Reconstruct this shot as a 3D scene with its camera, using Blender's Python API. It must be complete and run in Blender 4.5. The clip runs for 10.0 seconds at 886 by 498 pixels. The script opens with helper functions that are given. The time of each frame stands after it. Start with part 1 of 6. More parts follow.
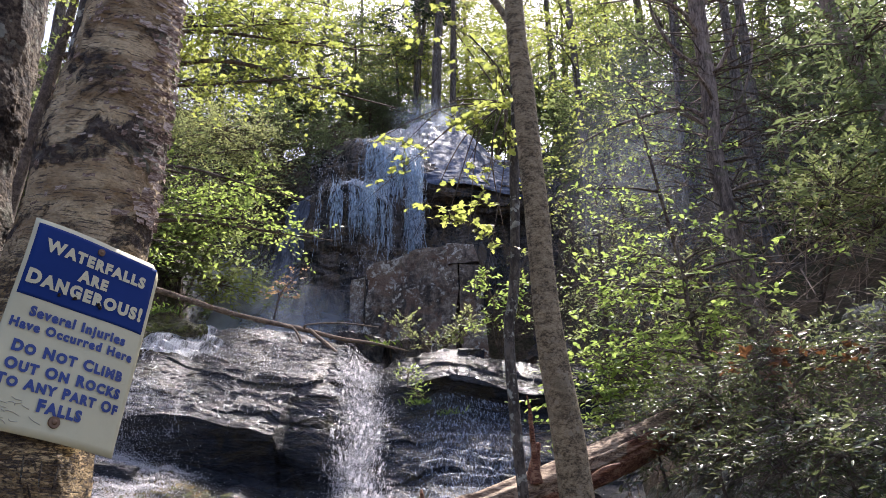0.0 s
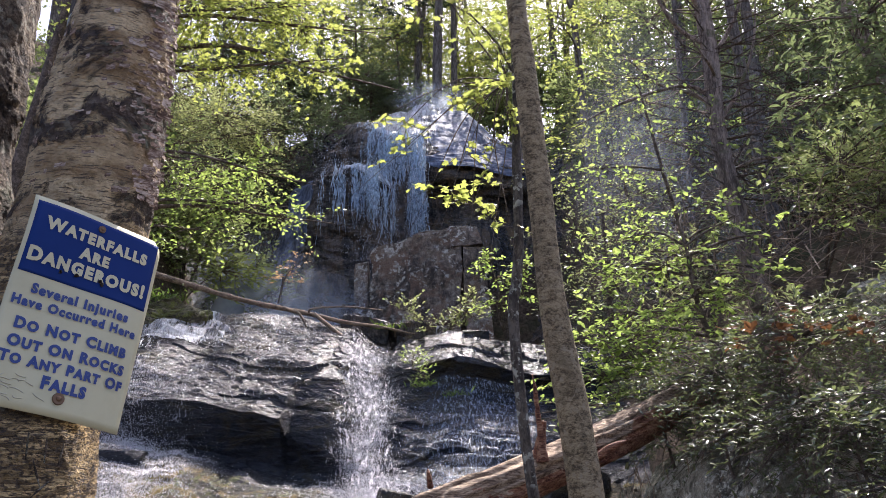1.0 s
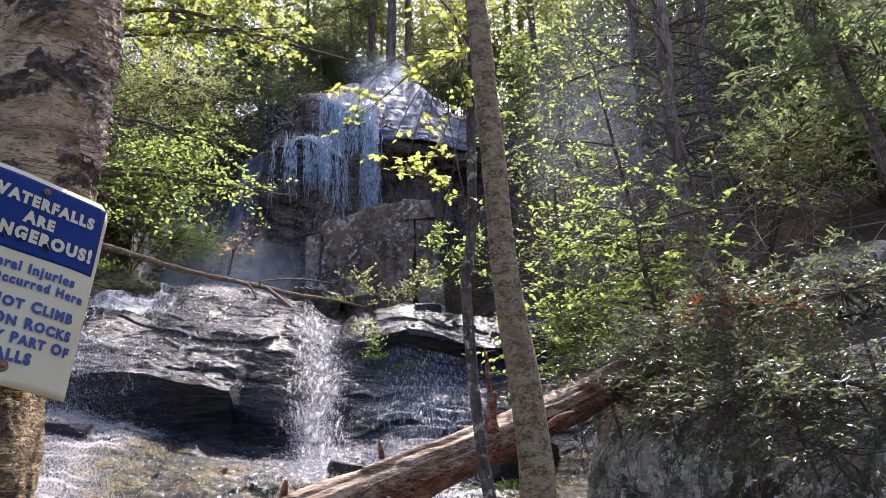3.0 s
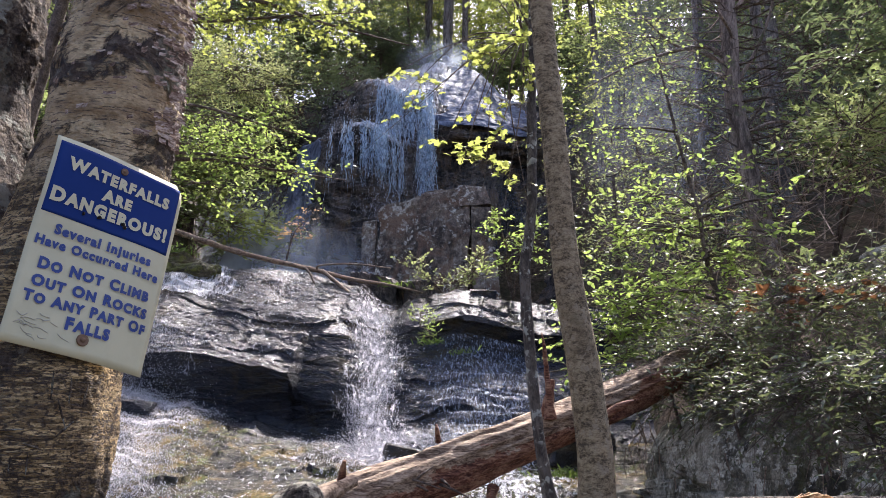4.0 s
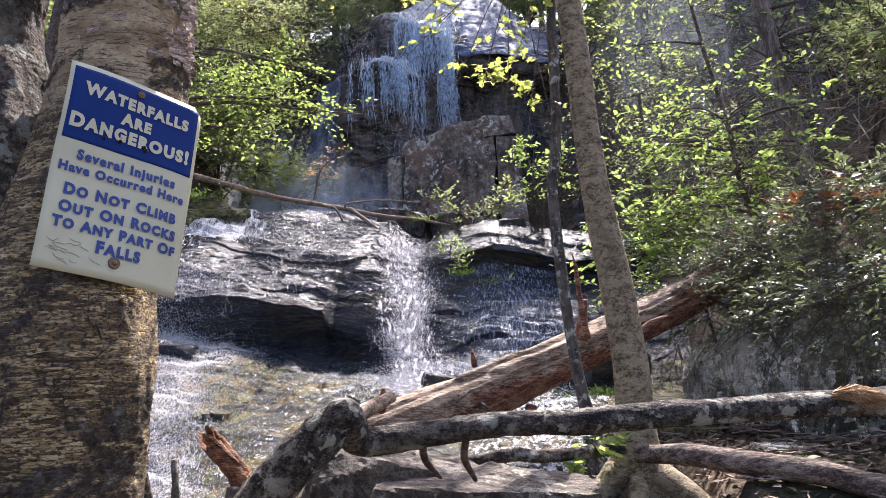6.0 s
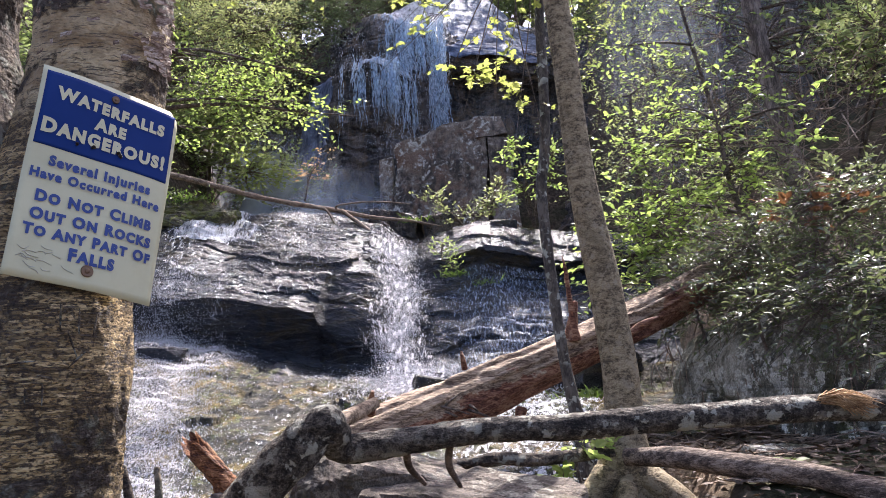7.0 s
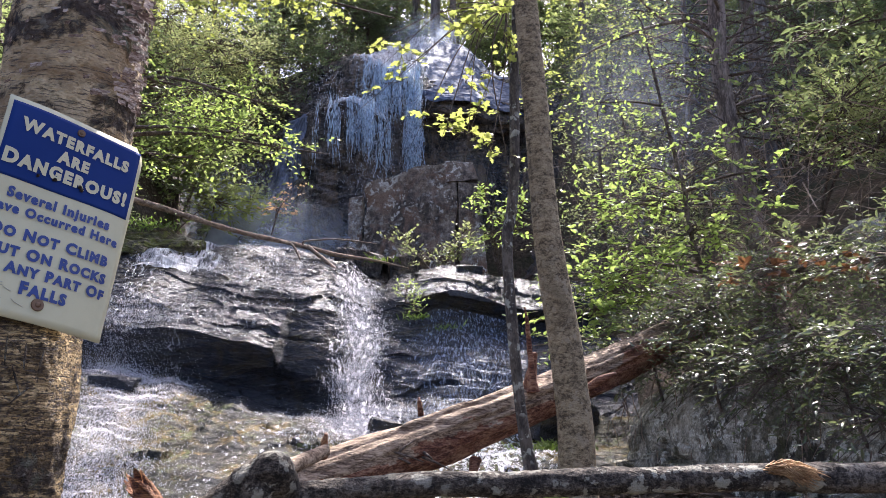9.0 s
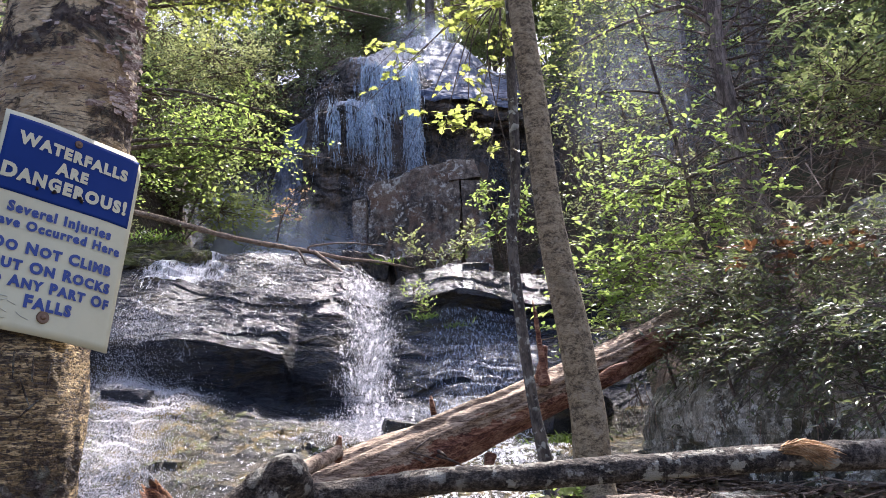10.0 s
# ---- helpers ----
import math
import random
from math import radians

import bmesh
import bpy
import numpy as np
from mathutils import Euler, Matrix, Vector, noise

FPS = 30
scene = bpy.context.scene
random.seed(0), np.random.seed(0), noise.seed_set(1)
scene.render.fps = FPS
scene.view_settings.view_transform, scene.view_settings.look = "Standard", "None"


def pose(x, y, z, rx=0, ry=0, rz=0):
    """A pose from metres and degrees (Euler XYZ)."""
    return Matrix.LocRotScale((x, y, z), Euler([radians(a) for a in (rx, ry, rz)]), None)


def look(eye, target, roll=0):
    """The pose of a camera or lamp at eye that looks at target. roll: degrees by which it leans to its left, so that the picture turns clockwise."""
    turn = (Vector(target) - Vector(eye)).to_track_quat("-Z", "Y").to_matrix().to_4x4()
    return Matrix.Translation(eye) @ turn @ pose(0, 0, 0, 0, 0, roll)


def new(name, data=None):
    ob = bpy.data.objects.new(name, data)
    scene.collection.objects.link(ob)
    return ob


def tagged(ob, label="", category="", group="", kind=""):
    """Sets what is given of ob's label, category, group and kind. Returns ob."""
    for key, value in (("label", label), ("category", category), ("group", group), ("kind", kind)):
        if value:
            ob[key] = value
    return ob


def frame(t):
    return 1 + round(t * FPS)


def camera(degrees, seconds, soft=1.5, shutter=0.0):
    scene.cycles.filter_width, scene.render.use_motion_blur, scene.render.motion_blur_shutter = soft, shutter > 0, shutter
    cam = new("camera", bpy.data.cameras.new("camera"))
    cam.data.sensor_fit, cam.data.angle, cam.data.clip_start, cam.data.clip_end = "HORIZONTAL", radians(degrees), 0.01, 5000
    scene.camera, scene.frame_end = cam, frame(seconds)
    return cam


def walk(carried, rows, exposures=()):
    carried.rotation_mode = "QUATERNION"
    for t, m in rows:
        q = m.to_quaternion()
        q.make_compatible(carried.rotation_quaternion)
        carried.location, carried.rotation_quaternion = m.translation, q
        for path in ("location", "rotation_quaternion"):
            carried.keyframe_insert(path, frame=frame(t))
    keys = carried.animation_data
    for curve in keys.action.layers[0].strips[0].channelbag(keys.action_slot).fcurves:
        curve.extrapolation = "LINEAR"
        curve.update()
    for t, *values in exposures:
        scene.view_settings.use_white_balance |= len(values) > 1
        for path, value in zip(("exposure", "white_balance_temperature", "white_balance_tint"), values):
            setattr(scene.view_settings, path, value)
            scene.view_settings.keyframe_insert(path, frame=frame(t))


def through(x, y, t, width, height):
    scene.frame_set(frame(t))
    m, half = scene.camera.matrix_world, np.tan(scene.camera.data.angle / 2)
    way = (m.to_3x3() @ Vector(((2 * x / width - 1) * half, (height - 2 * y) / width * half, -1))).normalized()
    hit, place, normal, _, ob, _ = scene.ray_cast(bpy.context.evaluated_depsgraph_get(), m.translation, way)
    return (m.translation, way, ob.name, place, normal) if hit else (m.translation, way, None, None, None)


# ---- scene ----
cam = camera(57.34, 10.0, soft=0.5)
PATH = [
    (0.0, pose(0.045, -0.054, 1.645, 107.86, 0.49, 0.12)),
    (0.5, pose(0.049, -0.044, 1.634, 107.84, 0.85, 0.46)),
    (1.0, pose(0.047, -0.035, 1.623, 106.73, 1.21, 0.61)),
    (1.5, pose(0.045, -0.016, 1.597, 104.85, 3.11, 1.95)),
    (2.0, pose(0.058, -0.027, 1.588, 103.99, 4.17, 1.04)),
    (2.2, pose(0.056, -0.027, 1.590, 103.88, 4.1, -0.61)),
    (3.3, pose(0.032, -0.024, 1.613, 105.05, 1.3, -2.64)),
    (3.5, pose(0.028, -0.023, 1.612, 104.79, 1.24, -2.13)),
    (4.0, pose(0.004, -0.010, 1.604, 103.95, 0.08, 0.73)),
    (4.5, pose(0.001, -0.002, 1.599, 102.90, -0.11, 1.61)),
    (5.0, pose(-0.012, -0.010, 1.593, 102.57, -0.11, 1.77)),
    (5.5, pose(-0.013, -0.001, 1.571, 100.78, 1.43, 3.09)),
    (6.0, pose(0.008, 0.021, 1.544, 99.50, 2.82, 3.37)),
    (6.2, pose(0.021, 0.030, 1.531, 98.73, 3.45, 3.16)),
    (7.3, pose(0.043, 0.045, 1.570, 100.37, 2.60, 2.59)),
    (7.5, pose(0.048, 0.047, 1.575, 101.09, 1.20, 1.68)),
    (8.0, pose(0.044, 0.041, 1.579, 102.21, -0.07, 1.14)),
    (8.5, pose(0.049, 0.023, 1.588, 102.06, 0.35, 0.63)),
    (9.0, pose(0.053, 0.031, 1.583, 102.34, 0.32, 0.01)),
    (9.5, pose(0.054, 0.034, 1.575, 102.32, 1.13, 0.20)),
    (10.0, pose(0.060, 0.039, 1.572, 102.33, 2.91, 1.01)),
]
walk(cam, PATH, [(0.0, 1.21, 6040, 20), (2.0, 1.39, 6000, 21), (4.0, 1.36, 5960, 21), (6.0, 1.59, 5900, 21), (7.5, 1.53, 5900, 21), (9.0, 1.50, 5890, 21), (10.0, 1.54, 5860, 21)])

# ---- light ----
SUN_AZ, SUN_EL = 18.0, 57.0   # degrees to the right of +y, and above the horizon
world = bpy.data.worlds.new("sky")
scene.world = world
world.use_nodes = True
wt = world.node_tree
sky = wt.nodes.new("ShaderNodeTexSky")
sky.sky_type, sky.sun_disc = 'NISHITA', False
sky.sun_elevation, sky.sun_rotation = radians(SUN_EL), radians(SUN_AZ)
sky.air_density, sky.dust_density, sky.ozone_density = .7, 4.0, .4
wt.links.new(sky.outputs[0], wt.nodes["Background"].inputs[0])
wt.nodes["Background"].inputs[1].default_value = 0.15
sun = new("sun", bpy.data.lights.new("sun", "SUN"))
sun.data.energy, sun.data.angle, sun.data.color = 5.0, radians(0.5), (1.0, 0.93, 0.80)
_d = Vector((math.sin(radians(SUN_AZ)) * math.cos(radians(SUN_EL)), math.cos(radians(SUN_AZ)) * math.cos(radians(SUN_EL)), math.sin(radians(SUN_EL))))
sun.matrix_world = look(_d * 60, (0, 0, 0))

# ---- tools ----
def hash3(i, j, k, seed):
    h = (i.astype(np.int64) * 374761393 + j.astype(np.int64) * 668265263 + k.astype(np.int64) * 2147483647 + seed * 974711) & 0xFFFFFFFF
    h = ((h ^ (h >> 13)) * 1274126177) & 0xFFFFFFFF
    h = ((h ^ (h >> 16)) * 2246822519) & 0xFFFFFFFF
    return ((h ^ (h >> 15)) & 0xFFFFFF) / float(0xFFFFFF)


def vn(p, seed=0):
    """Value noise from 0 to 1 for rows of x, y, z."""
    p = np.asarray(p, float)
    c = np.floor(p)
    f = p - c
    u = f * f * (3 - 2 * f)
    i, j, k = c[:, 0], c[:, 1], c[:, 2]
    out = 0
    for a in (0, 1):
        for b in (0, 1):
            for d in (0, 1):
                w = (u[:, 0] if a else 1 - u[:, 0]) * (u[:, 1] if b else 1 - u[:, 1]) * (u[:, 2] if d else 1 - u[:, 2])
                out = out + w * hash3(i + a, j + b, k + d, seed)
    return out


def fbm(p, octaves=4, seed=0, gain=0.5):
    p, total, amp, norm_ = np.asarray(p, float), 0, 1.0, 0.0
    for o in range(octaves):
        total, norm_ = total + amp * (vn(p * 2 ** o + o * 7.3, seed + o) - 0.5), norm_ + amp
        amp *= gain
    return 2 * total / norm_


def unit(v):
    return v / np.maximum(np.linalg.norm(v, axis=-1, keepdims=True), 1e-9)


def sstep(a, b, x):
    t = np.clip((x - a) / (b - a), 0, 1)
    return t * t * (3 - 2 * t)


def build(name, verts, faces, mat, parent=None, smooth=True, uv=None, across=None):
    """One mesh object from verts and faces (an array of equal faces, or a list of lists). World places; under a parent they become its own."""
    verts = np.asarray(verts, float)
    if parent is not None:
        top = parent if parent.parent is None else parent.parent
        verts = verts - np.array(top.location)
    me = bpy.data.meshes.new(name)
    if isinstance(faces, np.ndarray):
        n, k = faces.shape
        me.vertices.add(len(verts))
        me.vertices.foreach_set("co", verts.ravel())
        me.loops.add(n * k)
        me.loops.foreach_set("vertex_index", faces.ravel().astype(np.int32))
        me.polygons.add(n)
        me.polygons.foreach_set("loop_start", (np.arange(n) * k).astype(np.int32))
        me.update(calc_edges=True)
    else:
        me.from_pydata(verts.tolist(), [], faces)
    if uv is not None:
        layer = me.uv_layers.new(name="flow")
        idx = np.zeros(len(me.loops), np.int32)
        me.loops.foreach_get("vertex_index", idx)
        layer.data.foreach_set("uv", np.asarray(uv, float)[idx].ravel())
    if across is not None:
        layer = me.uv_layers.new(name="across")
        layer.data.foreach_set("uv", np.asarray(across, float)[idx].ravel())
    me.polygons.foreach_set("use_smooth", np.full(len(me.polygons), smooth))
    me.validate()
    me.materials.append(mat)
    ob = new(name, me)
    if parent is not None:
        ob.parent = parent
    return ob


def empty(name, at, label, category, group=""):
    e = new(name)
    e.empty_display_size = 0.1
    e.location = at
    return tagged(e, label, category, group)


def grid_faces(rows, cols, closed=False):
    r, c = np.meshgrid(np.arange(rows - 1), np.arange(cols if closed else cols - 1), indexing="ij")
    a = r * cols + c
    b = r * cols + (c + 1) % cols
    return np.stack([a, b, b + cols, a + cols], -1).reshape(-1, 4)


def spline(points, n):
    """n points of a smooth line through the given ones, and their parameter."""
    p = np.asarray(points, float)
    s = np.linspace(0, len(p) - 1, n)
    i = np.clip(np.floor(s).astype(int), 0, len(p) - 2)
    f = (s - i)[:, None]
    q = np.vstack([2 * p[0] - p[1], p, 2 * p[-1] - p[-2]])
    a, b, c, d = q[i], q[i + 1], q[i + 2], q[i + 3]
    return 0.5 * (2 * b + (c - a) * f + (2 * a - 5 * b + 4 * c - d) * f ** 2 + (3 * b - a - 3 * c + d) * f ** 3)


def tube(points, radii, rings=40, segs=16, rough=0.0, freq=6.0, along=1.0, seed=0, cap=True, relief=None):
    """A round, uneven limb along a line. Gives verts and quads. rough: relief in parts of the radius."""
    c = spline(points, rings)
    r = np.interp(np.linspace(0, 1, rings), np.linspace(0, 1, len(radii)), radii)
    t = unit(np.gradient(c, axis=0))
    ref = np.array([0.0, 0, 1]) if abs(t[:, 2].mean()) < 0.8 else np.array([0.0, 1, 0])
    side = unit(np.cross(t, ref))
    up = np.cross(side, t)
    ang = np.linspace(0, 2 * np.pi, segs, endpoint=False)
    dirs = side[:, None] * np.cos(ang)[None, :, None] + up[:, None] * np.sin(ang)[None, :, None]
    arc = np.concatenate([[0], np.cumsum(np.linalg.norm(np.diff(c, axis=0), axis=1))])
    rr = np.repeat(r[:, None], segs, 1)
    if rough:
        q = np.stack([np.cos(ang)[None] * r.mean() * freq + 0 * arc[:, None], np.sin(ang)[None] * r.mean() * freq + 0 * arc[:, None], arc[:, None] * freq * along + 0 * ang[None]], -1).reshape(-1, 3)
        rr = rr * (1 + rough * fbm(q, 4, seed).reshape(rings, segs) * 2)
    if relief is not None:
        rr = rr + relief(ang[None] + 0 * arc[:, None], arc[:, None] + 0 * ang[None], c)
    v = (c[:, None] + dirs * rr[..., None]).reshape(-1, 3)
    fc = grid_faces(rings, segs, True)
    if cap:
        n = len(v)
        v = np.vstack([v, c[0] - t[0] * r[0] * 0.15, c[-1] + t[-1] * r[-1] * 0.3])
        k = np.arange(segs)
        k2 = (k + 1) % segs
        e0 = np.stack([k2, k, np.full(segs, n), np.full(segs, n)], -1)
        e1 = np.stack([k + (rings - 1) * segs, k2 + (rings - 1) * segs, np.full(segs, n + 1), np.full(segs, n + 1)], -1)
        faces = [list(f) for f in fc] + [list(f[:3]) for f in e0] + [list(f[:3]) for f in e1]
        return v, faces
    return v, fc


def merge(pieces):
    verts, faces, n = [], [], 0
    for v, f in pieces:
        verts.append(np.asarray(v))
        faces += [[int(i) + n for i in q] for q in f]
        n += len(v)
    return np.vstack(verts), faces


def rods(a, b, r0, r1, bend=None):
    """Many thin three-sided twigs at once, from rows a to rows b."""
    a, b = np.asarray(a, float), np.asarray(b, float)
    m = (a + b) / 2 + (0 if bend is None else bend)
    t = unit(b - a)
    s = unit(np.cross(t, np.array([0.3, 0.2, 1.0])))
    u = np.cross(t, s)
    r0, r1 = np.broadcast_to(r0, len(a))[:, None], np.broadcast_to(r1, len(a))[:, None]
    rows = []
    for p, r in ((a, r0), (m, (r0 + r1) / 2), (b, r1)):
        for k in range(3):
            an = 2 * np.pi * k / 3
            rows.append(p + (s * math.cos(an) + u * math.sin(an)) * r)
    v = np.stack(rows, 1).reshape(-1, 3)
    q = np.array([[0, 1, 4, 3], [1, 2, 5, 4], [2, 0, 3, 5], [3, 4, 7, 6], [4, 5, 8, 7], [5, 3, 6, 8]])
    f = (q[None] + (np.arange(len(a)) * 9)[:, None, None]).reshape(-1, 4)
    return v, f


# Leaf outlines: x along the midrib, y across, z the fold
OVAL = (np.array([(0, 0, 0), (.33, 0, .02), (.68, 0, .0), (1, 0, -.08), (.18, .2, .05), (.5, .29, .08), (.8, .18, .03), (.18, -.2, .05), (.5, -.29, .08), (.8, -.18, .03)]),
        np.array([(0, 1, 5, 4), (1, 2, 6, 5), (2, 3, 6, 6), (0, 7, 8, 1), (1, 8, 9, 2), (2, 9, 3, 3)]))
LANCE = (np.array([(0, 0, 0), (.33, 0, .03), (.68, 0, .0), (1, 0, -.15), (.2, .1, .04), (.5, .15, .06), (.8, .09, .0), (.2, -.1, .04), (.5, -.15, .06), (.8, -.09, .0)]), OVAL[1])
DIAMOND = (np.array([(0, 0, 0), (.45, .3, .07), (1, 0, -.04), (.45, -.3, .07)]), np.array([(0, 2, 1), (0, 3, 2)]))
MAPLE = (np.array([(0, 0, 0), (.45, 0, .0), (1, 0, -.1), (-.05, .3, .0), (.22, .24, .05), (.42, .52, .0), (.55, .2, .05), (.75, .26, .0),
                   (-.05, -.3, .0), (.22, -.24, .05), (.42, -.52, .0), (.55, -.2, .05), (.75, -.26, .0)]),
         np.array([(0, 4, 3), (0, 1, 4), (4, 1, 6), (4, 6, 5), (6, 1, 2), (6, 2, 7), (0, 8, 9), (0, 9, 1), (9, 11, 1), (9, 10, 11), (11, 2, 1), (11, 12, 2)]))


def leaves(name, pos, heading, normal, size, shape, mat, parent):
    """All the leaves of a crown as one mesh."""
    tv, tf = shape
    x = unit(heading)
    y = unit(np.cross(normal, x))
    z = np.cross(x, y)
    s = np.broadcast_to(size, len(pos))[:, None, None]
    v = pos[:, None] + s * (tv[None, :, :1] * x[:, None] + tv[None, :, 1:2] * y[:, None] + tv[None, :, 2:] * z[:, None])
    f = tf[None] + (np.arange(len(pos)) * len(tv))[:, None, None]
    f = f.reshape(-1, tf.shape[1])
    if tf.shape[1] == 4:
        return build(name, v.reshape(-1, 3), [list(dict.fromkeys(q)) for q in f.tolist()], mat, parent, False)
    return build(name, v.reshape(-1, 3), f, mat, parent, False)


def sprays(rng, blobs, length, per, spread=0.5, droop=0.25, rise=0.0):
    """Leafy twigs that fill uneven blobs (centre, radii, count). Gives leaf places, headings, normals and the twigs' ends."""
    starts, ways = [], []
    for c, rad, n in blobs:
        d = unit(rng.normal(size=(n, 3)))
        p = d * rng.random((n, 1)) ** 0.45
        starts.append(np.array(c) + p * np.array(rad))
        w = unit(p * np.array([1, 1, .35]) + rng.normal(size=(n, 3)) * np.array([.5, .5, .22]) + [0, 0, rise])
        ways.append(w)
    a, w = np.vstack(starts), np.vstack(ways)
    n = len(a)
    ln = length * rng.uniform(.55, 1.3, (n, 1))
    b = a + w * ln - np.array([0, 0, 1]) * ln * droop
    k = np.arange(per)
    t = (k[None, :, None] + .6) / per
    pos = a[:, None] + w[:, None] * ln[:, None] * t - np.array([0, 0, 1]) * (ln[:, None] * droop * t ** 2)
    side = np.where(k % 2 == 0, 1.0, -1.0)[None, :, None]
    cr = unit(np.cross(w, np.array([0, 0, 1.0])))[:, None]
    head = w[:, None] * .7 + side * cr * .8 + rng.normal(size=(n, per, 3)) * .35
    nor = np.array([0, 0, 1.0]) + rng.normal(size=(n, per, 3)) * spread
    pos = pos + rng.normal(size=pos.shape) * .02 * length
    return pos.reshape(-1, 3), unit(head).reshape(-1, 3), unit(nor).reshape(-1, 3), a, b


def ground_mix(x, y):
    """How far a place is up on the banks, 0 in the stream's bed and 1 on the hillside."""
    right = sstep(1.7, 2.9, x - .12 * np.maximum(y - 12, 0))
    left = sstep(-4.3, -5.8, x + .10 * np.maximum(y - 14, 0))
    return np.maximum(right, left) * sstep(2.5, 5.5, y)


def ground(x, y):
    x, y = np.asarray(x, float), np.asarray(y, float)
    bed = np.interp(y, [-400, -30, -3, 0, 1.5, 3, 4.3, 5, 8, 9.5, 10.5, 13, 17, 18.5, 20.5, 23, 27, 45, 80, 400],
                    [-8, -3, -.1, 0, .3, .98, .9, .5, 1.0, 1.2, 1.7, 3.3, 3.6, 4.0, 7.5, 11.8, 13.6, 19, 26, 30])
    up = .9 + .35 * np.clip(y - 4, -6, 8) + .75 * np.clip(y - 12, 0, 12) + .28 * np.clip(y - 24, 0, 40) + .03 * np.clip(y - 64, 0, 400)
    dx = np.where(x > 0, x - 2, -4.6 - x)
    up = up + .42 * np.clip(dx, 0, 12) + .12 * np.clip(dx - 12, 0, 60)
    m = ground_mix(x, y)
    z = bed + (np.maximum(up, bed) - bed) * m
    # soil and debris heaped between the slim tree and the rock wall
    z = np.maximum(z, (1.06 + .03 * (y - 4)) * sstep(.78, 1.15, x) * sstep(3.0, 4.0, y) * sstep(7.2, 6.4, y) * sstep(4.5, 3.5, x))
    sh = x.shape
    p = np.stack([x, y, 0 * x], -1).reshape(-1, 3)
    near = sstep(60, 20, np.hypot(x, y))
    z = z + .10 * fbm(p * .9, 3, 5).reshape(sh) * near + .04 * fbm(p * 3.1, 3, 9).reshape(sh) * near
    return z


def gz(x, y):
    return float(ground(np.array([x]), np.array([y]))[0])

# ---- materials ----
class Mat:
    """A node material and short ways to add to it."""
    def __init__(self, name, rough=0.7, spec=0.5):
        self.m = bpy.data.materials.new(name)
        self.m.use_nodes = True
        self.t = self.m.node_tree
        self.b = self.t.nodes["Principled BSDF"]
        self.b.inputs["Roughness"].default_value = rough
        self.b.inputs["Specular IOR Level"].default_value = spec
        self.co = self.t.nodes.new("ShaderNodeTexCoord").outputs["Object"]

    def put(self, socket, value):
        if hasattr(value, "links"):
            self.t.links.new(value, socket)
        else:
            socket.default_value = value

    def map(self, scale, rot=(0, 0, 0), source=None):
        n = self.t.nodes.new("ShaderNodeMapping")
        n.inputs["Scale"].default_value = scale
        n.inputs["Rotation"].default_value = [radians(a) for a in rot]
        self.t.links.new(source or self.co, n.inputs[0])
        return n.outputs[0]

    def noise(self, scale, detail=4, rough=.55, vec=None, warp=0.0):
        n = self.t.nodes.new("ShaderNodeTexNoise")
        n.inputs["Scale"].default_value, n.inputs["Detail"].default_value = scale, detail
        n.inputs["Roughness"].default_value, n.inputs["Distortion"].default_value = rough, warp
        self.t.links.new(vec or self.co, n.inputs["Vector"])
        return n.outputs["Fac"]

    def cells(self, scale, vec=None, feature="F1"):
        n = self.t.nodes.new("ShaderNodeTexVoronoi")
        n.feature = feature
        n.inputs["Scale"].default_value = scale
        self.t.links.new(vec or self.co, n.inputs["Vector"])
        return n.outputs["Distance"]

    def ramp(self, fac, *stops):
        n = self.t.nodes.new("ShaderNodeValToRGB")
        e = n.color_ramp.elements
        while len(e) < len(stops):
            e.new(.5)
        for el, (p, c) in zip(e, stops):
            el.position = p
            el.color = (c, c, c, 1) if isinstance(c, (int, float)) else (*c, 1)
        self.t.links.new(fac, n.inputs[0])
        return n.outputs[0]

    def mix(self, fac, a, b, how="MIX"):
        n = self.t.nodes.new("ShaderNodeMix")
        n.data_type, n.blend_type = "RGBA", how
        self.put(n.inputs[0], fac)
        for s, v in ((n.inputs[6], a), (n.inputs[7], b)):
            self.put(s, (*v, 1) if isinstance(v, tuple) and len(v) == 3 else v)
        return n.outputs[2]

    def math(self, how, a, b=0.0):
        n = self.t.nodes.new("ShaderNodeMath")
        n.operation = how
        self.put(n.inputs[0], a)
        self.put(n.inputs[1], b)
        return n.outputs[0]

    def bump(self, height, strength=.5, dist=.02, after=None):
        n = self.t.nodes.new("ShaderNodeBump")
        n.inputs["Strength"].default_value, n.inputs["Distance"].default_value = strength, dist
        self.t.links.new(height, n.inputs["Height"])
        if after is not None:
            self.t.links.new(after, n.inputs["Normal"])
        return n.outputs[0]

    def done(self, color=None, rough=None, normal=None):
        if color is not None:
            self.put(self.b.inputs["Base Color"], (*color, 1) if isinstance(color, tuple) else color)
        if rough is not None:
            self.put(self.b.inputs["Roughness"], rough)
        if normal is not None:
            self.t.links.new(normal, self.b.inputs["Normal"])
        return self.m


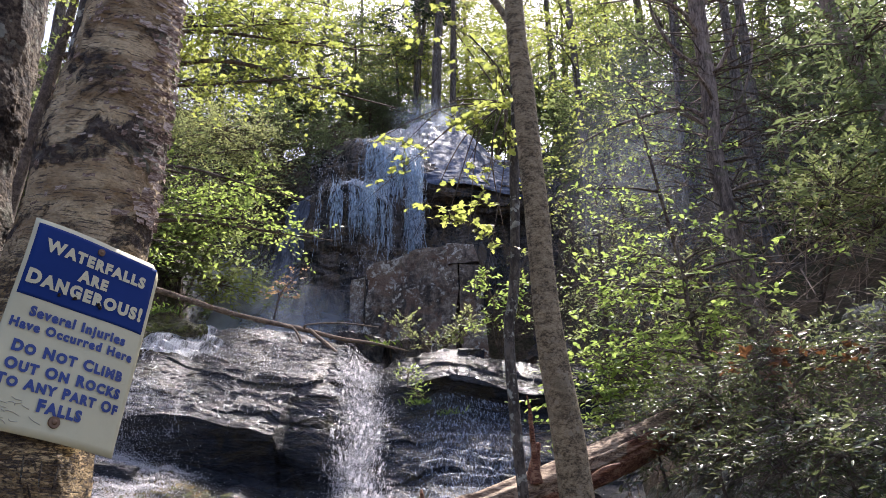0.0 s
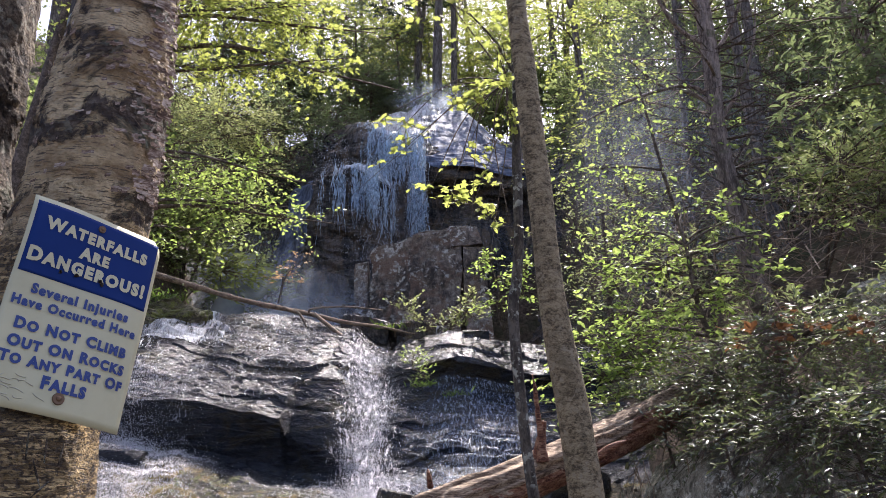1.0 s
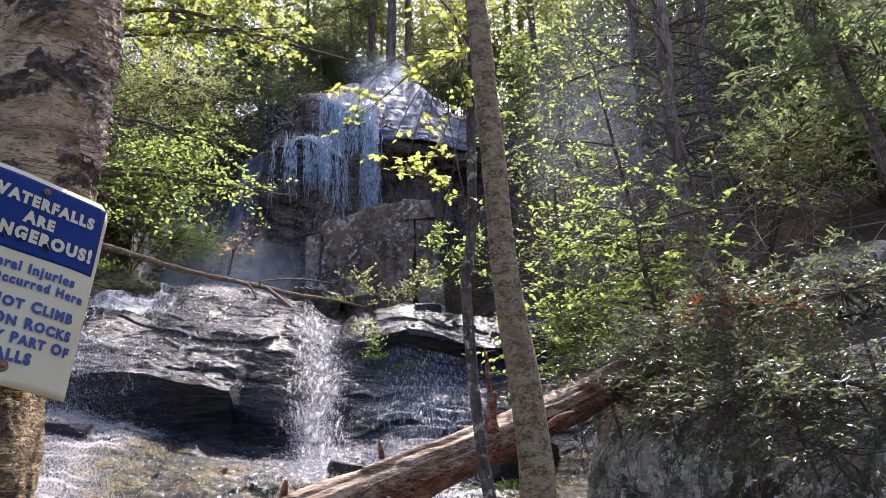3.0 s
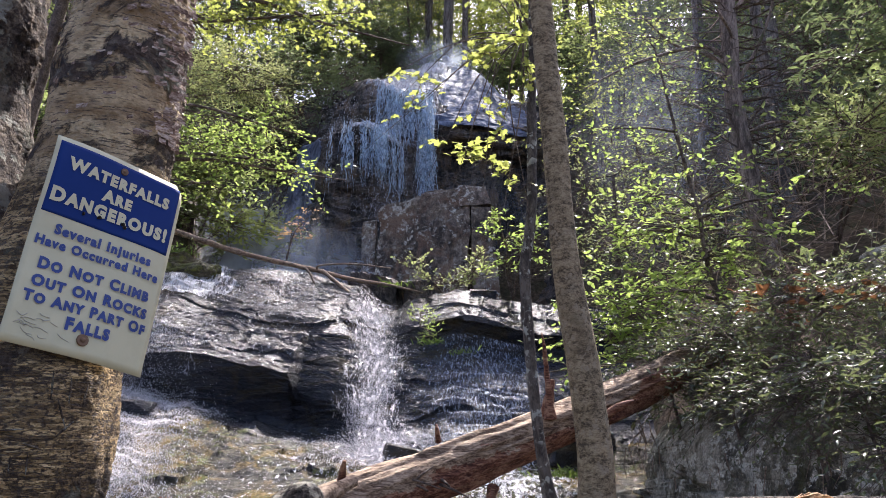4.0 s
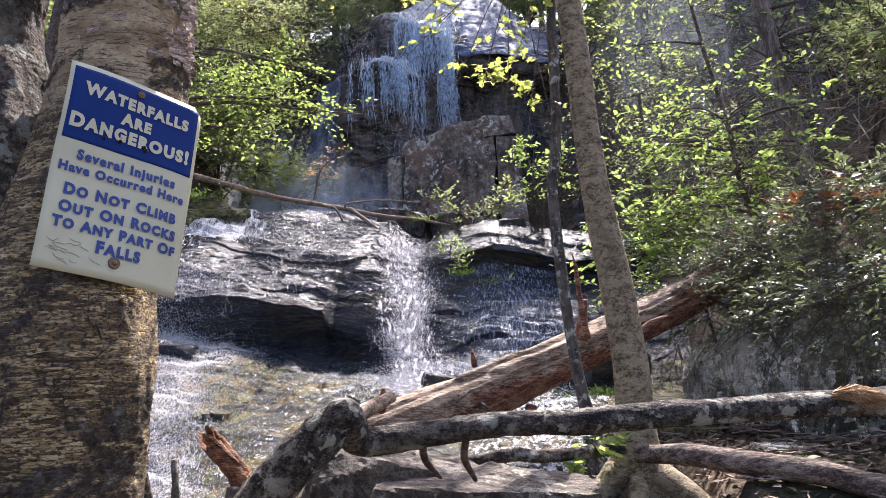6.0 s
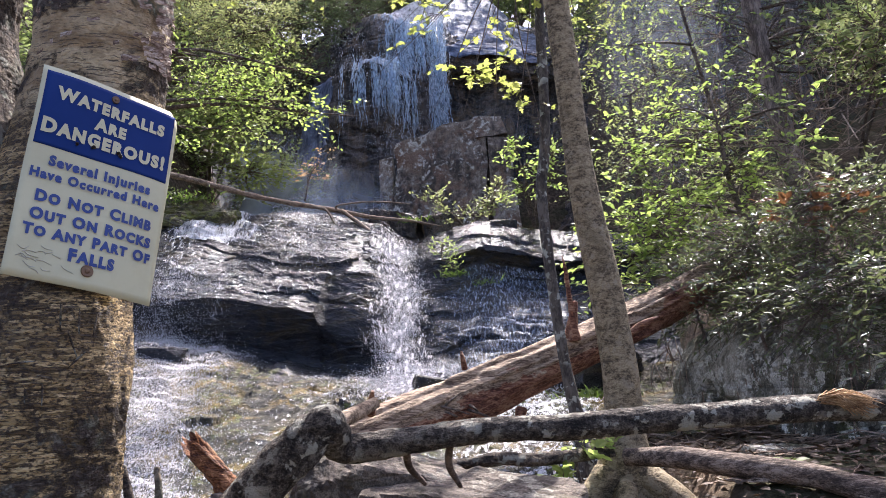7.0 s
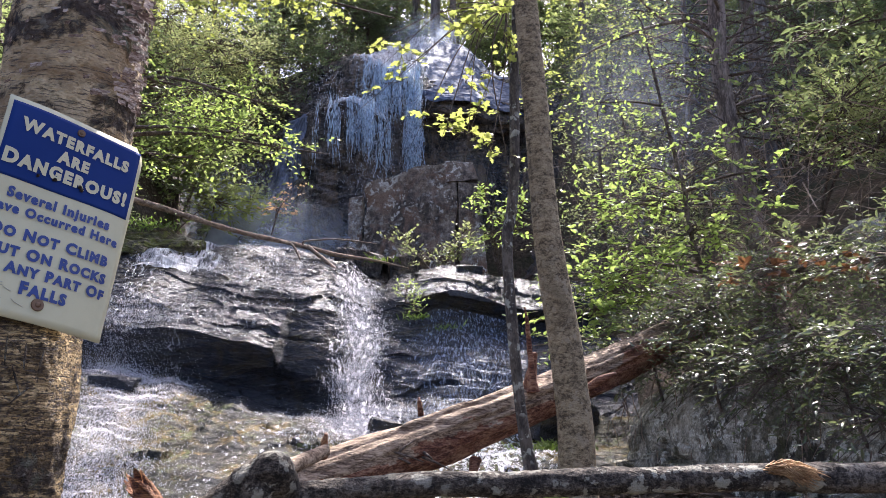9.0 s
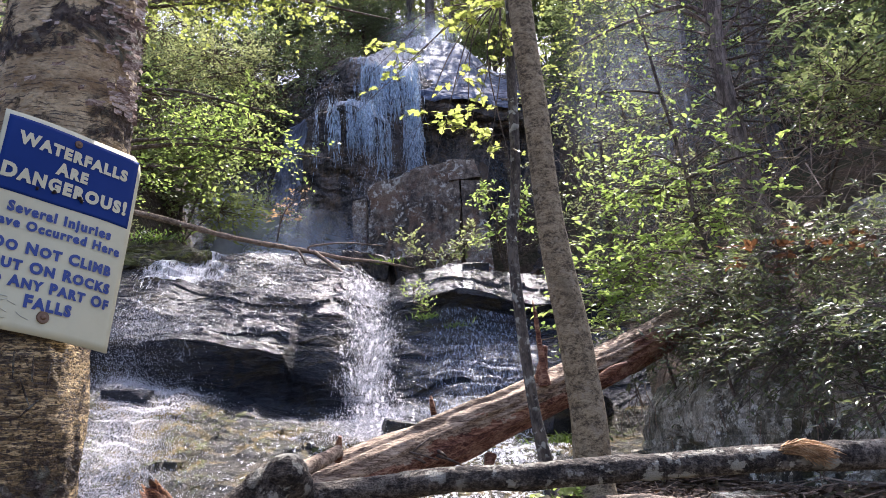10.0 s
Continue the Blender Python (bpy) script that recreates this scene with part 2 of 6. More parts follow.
def rock_mat(name, dark, mid, light, wet, stain=None, lichen=None, grain=(1, 1, 2.2)):
    m = Mat(name, .6, .2 if wet[2] else .4)
    v = m.map(grain, (4, -6, 0))
    n1 = m.noise(.9, 6, .6, v, .6)
    n2 = m.noise(9, 8, .72, v, .3)
    col = m.ramp(m.math("ADD", m.math("MULTIPLY", n1, .55), m.math("MULTIPLY", n2, .45)), (.43, dark), (.505, mid), (.58, light))
    if stain:
        col = m.mix(m.ramp(m.noise(1.7, 6, .65, v, 1.0), (.50, 0.0), (.62, .8)), col, stain)
    if lichen:
        spots = m.math("MULTIPLY", m.ramp(m.noise(9, 8, .7), (.53, 0.0), (.58, 1.0)), m.ramp(m.noise(1.3, 3), (.42, 0.0), (.56, 1.0)))
        col = m.mix(spots, col, lichen)
    fine = m.noise(38, 6, .7, v)
    speck = m.noise(62, 5, .75, v)
    col = m.mix(.75, col, m.ramp(speck, (.36, .35), (.5, .95), (.62, 1.6)), "MULTIPLY")
    crack = m.ramp(m.cells(2.2, m.map((.7, .7, 3.2), (4, -6, 0)), "DISTANCE_TO_EDGE"), (.0, 0.0), (.05, 1.0))
    nrm = m.bump(fine, .5, .02)
    nrm = m.bump(m.noise(11, 6, .6, v, .5), .6, .06, nrm)
    nrm = m.bump(crack, .35, .04, nrm)
    rough = m.ramp(m.noise(2.5, 4), (.35, wet[0]), (.65, wet[1]))
    m.b.inputs["Coat Weight"].default_value = wet[2]
    m.b.inputs["Coat Roughness"].default_value = .13
    if wet[2]:
        strata = m.noise(5, 5, .7, m.map((1.4, 2.0, 8.0), (4, -9, 0)), .4)
        m.t.links.new(m.bump(m.noise(24, 4, .7, m.map((1, 1, 2.0)), .6), .9, .06, m.bump(strata, .9, .10)), m.b.inputs["Coat Normal"])
    return m.done(col, rough, nrm)


M_SLAB = rock_mat("wet_slab_rock", (.006, .007, .011), (.016, .017, .024), (.040, .040, .044), (.45, .6, 1.0), (.045, .034, .014))
M_BED = rock_mat("algae_stained_stream_bed", (.006, .006, .005), (.020, .018, .010), (.055, .046, .026), (.5, .8, .75), (.15, .10, .016), (.075, .085, .020), (1.2, 1.2, 1.2))
M_CLIFF = rock_mat("wet_cliff_rock", (.014, .013, .014), (.055, .048, .044), (.15, .125, .105), (.4, .6, .6), (.15, .105, .065), None, (1.6, 1.6, .7))
M_BED.node_tree.nodes["Principled BSDF"].inputs["Specular IOR Level"].default_value = .08
M_BOULDER = rock_mat("brown_boulder_rock", (.048, .037, .029), (.175, .135, .10), (.36, .30, .235), (.6, .85, 0), (.19, .115, .072), (.55, .52, .45), (1.1, 1.1, .9))
M_TRAIL = rock_mat("dry_brown_trail_rock", (.028, .021, .015), (.095, .074, .054), (.19, .155, .118), (.75, .9, 0), (.065, .055, .03), (.24, .22, .17), (1.8, 1.8, 1.8))
M_GREY = rock_mat("lichen_grey_rock", (.036, .031, .021), (.165, .148, .105), (.46, .42, .33), (.7, .9, 0), (.085, .083, .034), (.62, .60, .50), (1.9, 1.9, 1.0))
M_MOSSY = rock_mat("mossy_bank_rock", (.03, .027, .018), (.10, .088, .055), (.24, .21, .14), (.75, .9, 0), (.13, .14, .035), (.17, .18, .05), (1.4, 1.4, 2.0))


def bark_mat(name, dark, mid, light, stretch, moss=None, patches=None, rough=.85, bump=.5):
    m = Mat(name, rough, .3)
    v = m.map(stretch)
    n1, n2, n3 = m.noise(9, 7, .65, v, .4), m.noise(38, 6, .65, v), m.noise(105, 4, .6, v)
    col = m.ramp(m.math("ADD", m.math("ADD", m.math("MULTIPLY", n1, .4), m.math("MULTIPLY", n2, .36)), m.math("MULTIPLY", n3, .24)), (.435, dark), (.5, mid), (.565, light))
    if patches:
        sp = m.math("MULTIPLY", m.ramp(m.noise(17, 6, .62), (.55, 0.0), (.58, .85)), m.ramp(m.noise(4.1, 3), (.42, 0.0), (.55, 1.0)))
        col = m.mix(sp, col, patches)
    if moss:
        col = m.mix(m.ramp(m.noise(3.7, 6, .6), (.55, 0.0), (.68, .8)), col, moss)
    nrm = m.bump(m.math("ADD", m.math("ADD", n1, n2), m.math("MULTIPLY", n3, .5)), bump, .03)
    return m.done(col, None, nrm)


# Papery birch bark: pale sheets with fine dark dashes round the stem, torn open to dark rough bark in places
def birch_mat(name, pale, brown, cover):
    m = Mat(name, .75, .35)
    height = m.t.nodes.new("ShaderNodeSeparateXYZ")
    m.t.links.new(m.co, height.inputs[0])
    young = m.ramp(m.math("ADD", m.math("MULTIPLY", height.outputs[2], .5), m.math("MULTIPLY", m.noise(3, 4, .6), .14)), (.96, 0.0), (1.03, 1.0))
    dash = m.ramp(m.noise(46, 5, .6, m.map((.5, .5, 5.0), (7, -9, 0)), .25), (.56, 0.0), (.62, .85))
    tone = m.noise(5, 6, .6, m.map((1, 1, 2.4)), .6)
    sheet = m.ramp(tone, (.40, brown), (.58, pale))
    # older bark low on the stem: small curling plates with dark gaps round the stem
    plates = m.t.nodes.new("ShaderNodeTexVoronoi")
    plates.inputs["Scale"].default_value = 19
    lie = m.map((1, 1, 6.5), (5, -4, 0))
    wavy = m.t.nodes.new("ShaderNodeVectorMath")
    wavy.operation = "MULTIPLY_ADD"
    ripple = m.t.nodes.new("ShaderNodeTexNoise")
    ripple.inputs["Scale"].default_value = 22
    m.t.links.new(lie, ripple.inputs["Vector"])
    m.t.links.new(ripple.outputs["Color"], wavy.inputs[0])
    wavy.inputs[1].default_value = (.09, .09, .09)
    m.t.links.new(lie, wavy.inputs[2])
    m.t.links.new(wavy.outputs[0], plates.inputs["Vector"])
    pick = m.t.nodes.new("ShaderNodeSeparateXYZ")
    m.t.links.new(plates.outputs["Color"], pick.inputs[0])
    low = m.ramp(m.math("ADD", m.math("MULTIPLY", pick.outputs[0], .5), m.math("MULTIPLY", tone, .5)), (.28, (.13, .085, .036)), (.5, (.42, .295, .132)), (.72, (.66, .49, .245)))
    gap = m.ramp(m.cells(19, wavy.outputs[0], "DISTANCE_TO_EDGE"), (.01, 1.0), (.09, 0.0))
    low = m.mix(m.math("MULTIPLY", gap, m.ramp(m.noise(7, 4, .6), (.42, .1), (.6, .8))), low, (.045, .032, .020))
    low = m.mix(m.ramp(m.noise(2.6, 4, .6), (.52, 0.0), (.68, .65)), low, (.13, .105, .062))
    sheet = m.mix(young, low, sheet)
    shingle = m.noise(85, 4, .55, m.map((1, 1, 1.9), (6, 4, 0)), .3)
    sheet = m.mix(m.math("MULTIPLY", m.ramp(shingle, (.40, .9), (.50, 0.0)), m.math("SUBTRACT", 1.0, m.math("MULTIPLY", young, .75))), sheet, (.050, .034, .023))
    sheet = m.mix(m.math("MULTIPLY", dash, 1.0), sheet, (.06, .045, .035))
    rag = m.noise(4.2, 9, .72, m.map((1, 1, 1.25)), .9)
    band = m.ramp(m.math("MULTIPLY", m.math("ADD", height.outputs[2], m.math("MULTIPLY", m.noise(2.2, 3), .22)), .25), (.20, .3), (.26, .4), (.30, .3), (.36, .3), (.42, .15), (.47, .0), (.485, .6), (.50, .7), (.512, .0), (.525, .0), (.535, 1.0), (.555, 1.0), (.565, .4), (.585, .35), (.60, .0), (.64, .1))
    torn = m.ramp(m.math("ADD", rag, m.math("MULTIPLY", band, .15)), (cover, 0.0), (cover + .05, 1.0))
    inner = m.ramp(m.noise(42, 6, .7), (.35, (.016, .012, .010)), (.52, (.075, .052, .036)), (.70, (.20, .165, .12)))
    inner = m.mix(m.ramp(m.noise(9, 5, .6), (.58, 0.0), (.66, .8)), inner, (.17, .18, .12))
    inner = m.mix(m.ramp(m.noise(26, 6, .65), (.58, 0.0), (.63, .6)), inner, (.26, .245, .185))
    col = m.mix(torn, sheet, inner)
    nrm = m.bump(shingle, .9, .018)
    nrm = m.bump(m.math("MULTIPLY", gap, m.math("SUBTRACT", young, 1.0)), 1.0, .012, nrm)
    nrm = m.bump(m.noise(38, 6, .7), .8, .02, nrm)
    nrm = m.bump(torn, 1.0, .02, nrm)
    return m.done(col, None, nrm)


M_BIRCH = birch_mat("papery_birch_bark", (.66, .515, .30), (.31, .21, .105), .562)
M_CRUST = bark_mat("dark_crusted_bark", (.014, .011, .008), (.062, .045, .032), (.18, .145, .10), (1, 1, 1), (.10, .105, .07), (.30, .30, .24), .9, .8)
M_CURL = bark_mat("curled_bark_flakes", (.10, .06, .04), (.27, .19, .14), (.55, .46, .38), (1, 1, 3))
M_SMOOTH = bark_mat("smooth_grey_bark", (.070, .053, .030), (.23, .178, .102), (.345, .28, .17), (1, 1, 1.7), (.13, .10, .055), (.30, .25, .165), .8, .6)
M_THIN = bark_mat("thin_grey_bark", (.03, .026, .022), (.065, .055, .045), (.12, .105, .085), (1, 1, .4), None, (.36, .37, .31), .85, .4)
M_DARKBARK = bark_mat("dark_furrowed_bark", (.085, .066, .054), (.21, .165, .135), (.34, .275, .225), (1, 1, .22), (.07, .085, .03))
M_FARBARK = bark_mat("weathered_trunk_bark", (.06, .05, .042), (.13, .11, .09), (.22, .19, .16), (1, 1, .3))
M_DEAD = bark_mat("grey_dead_wood", (.035, .025, .018), (.12, .087, .062), (.28, .22, .165), (.5, 2.0, 2.0), None, None, .85, .5)
M_LICHENLOG = bark_mat("lichen_covered_bark", (.012, .010, .008), (.058, .048, .037), (.16, .138, .108), (1.6, 2.0, 2.0), None, (.36, .35, .28), .9, .7)
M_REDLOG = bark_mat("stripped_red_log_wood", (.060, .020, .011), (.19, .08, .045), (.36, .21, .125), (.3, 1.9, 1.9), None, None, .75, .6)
# weathered tan, with sunlight on the wood put into the colour
M_LOGTOP = bark_mat("sunlit_weathered_wood", (.085, .052, .032), (.27, .19, .12), (.50, .38, .26), (.3, 1.9, 1.9), None, None, .75, .6)
M_RAW = bark_mat("splintered_orange_wood", (.06, .017, .006), (.22, .080, .026), (.40, .19, .075), (.5, 4, 4), None, None, .7, .8)
M_STRAW = bark_mat("frayed_tan_wood", (.15, .085, .04), (.36, .22, .11), (.58, .41, .23), (1, 3, 3), None, None, .8, .3)
M_TWIG = bark_mat("twig_bark", (.05, .036, .028), (.10, .075, .056), (.18, .14, .11), (1, 1, 1))
M_STICK = bark_mat("dry_stick_bark", (.10, .07, .05), (.23, .165, .115), (.36, .28, .20), (1, 2, 2))


def leaf_mat(name, low, mid, high, through, gloss, rough, share=.5):
    m = Mat(name, rough, gloss)
    g = m.t.nodes.new("ShaderNodeNewGeometry").outputs["Random Per Island"]
    col = m.mix(m.ramp(m.noise(1.1, 2), (.35, .12), (.65, .88)), m.ramp(g, (0.0, low), (.5, mid), (1.0, high)), (high[0] * .8, high[1] * .8, high[2] * .8), "MIX")
    col = m.mix(.35, m.ramp(g, (0.0, low), (.5, mid), (1.0, high)), col)
    m.put(m.b.inputs["Base Color"], col)
    tr = m.t.nodes.new("ShaderNodeBsdfTranslucent")
    m.put(tr.inputs[0], m.mix(.5, col, through))
    mixer = m.t.nodes.new("ShaderNodeMixShader")
    mixer.inputs[0].default_value = share
    out = m.t.nodes["Material Output"]
    m.t.links.new(m.b.outputs[0], mixer.inputs[1])
    m.t.links.new(tr.outputs[0], mixer.inputs[2])
    m.t.links.new(mixer.outputs[0], out.inputs[0])
    return m.m


L_SPRING = leaf_mat("young_maple_leaf", (.15, .18, .028), (.22, .25, .046), (.32, .32, .08), (.48, .55, .14), .4, .45, .62)
L_BRIGHT = leaf_mat("bright_understory_leaf", (.10, .145, .030), (.16, .22, .045), (.26, .30, .08), (.50, .66, .16), .4, .4, .6)
L_SMALL = leaf_mat("small_pale_leaf", (.12, .14, .045), (.18, .20, .07), (.28, .28, .13), (.47, .53, .21), .5, .4, .52)
L_MID = leaf_mat("forest_leaf", (.075, .10, .028), (.13, .16, .045), (.21, .235, .085), (.40, .49, .17), .4, .5, .56)
L_DARK = leaf_mat("dark_glossy_leaf", (.046, .069, .033), (.082, .110, .049), (.14, .165, .075), (.31, .39, .145), .7, .30, .40)
L_GLOSS = leaf_mat("pale_glossy_leaf", (.050, .066, .032), (.090, .110, .050), (.17, .18, .095), (.27, .33, .12), 1.0, .22, .32)
L_PINK = leaf_mat("reddish_new_leaf", (.22, .14, .07), (.34, .22, .12), (.46, .32, .20), (.6, .4, .2), .4, .5, .45)
L_RUST = leaf_mat("rust_coloured_leaf", (.06, .024, .015), (.11, .048, .024), (.18, .095, .04), (.22, .10, .035), .5, .4, .35)
L_NEEDLE = leaf_mat("pine_needle", (.012, .026, .014), (.022, .042, .02), (.04, .06, .03), (.06, .10, .04), .4, .5, .2)
L_GRASS = leaf_mat("grass_blade", (.05, .08, .015), (.08, .12, .02), (.12, .17, .04), (.22, .34, .05), .4, .4, .5)
L_LITTER = leaf_mat("dry_leaf_litter", (.028, .018, .011), (.066, .043, .027), (.15, .105, .068), (.10, .06, .032), .3, .7, .15)


def soil():
    m = Mat("forest_soil", .95, .2)
    n1, n2 = m.noise(.8, 6, .6), m.noise(14, 8, .7)
    col = m.ramp(n2, (.32, (.035, .025, .017)), (.5, (.10, .07, .046)), (.68, (.20, .15, .10)))
    col = m.mix(m.ramp(n1, (.45, 0.0), (.62, .7)), col, (.035, .05, .018))
    return m.done(col, None, m.bump(m.noise(20, 8, .7), .8, .06))


M_SOIL = soil()


def foam(name, stretch, lo, hi, white, body):
    """White water, and flecks painted for sun glints: broken threads of froth along the flow, clear between them."""
    m = Mat(name, .25, .5)
    uv = m.t.nodes.new("ShaderNodeUVMap")
    uv.uv_map = "flow"
    v = m.map((stretch[0], stretch[1], 1), (0, 0, 0), uv.outputs[0])
    n = m.math("ADD", m.math("MULTIPLY", m.noise(1.0, 8, .68, v, .5), .62), m.math("MULTIPLY", m.noise(5.5, 5, .7, v, .3), .38))
    uv2 = m.t.nodes.new("ShaderNodeUVMap")
    uv2.uv_map = "across"
    edge = m.t.nodes.new("ShaderNodeSeparateXYZ")
    m.t.links.new(uv2.outputs[0], edge.inputs[0])
    thin = m.math("MULTIPLY", m.math("POWER", m.math("ABSOLUTE", edge.outputs[0]), 2.5), .17)
    fac = m.ramp(m.math("SUBTRACT", n, thin), (lo, 0.0), (hi, 1.0))
    m.b.inputs["Base Color"].default_value = (*white, 1)
    m.t.links.new(m.bump(m.noise(9, 7, .7, v), .5, .04), m.b.inputs["Normal"])
    tr = m.t.nodes.new("ShaderNodeBsdfTranslucent")
    tr.inputs[0].default_value = (*white, 1)
    a = m.t.nodes.new("ShaderNodeMixShader")
    a.inputs[0].default_value = body
    clear = m.t.nodes.new("ShaderNodeBsdfTransparent")
    b = m.t.nodes.new("ShaderNodeMixShader")
    m.t.links.new(m.b.outputs[0], a.inputs[1])
    m.t.links.new(tr.outputs[0], a.inputs[2])
    m.t.links.new(fac, b.inputs[0])
    m.t.links.new(clear.outputs[0], b.inputs[1])
    m.t.links.new(a.outputs[0], b.inputs[2])
    m.t.links.new(b.outputs[0], m.t.nodes["Material Output"].inputs[0])
    return m.m


# blue skylight on the fall is put into this base colour
W_FALL = foam("sky_tinted_white_water", (11.0, 1.3), .44, .66, (.62, .78, .94), .5)
W_CHUTE = foam("rushing_white_water", (34.0, 8.0), .485, .66, (.80, .775, .80), .4)
W_LACE = foam("lacy_white_water", (46.0, 20.0), .435, .66, (.78, .755, .78), .4)
# silvery sheen of the wet slope, painted as pale flecks
W_SLOPE = foam("painted_slope_sheen", (34.0, 11.0), .45, .66, (.50, .56, .68), .4)
W_SPRAY = foam("wide_thin_spray", (20.0, 5.0), .505, .59, (.78, .745, .775), .4)
W_TOP = foam("spilling_white_water", (10.0, 2.2), .37, .55, (.82, .84, .88), .4)
# these three paint sun glints on wet rock as white flecks
W_RIFFLE = foam("painted_riffle_glints", (20.0, 10.0), .485, .55, (.76, .77, .82), .4)
W_SPARK = foam("painted_ripple_glints", (21.0, 13.0), .565, .60, (.84, .85, .90), .4)
W_GLINT = foam("painted_ledge_glints", (40.0, 15.0), .525, .62, (.72, .74, .80), .4)
W_VEIL = foam("broken_water_veil", (24.0, 5.0), .515, .64, (.80, .80, .84), .4)
# thin froth flecks that also paint in glints
W_FILM = foam("painted_glint_froth", (22.0, 11.0), .565, .60, (.80, .81, .84), .4)


def droplet():
    m = Mat("water_droplets", .1, .5)
    m.b.inputs["Base Color"].default_value = (.78, .775, .80, 1)
    m.b.inputs["Transmission Weight"].default_value = .25
    return m.m


W_DROP = droplet()


def mist(name, thick):
    """Soft veil for drifting fine spray and for added haze, thickest at its heart."""
    m = Mat(name, .9, 0.0)
    uv = m.t.nodes.new("ShaderNodeUVMap")
    uv.uv_map = "flow"
    g = m.t.nodes.new("ShaderNodeTexGradient")
    g.gradient_type = "SPHERICAL"
    m.t.links.new(uv.outputs[0], g.inputs[0])
    fac = m.math("MULTIPLY", m.ramp(g.outputs["Fac"], (0.0, 0.0), (.7, thick)), m.ramp(m.noise(.7, 4, .6, None, .6), (.32, .15), (.66, 1.0)))
    tr, df = m.t.nodes.new("ShaderNodeBsdfTranslucent"), m.t.nodes.new("ShaderNodeBsdfDiffuse")
    tr.inputs[0].default_value = df.inputs[0].default_value = (.75, .84, .97, 1)
    clear = m.t.nodes.new("ShaderNodeBsdfTransparent")
    a, b = m.t.nodes.new("ShaderNodeMixShader"), m.t.nodes.new("ShaderNodeMixShader")
    a.inputs[0].default_value = .6
    m.t.links.new(df.outputs[0], a.inputs[1])
    m.t.links.new(tr.outputs[0], a.inputs[2])
    m.t.links.new(fac, b.inputs[0])
    m.t.links.new(clear.outputs[0], b.inputs[1])
    m.t.links.new(a.outputs[0], b.inputs[2])
    m.t.links.new(b.outputs[0], m.t.nodes["Material Output"].inputs[0])
    return m.m


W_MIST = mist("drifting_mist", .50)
# haze veil, added where dark places are to be lifted
W_HAZE = mist("added_haze_veil", .10)


def wet_film(name, low, mid, high, coat, rough=.4, gloss=.25):
    """A thin smooth skin of running water over dark rock; its colours hold the sky's sheen."""
    m = Mat(name, rough, gloss)
    m.b.inputs["Coat Weight"].default_value, m.b.inputs["Coat Roughness"].default_value = coat, .12
    col = m.ramp(m.noise(3.5, 6, .65, m.map((2, 2, .7))), (.40, low), (.56, mid), (.74, high))
    m.t.links.new(m.bump(m.noise(18, 5, .65, m.map((1.5, 1.5, .6))), .8, .06), m.b.inputs["Coat Normal"])
    return m.done(col, None, m.bump(m.noise(9, 6, .6), .4, .04))


# blue sky reflection painted into both films' base colours
W_WET = wet_film("sky_sheen_film", (.045, .058, .092), (.115, .145, .215), (.32, .36, .45), 0.0, .60, .09)
W_SLICK = wet_film("sky_sheen_slide", (.05, .06, .09), (.15, .17, .235), (.36, .39, .47), .5)


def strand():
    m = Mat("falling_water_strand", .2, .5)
    # strands carry the same blue skylight in their colour
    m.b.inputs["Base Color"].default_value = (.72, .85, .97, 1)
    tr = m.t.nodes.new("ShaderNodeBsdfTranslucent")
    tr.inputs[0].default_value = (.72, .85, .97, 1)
    clear = m.t.nodes.new("ShaderNodeBsdfTransparent")
    a, b = m.t.nodes.new("ShaderNodeMixShader"), m.t.nodes.new("ShaderNodeMixShader")
    a.inputs[0].default_value = .5
    m.t.links.new(m.b.outputs[0], a.inputs[1])
    m.t.links.new(tr.outputs[0], a.inputs[2])
    fac = m.ramp(m.noise(7, 4, .7, m.map((2, 2, 1))), (.40, .06), (.60, .65))
    m.t.links.new(fac, b.inputs[0])
    m.t.links.new(clear.outputs[0], b.inputs[1])
    m.t.links.new(a.outputs[0], b.inputs[2])
    m.t.links.new(b.outputs[0], m.t.nodes["Material Output"].inputs[0])
    return m.m


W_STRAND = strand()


def plain(name, col, rough, metal=0.0, wear=None, spec=.5):
    m = Mat(name, rough, spec)
    m.b.inputs["Metallic"].default_value = metal
    c = m.mix(m.ramp(m.noise(18, 6, .65), (.45, 0.0), (.75, .5)), col, wear or tuple(v * .8 for v in col))
    return m.done(c, None, m.bump(m.noise(70, 3), .05, .002))


M_WHITE = plain("white_sign_vinyl", (.52, .50, .325), .6, 0, (.42, .40, .25), .3)
M_BLUE = plain("blue_sign_print", (.006, .026, .135), .65, 0, (.010, .035, .155), .15)
M_INK = plain("blue_letter_print", (.010, .032, .17), .4)
M_SCRAWL = plain("faded_pen_marks", (.40, .385, .30), .6)
M_NAIL = plain("rusty_nail_washer", (.16, .10, .06), .55, .7, (.05, .035, .025))

# ---- ground and rock ----
def axis(lo, hi, fine_lo, fine_hi, step, far):
    inner = np.arange(fine_lo, fine_hi + 1e-6, step)
    out = np.geomspace(1, 1 + abs(hi - fine_hi), far) - 1 + fine_hi
    back = fine_lo - (np.geomspace(1, 1 + abs(fine_lo - lo), far) - 1)
    return np.concatenate([back[:0:-1], inner, out[1:]])


gx, gy = axis(-400, 400, -9, 9, .15, 40), axis(-400, 400, -3, 30, .15, 40)
GX, GY = np.meshgrid(gx, gy)
soil_sheet = build("ground", np.stack([GX, GY, ground(GX, GY)], -1).reshape(-1, 3), grid_faces(len(gy), len(gx)), M_SOIL)
tagged(soil_sheet, "brown forest soil of the wooded stream banks", "ground", kind="structure")


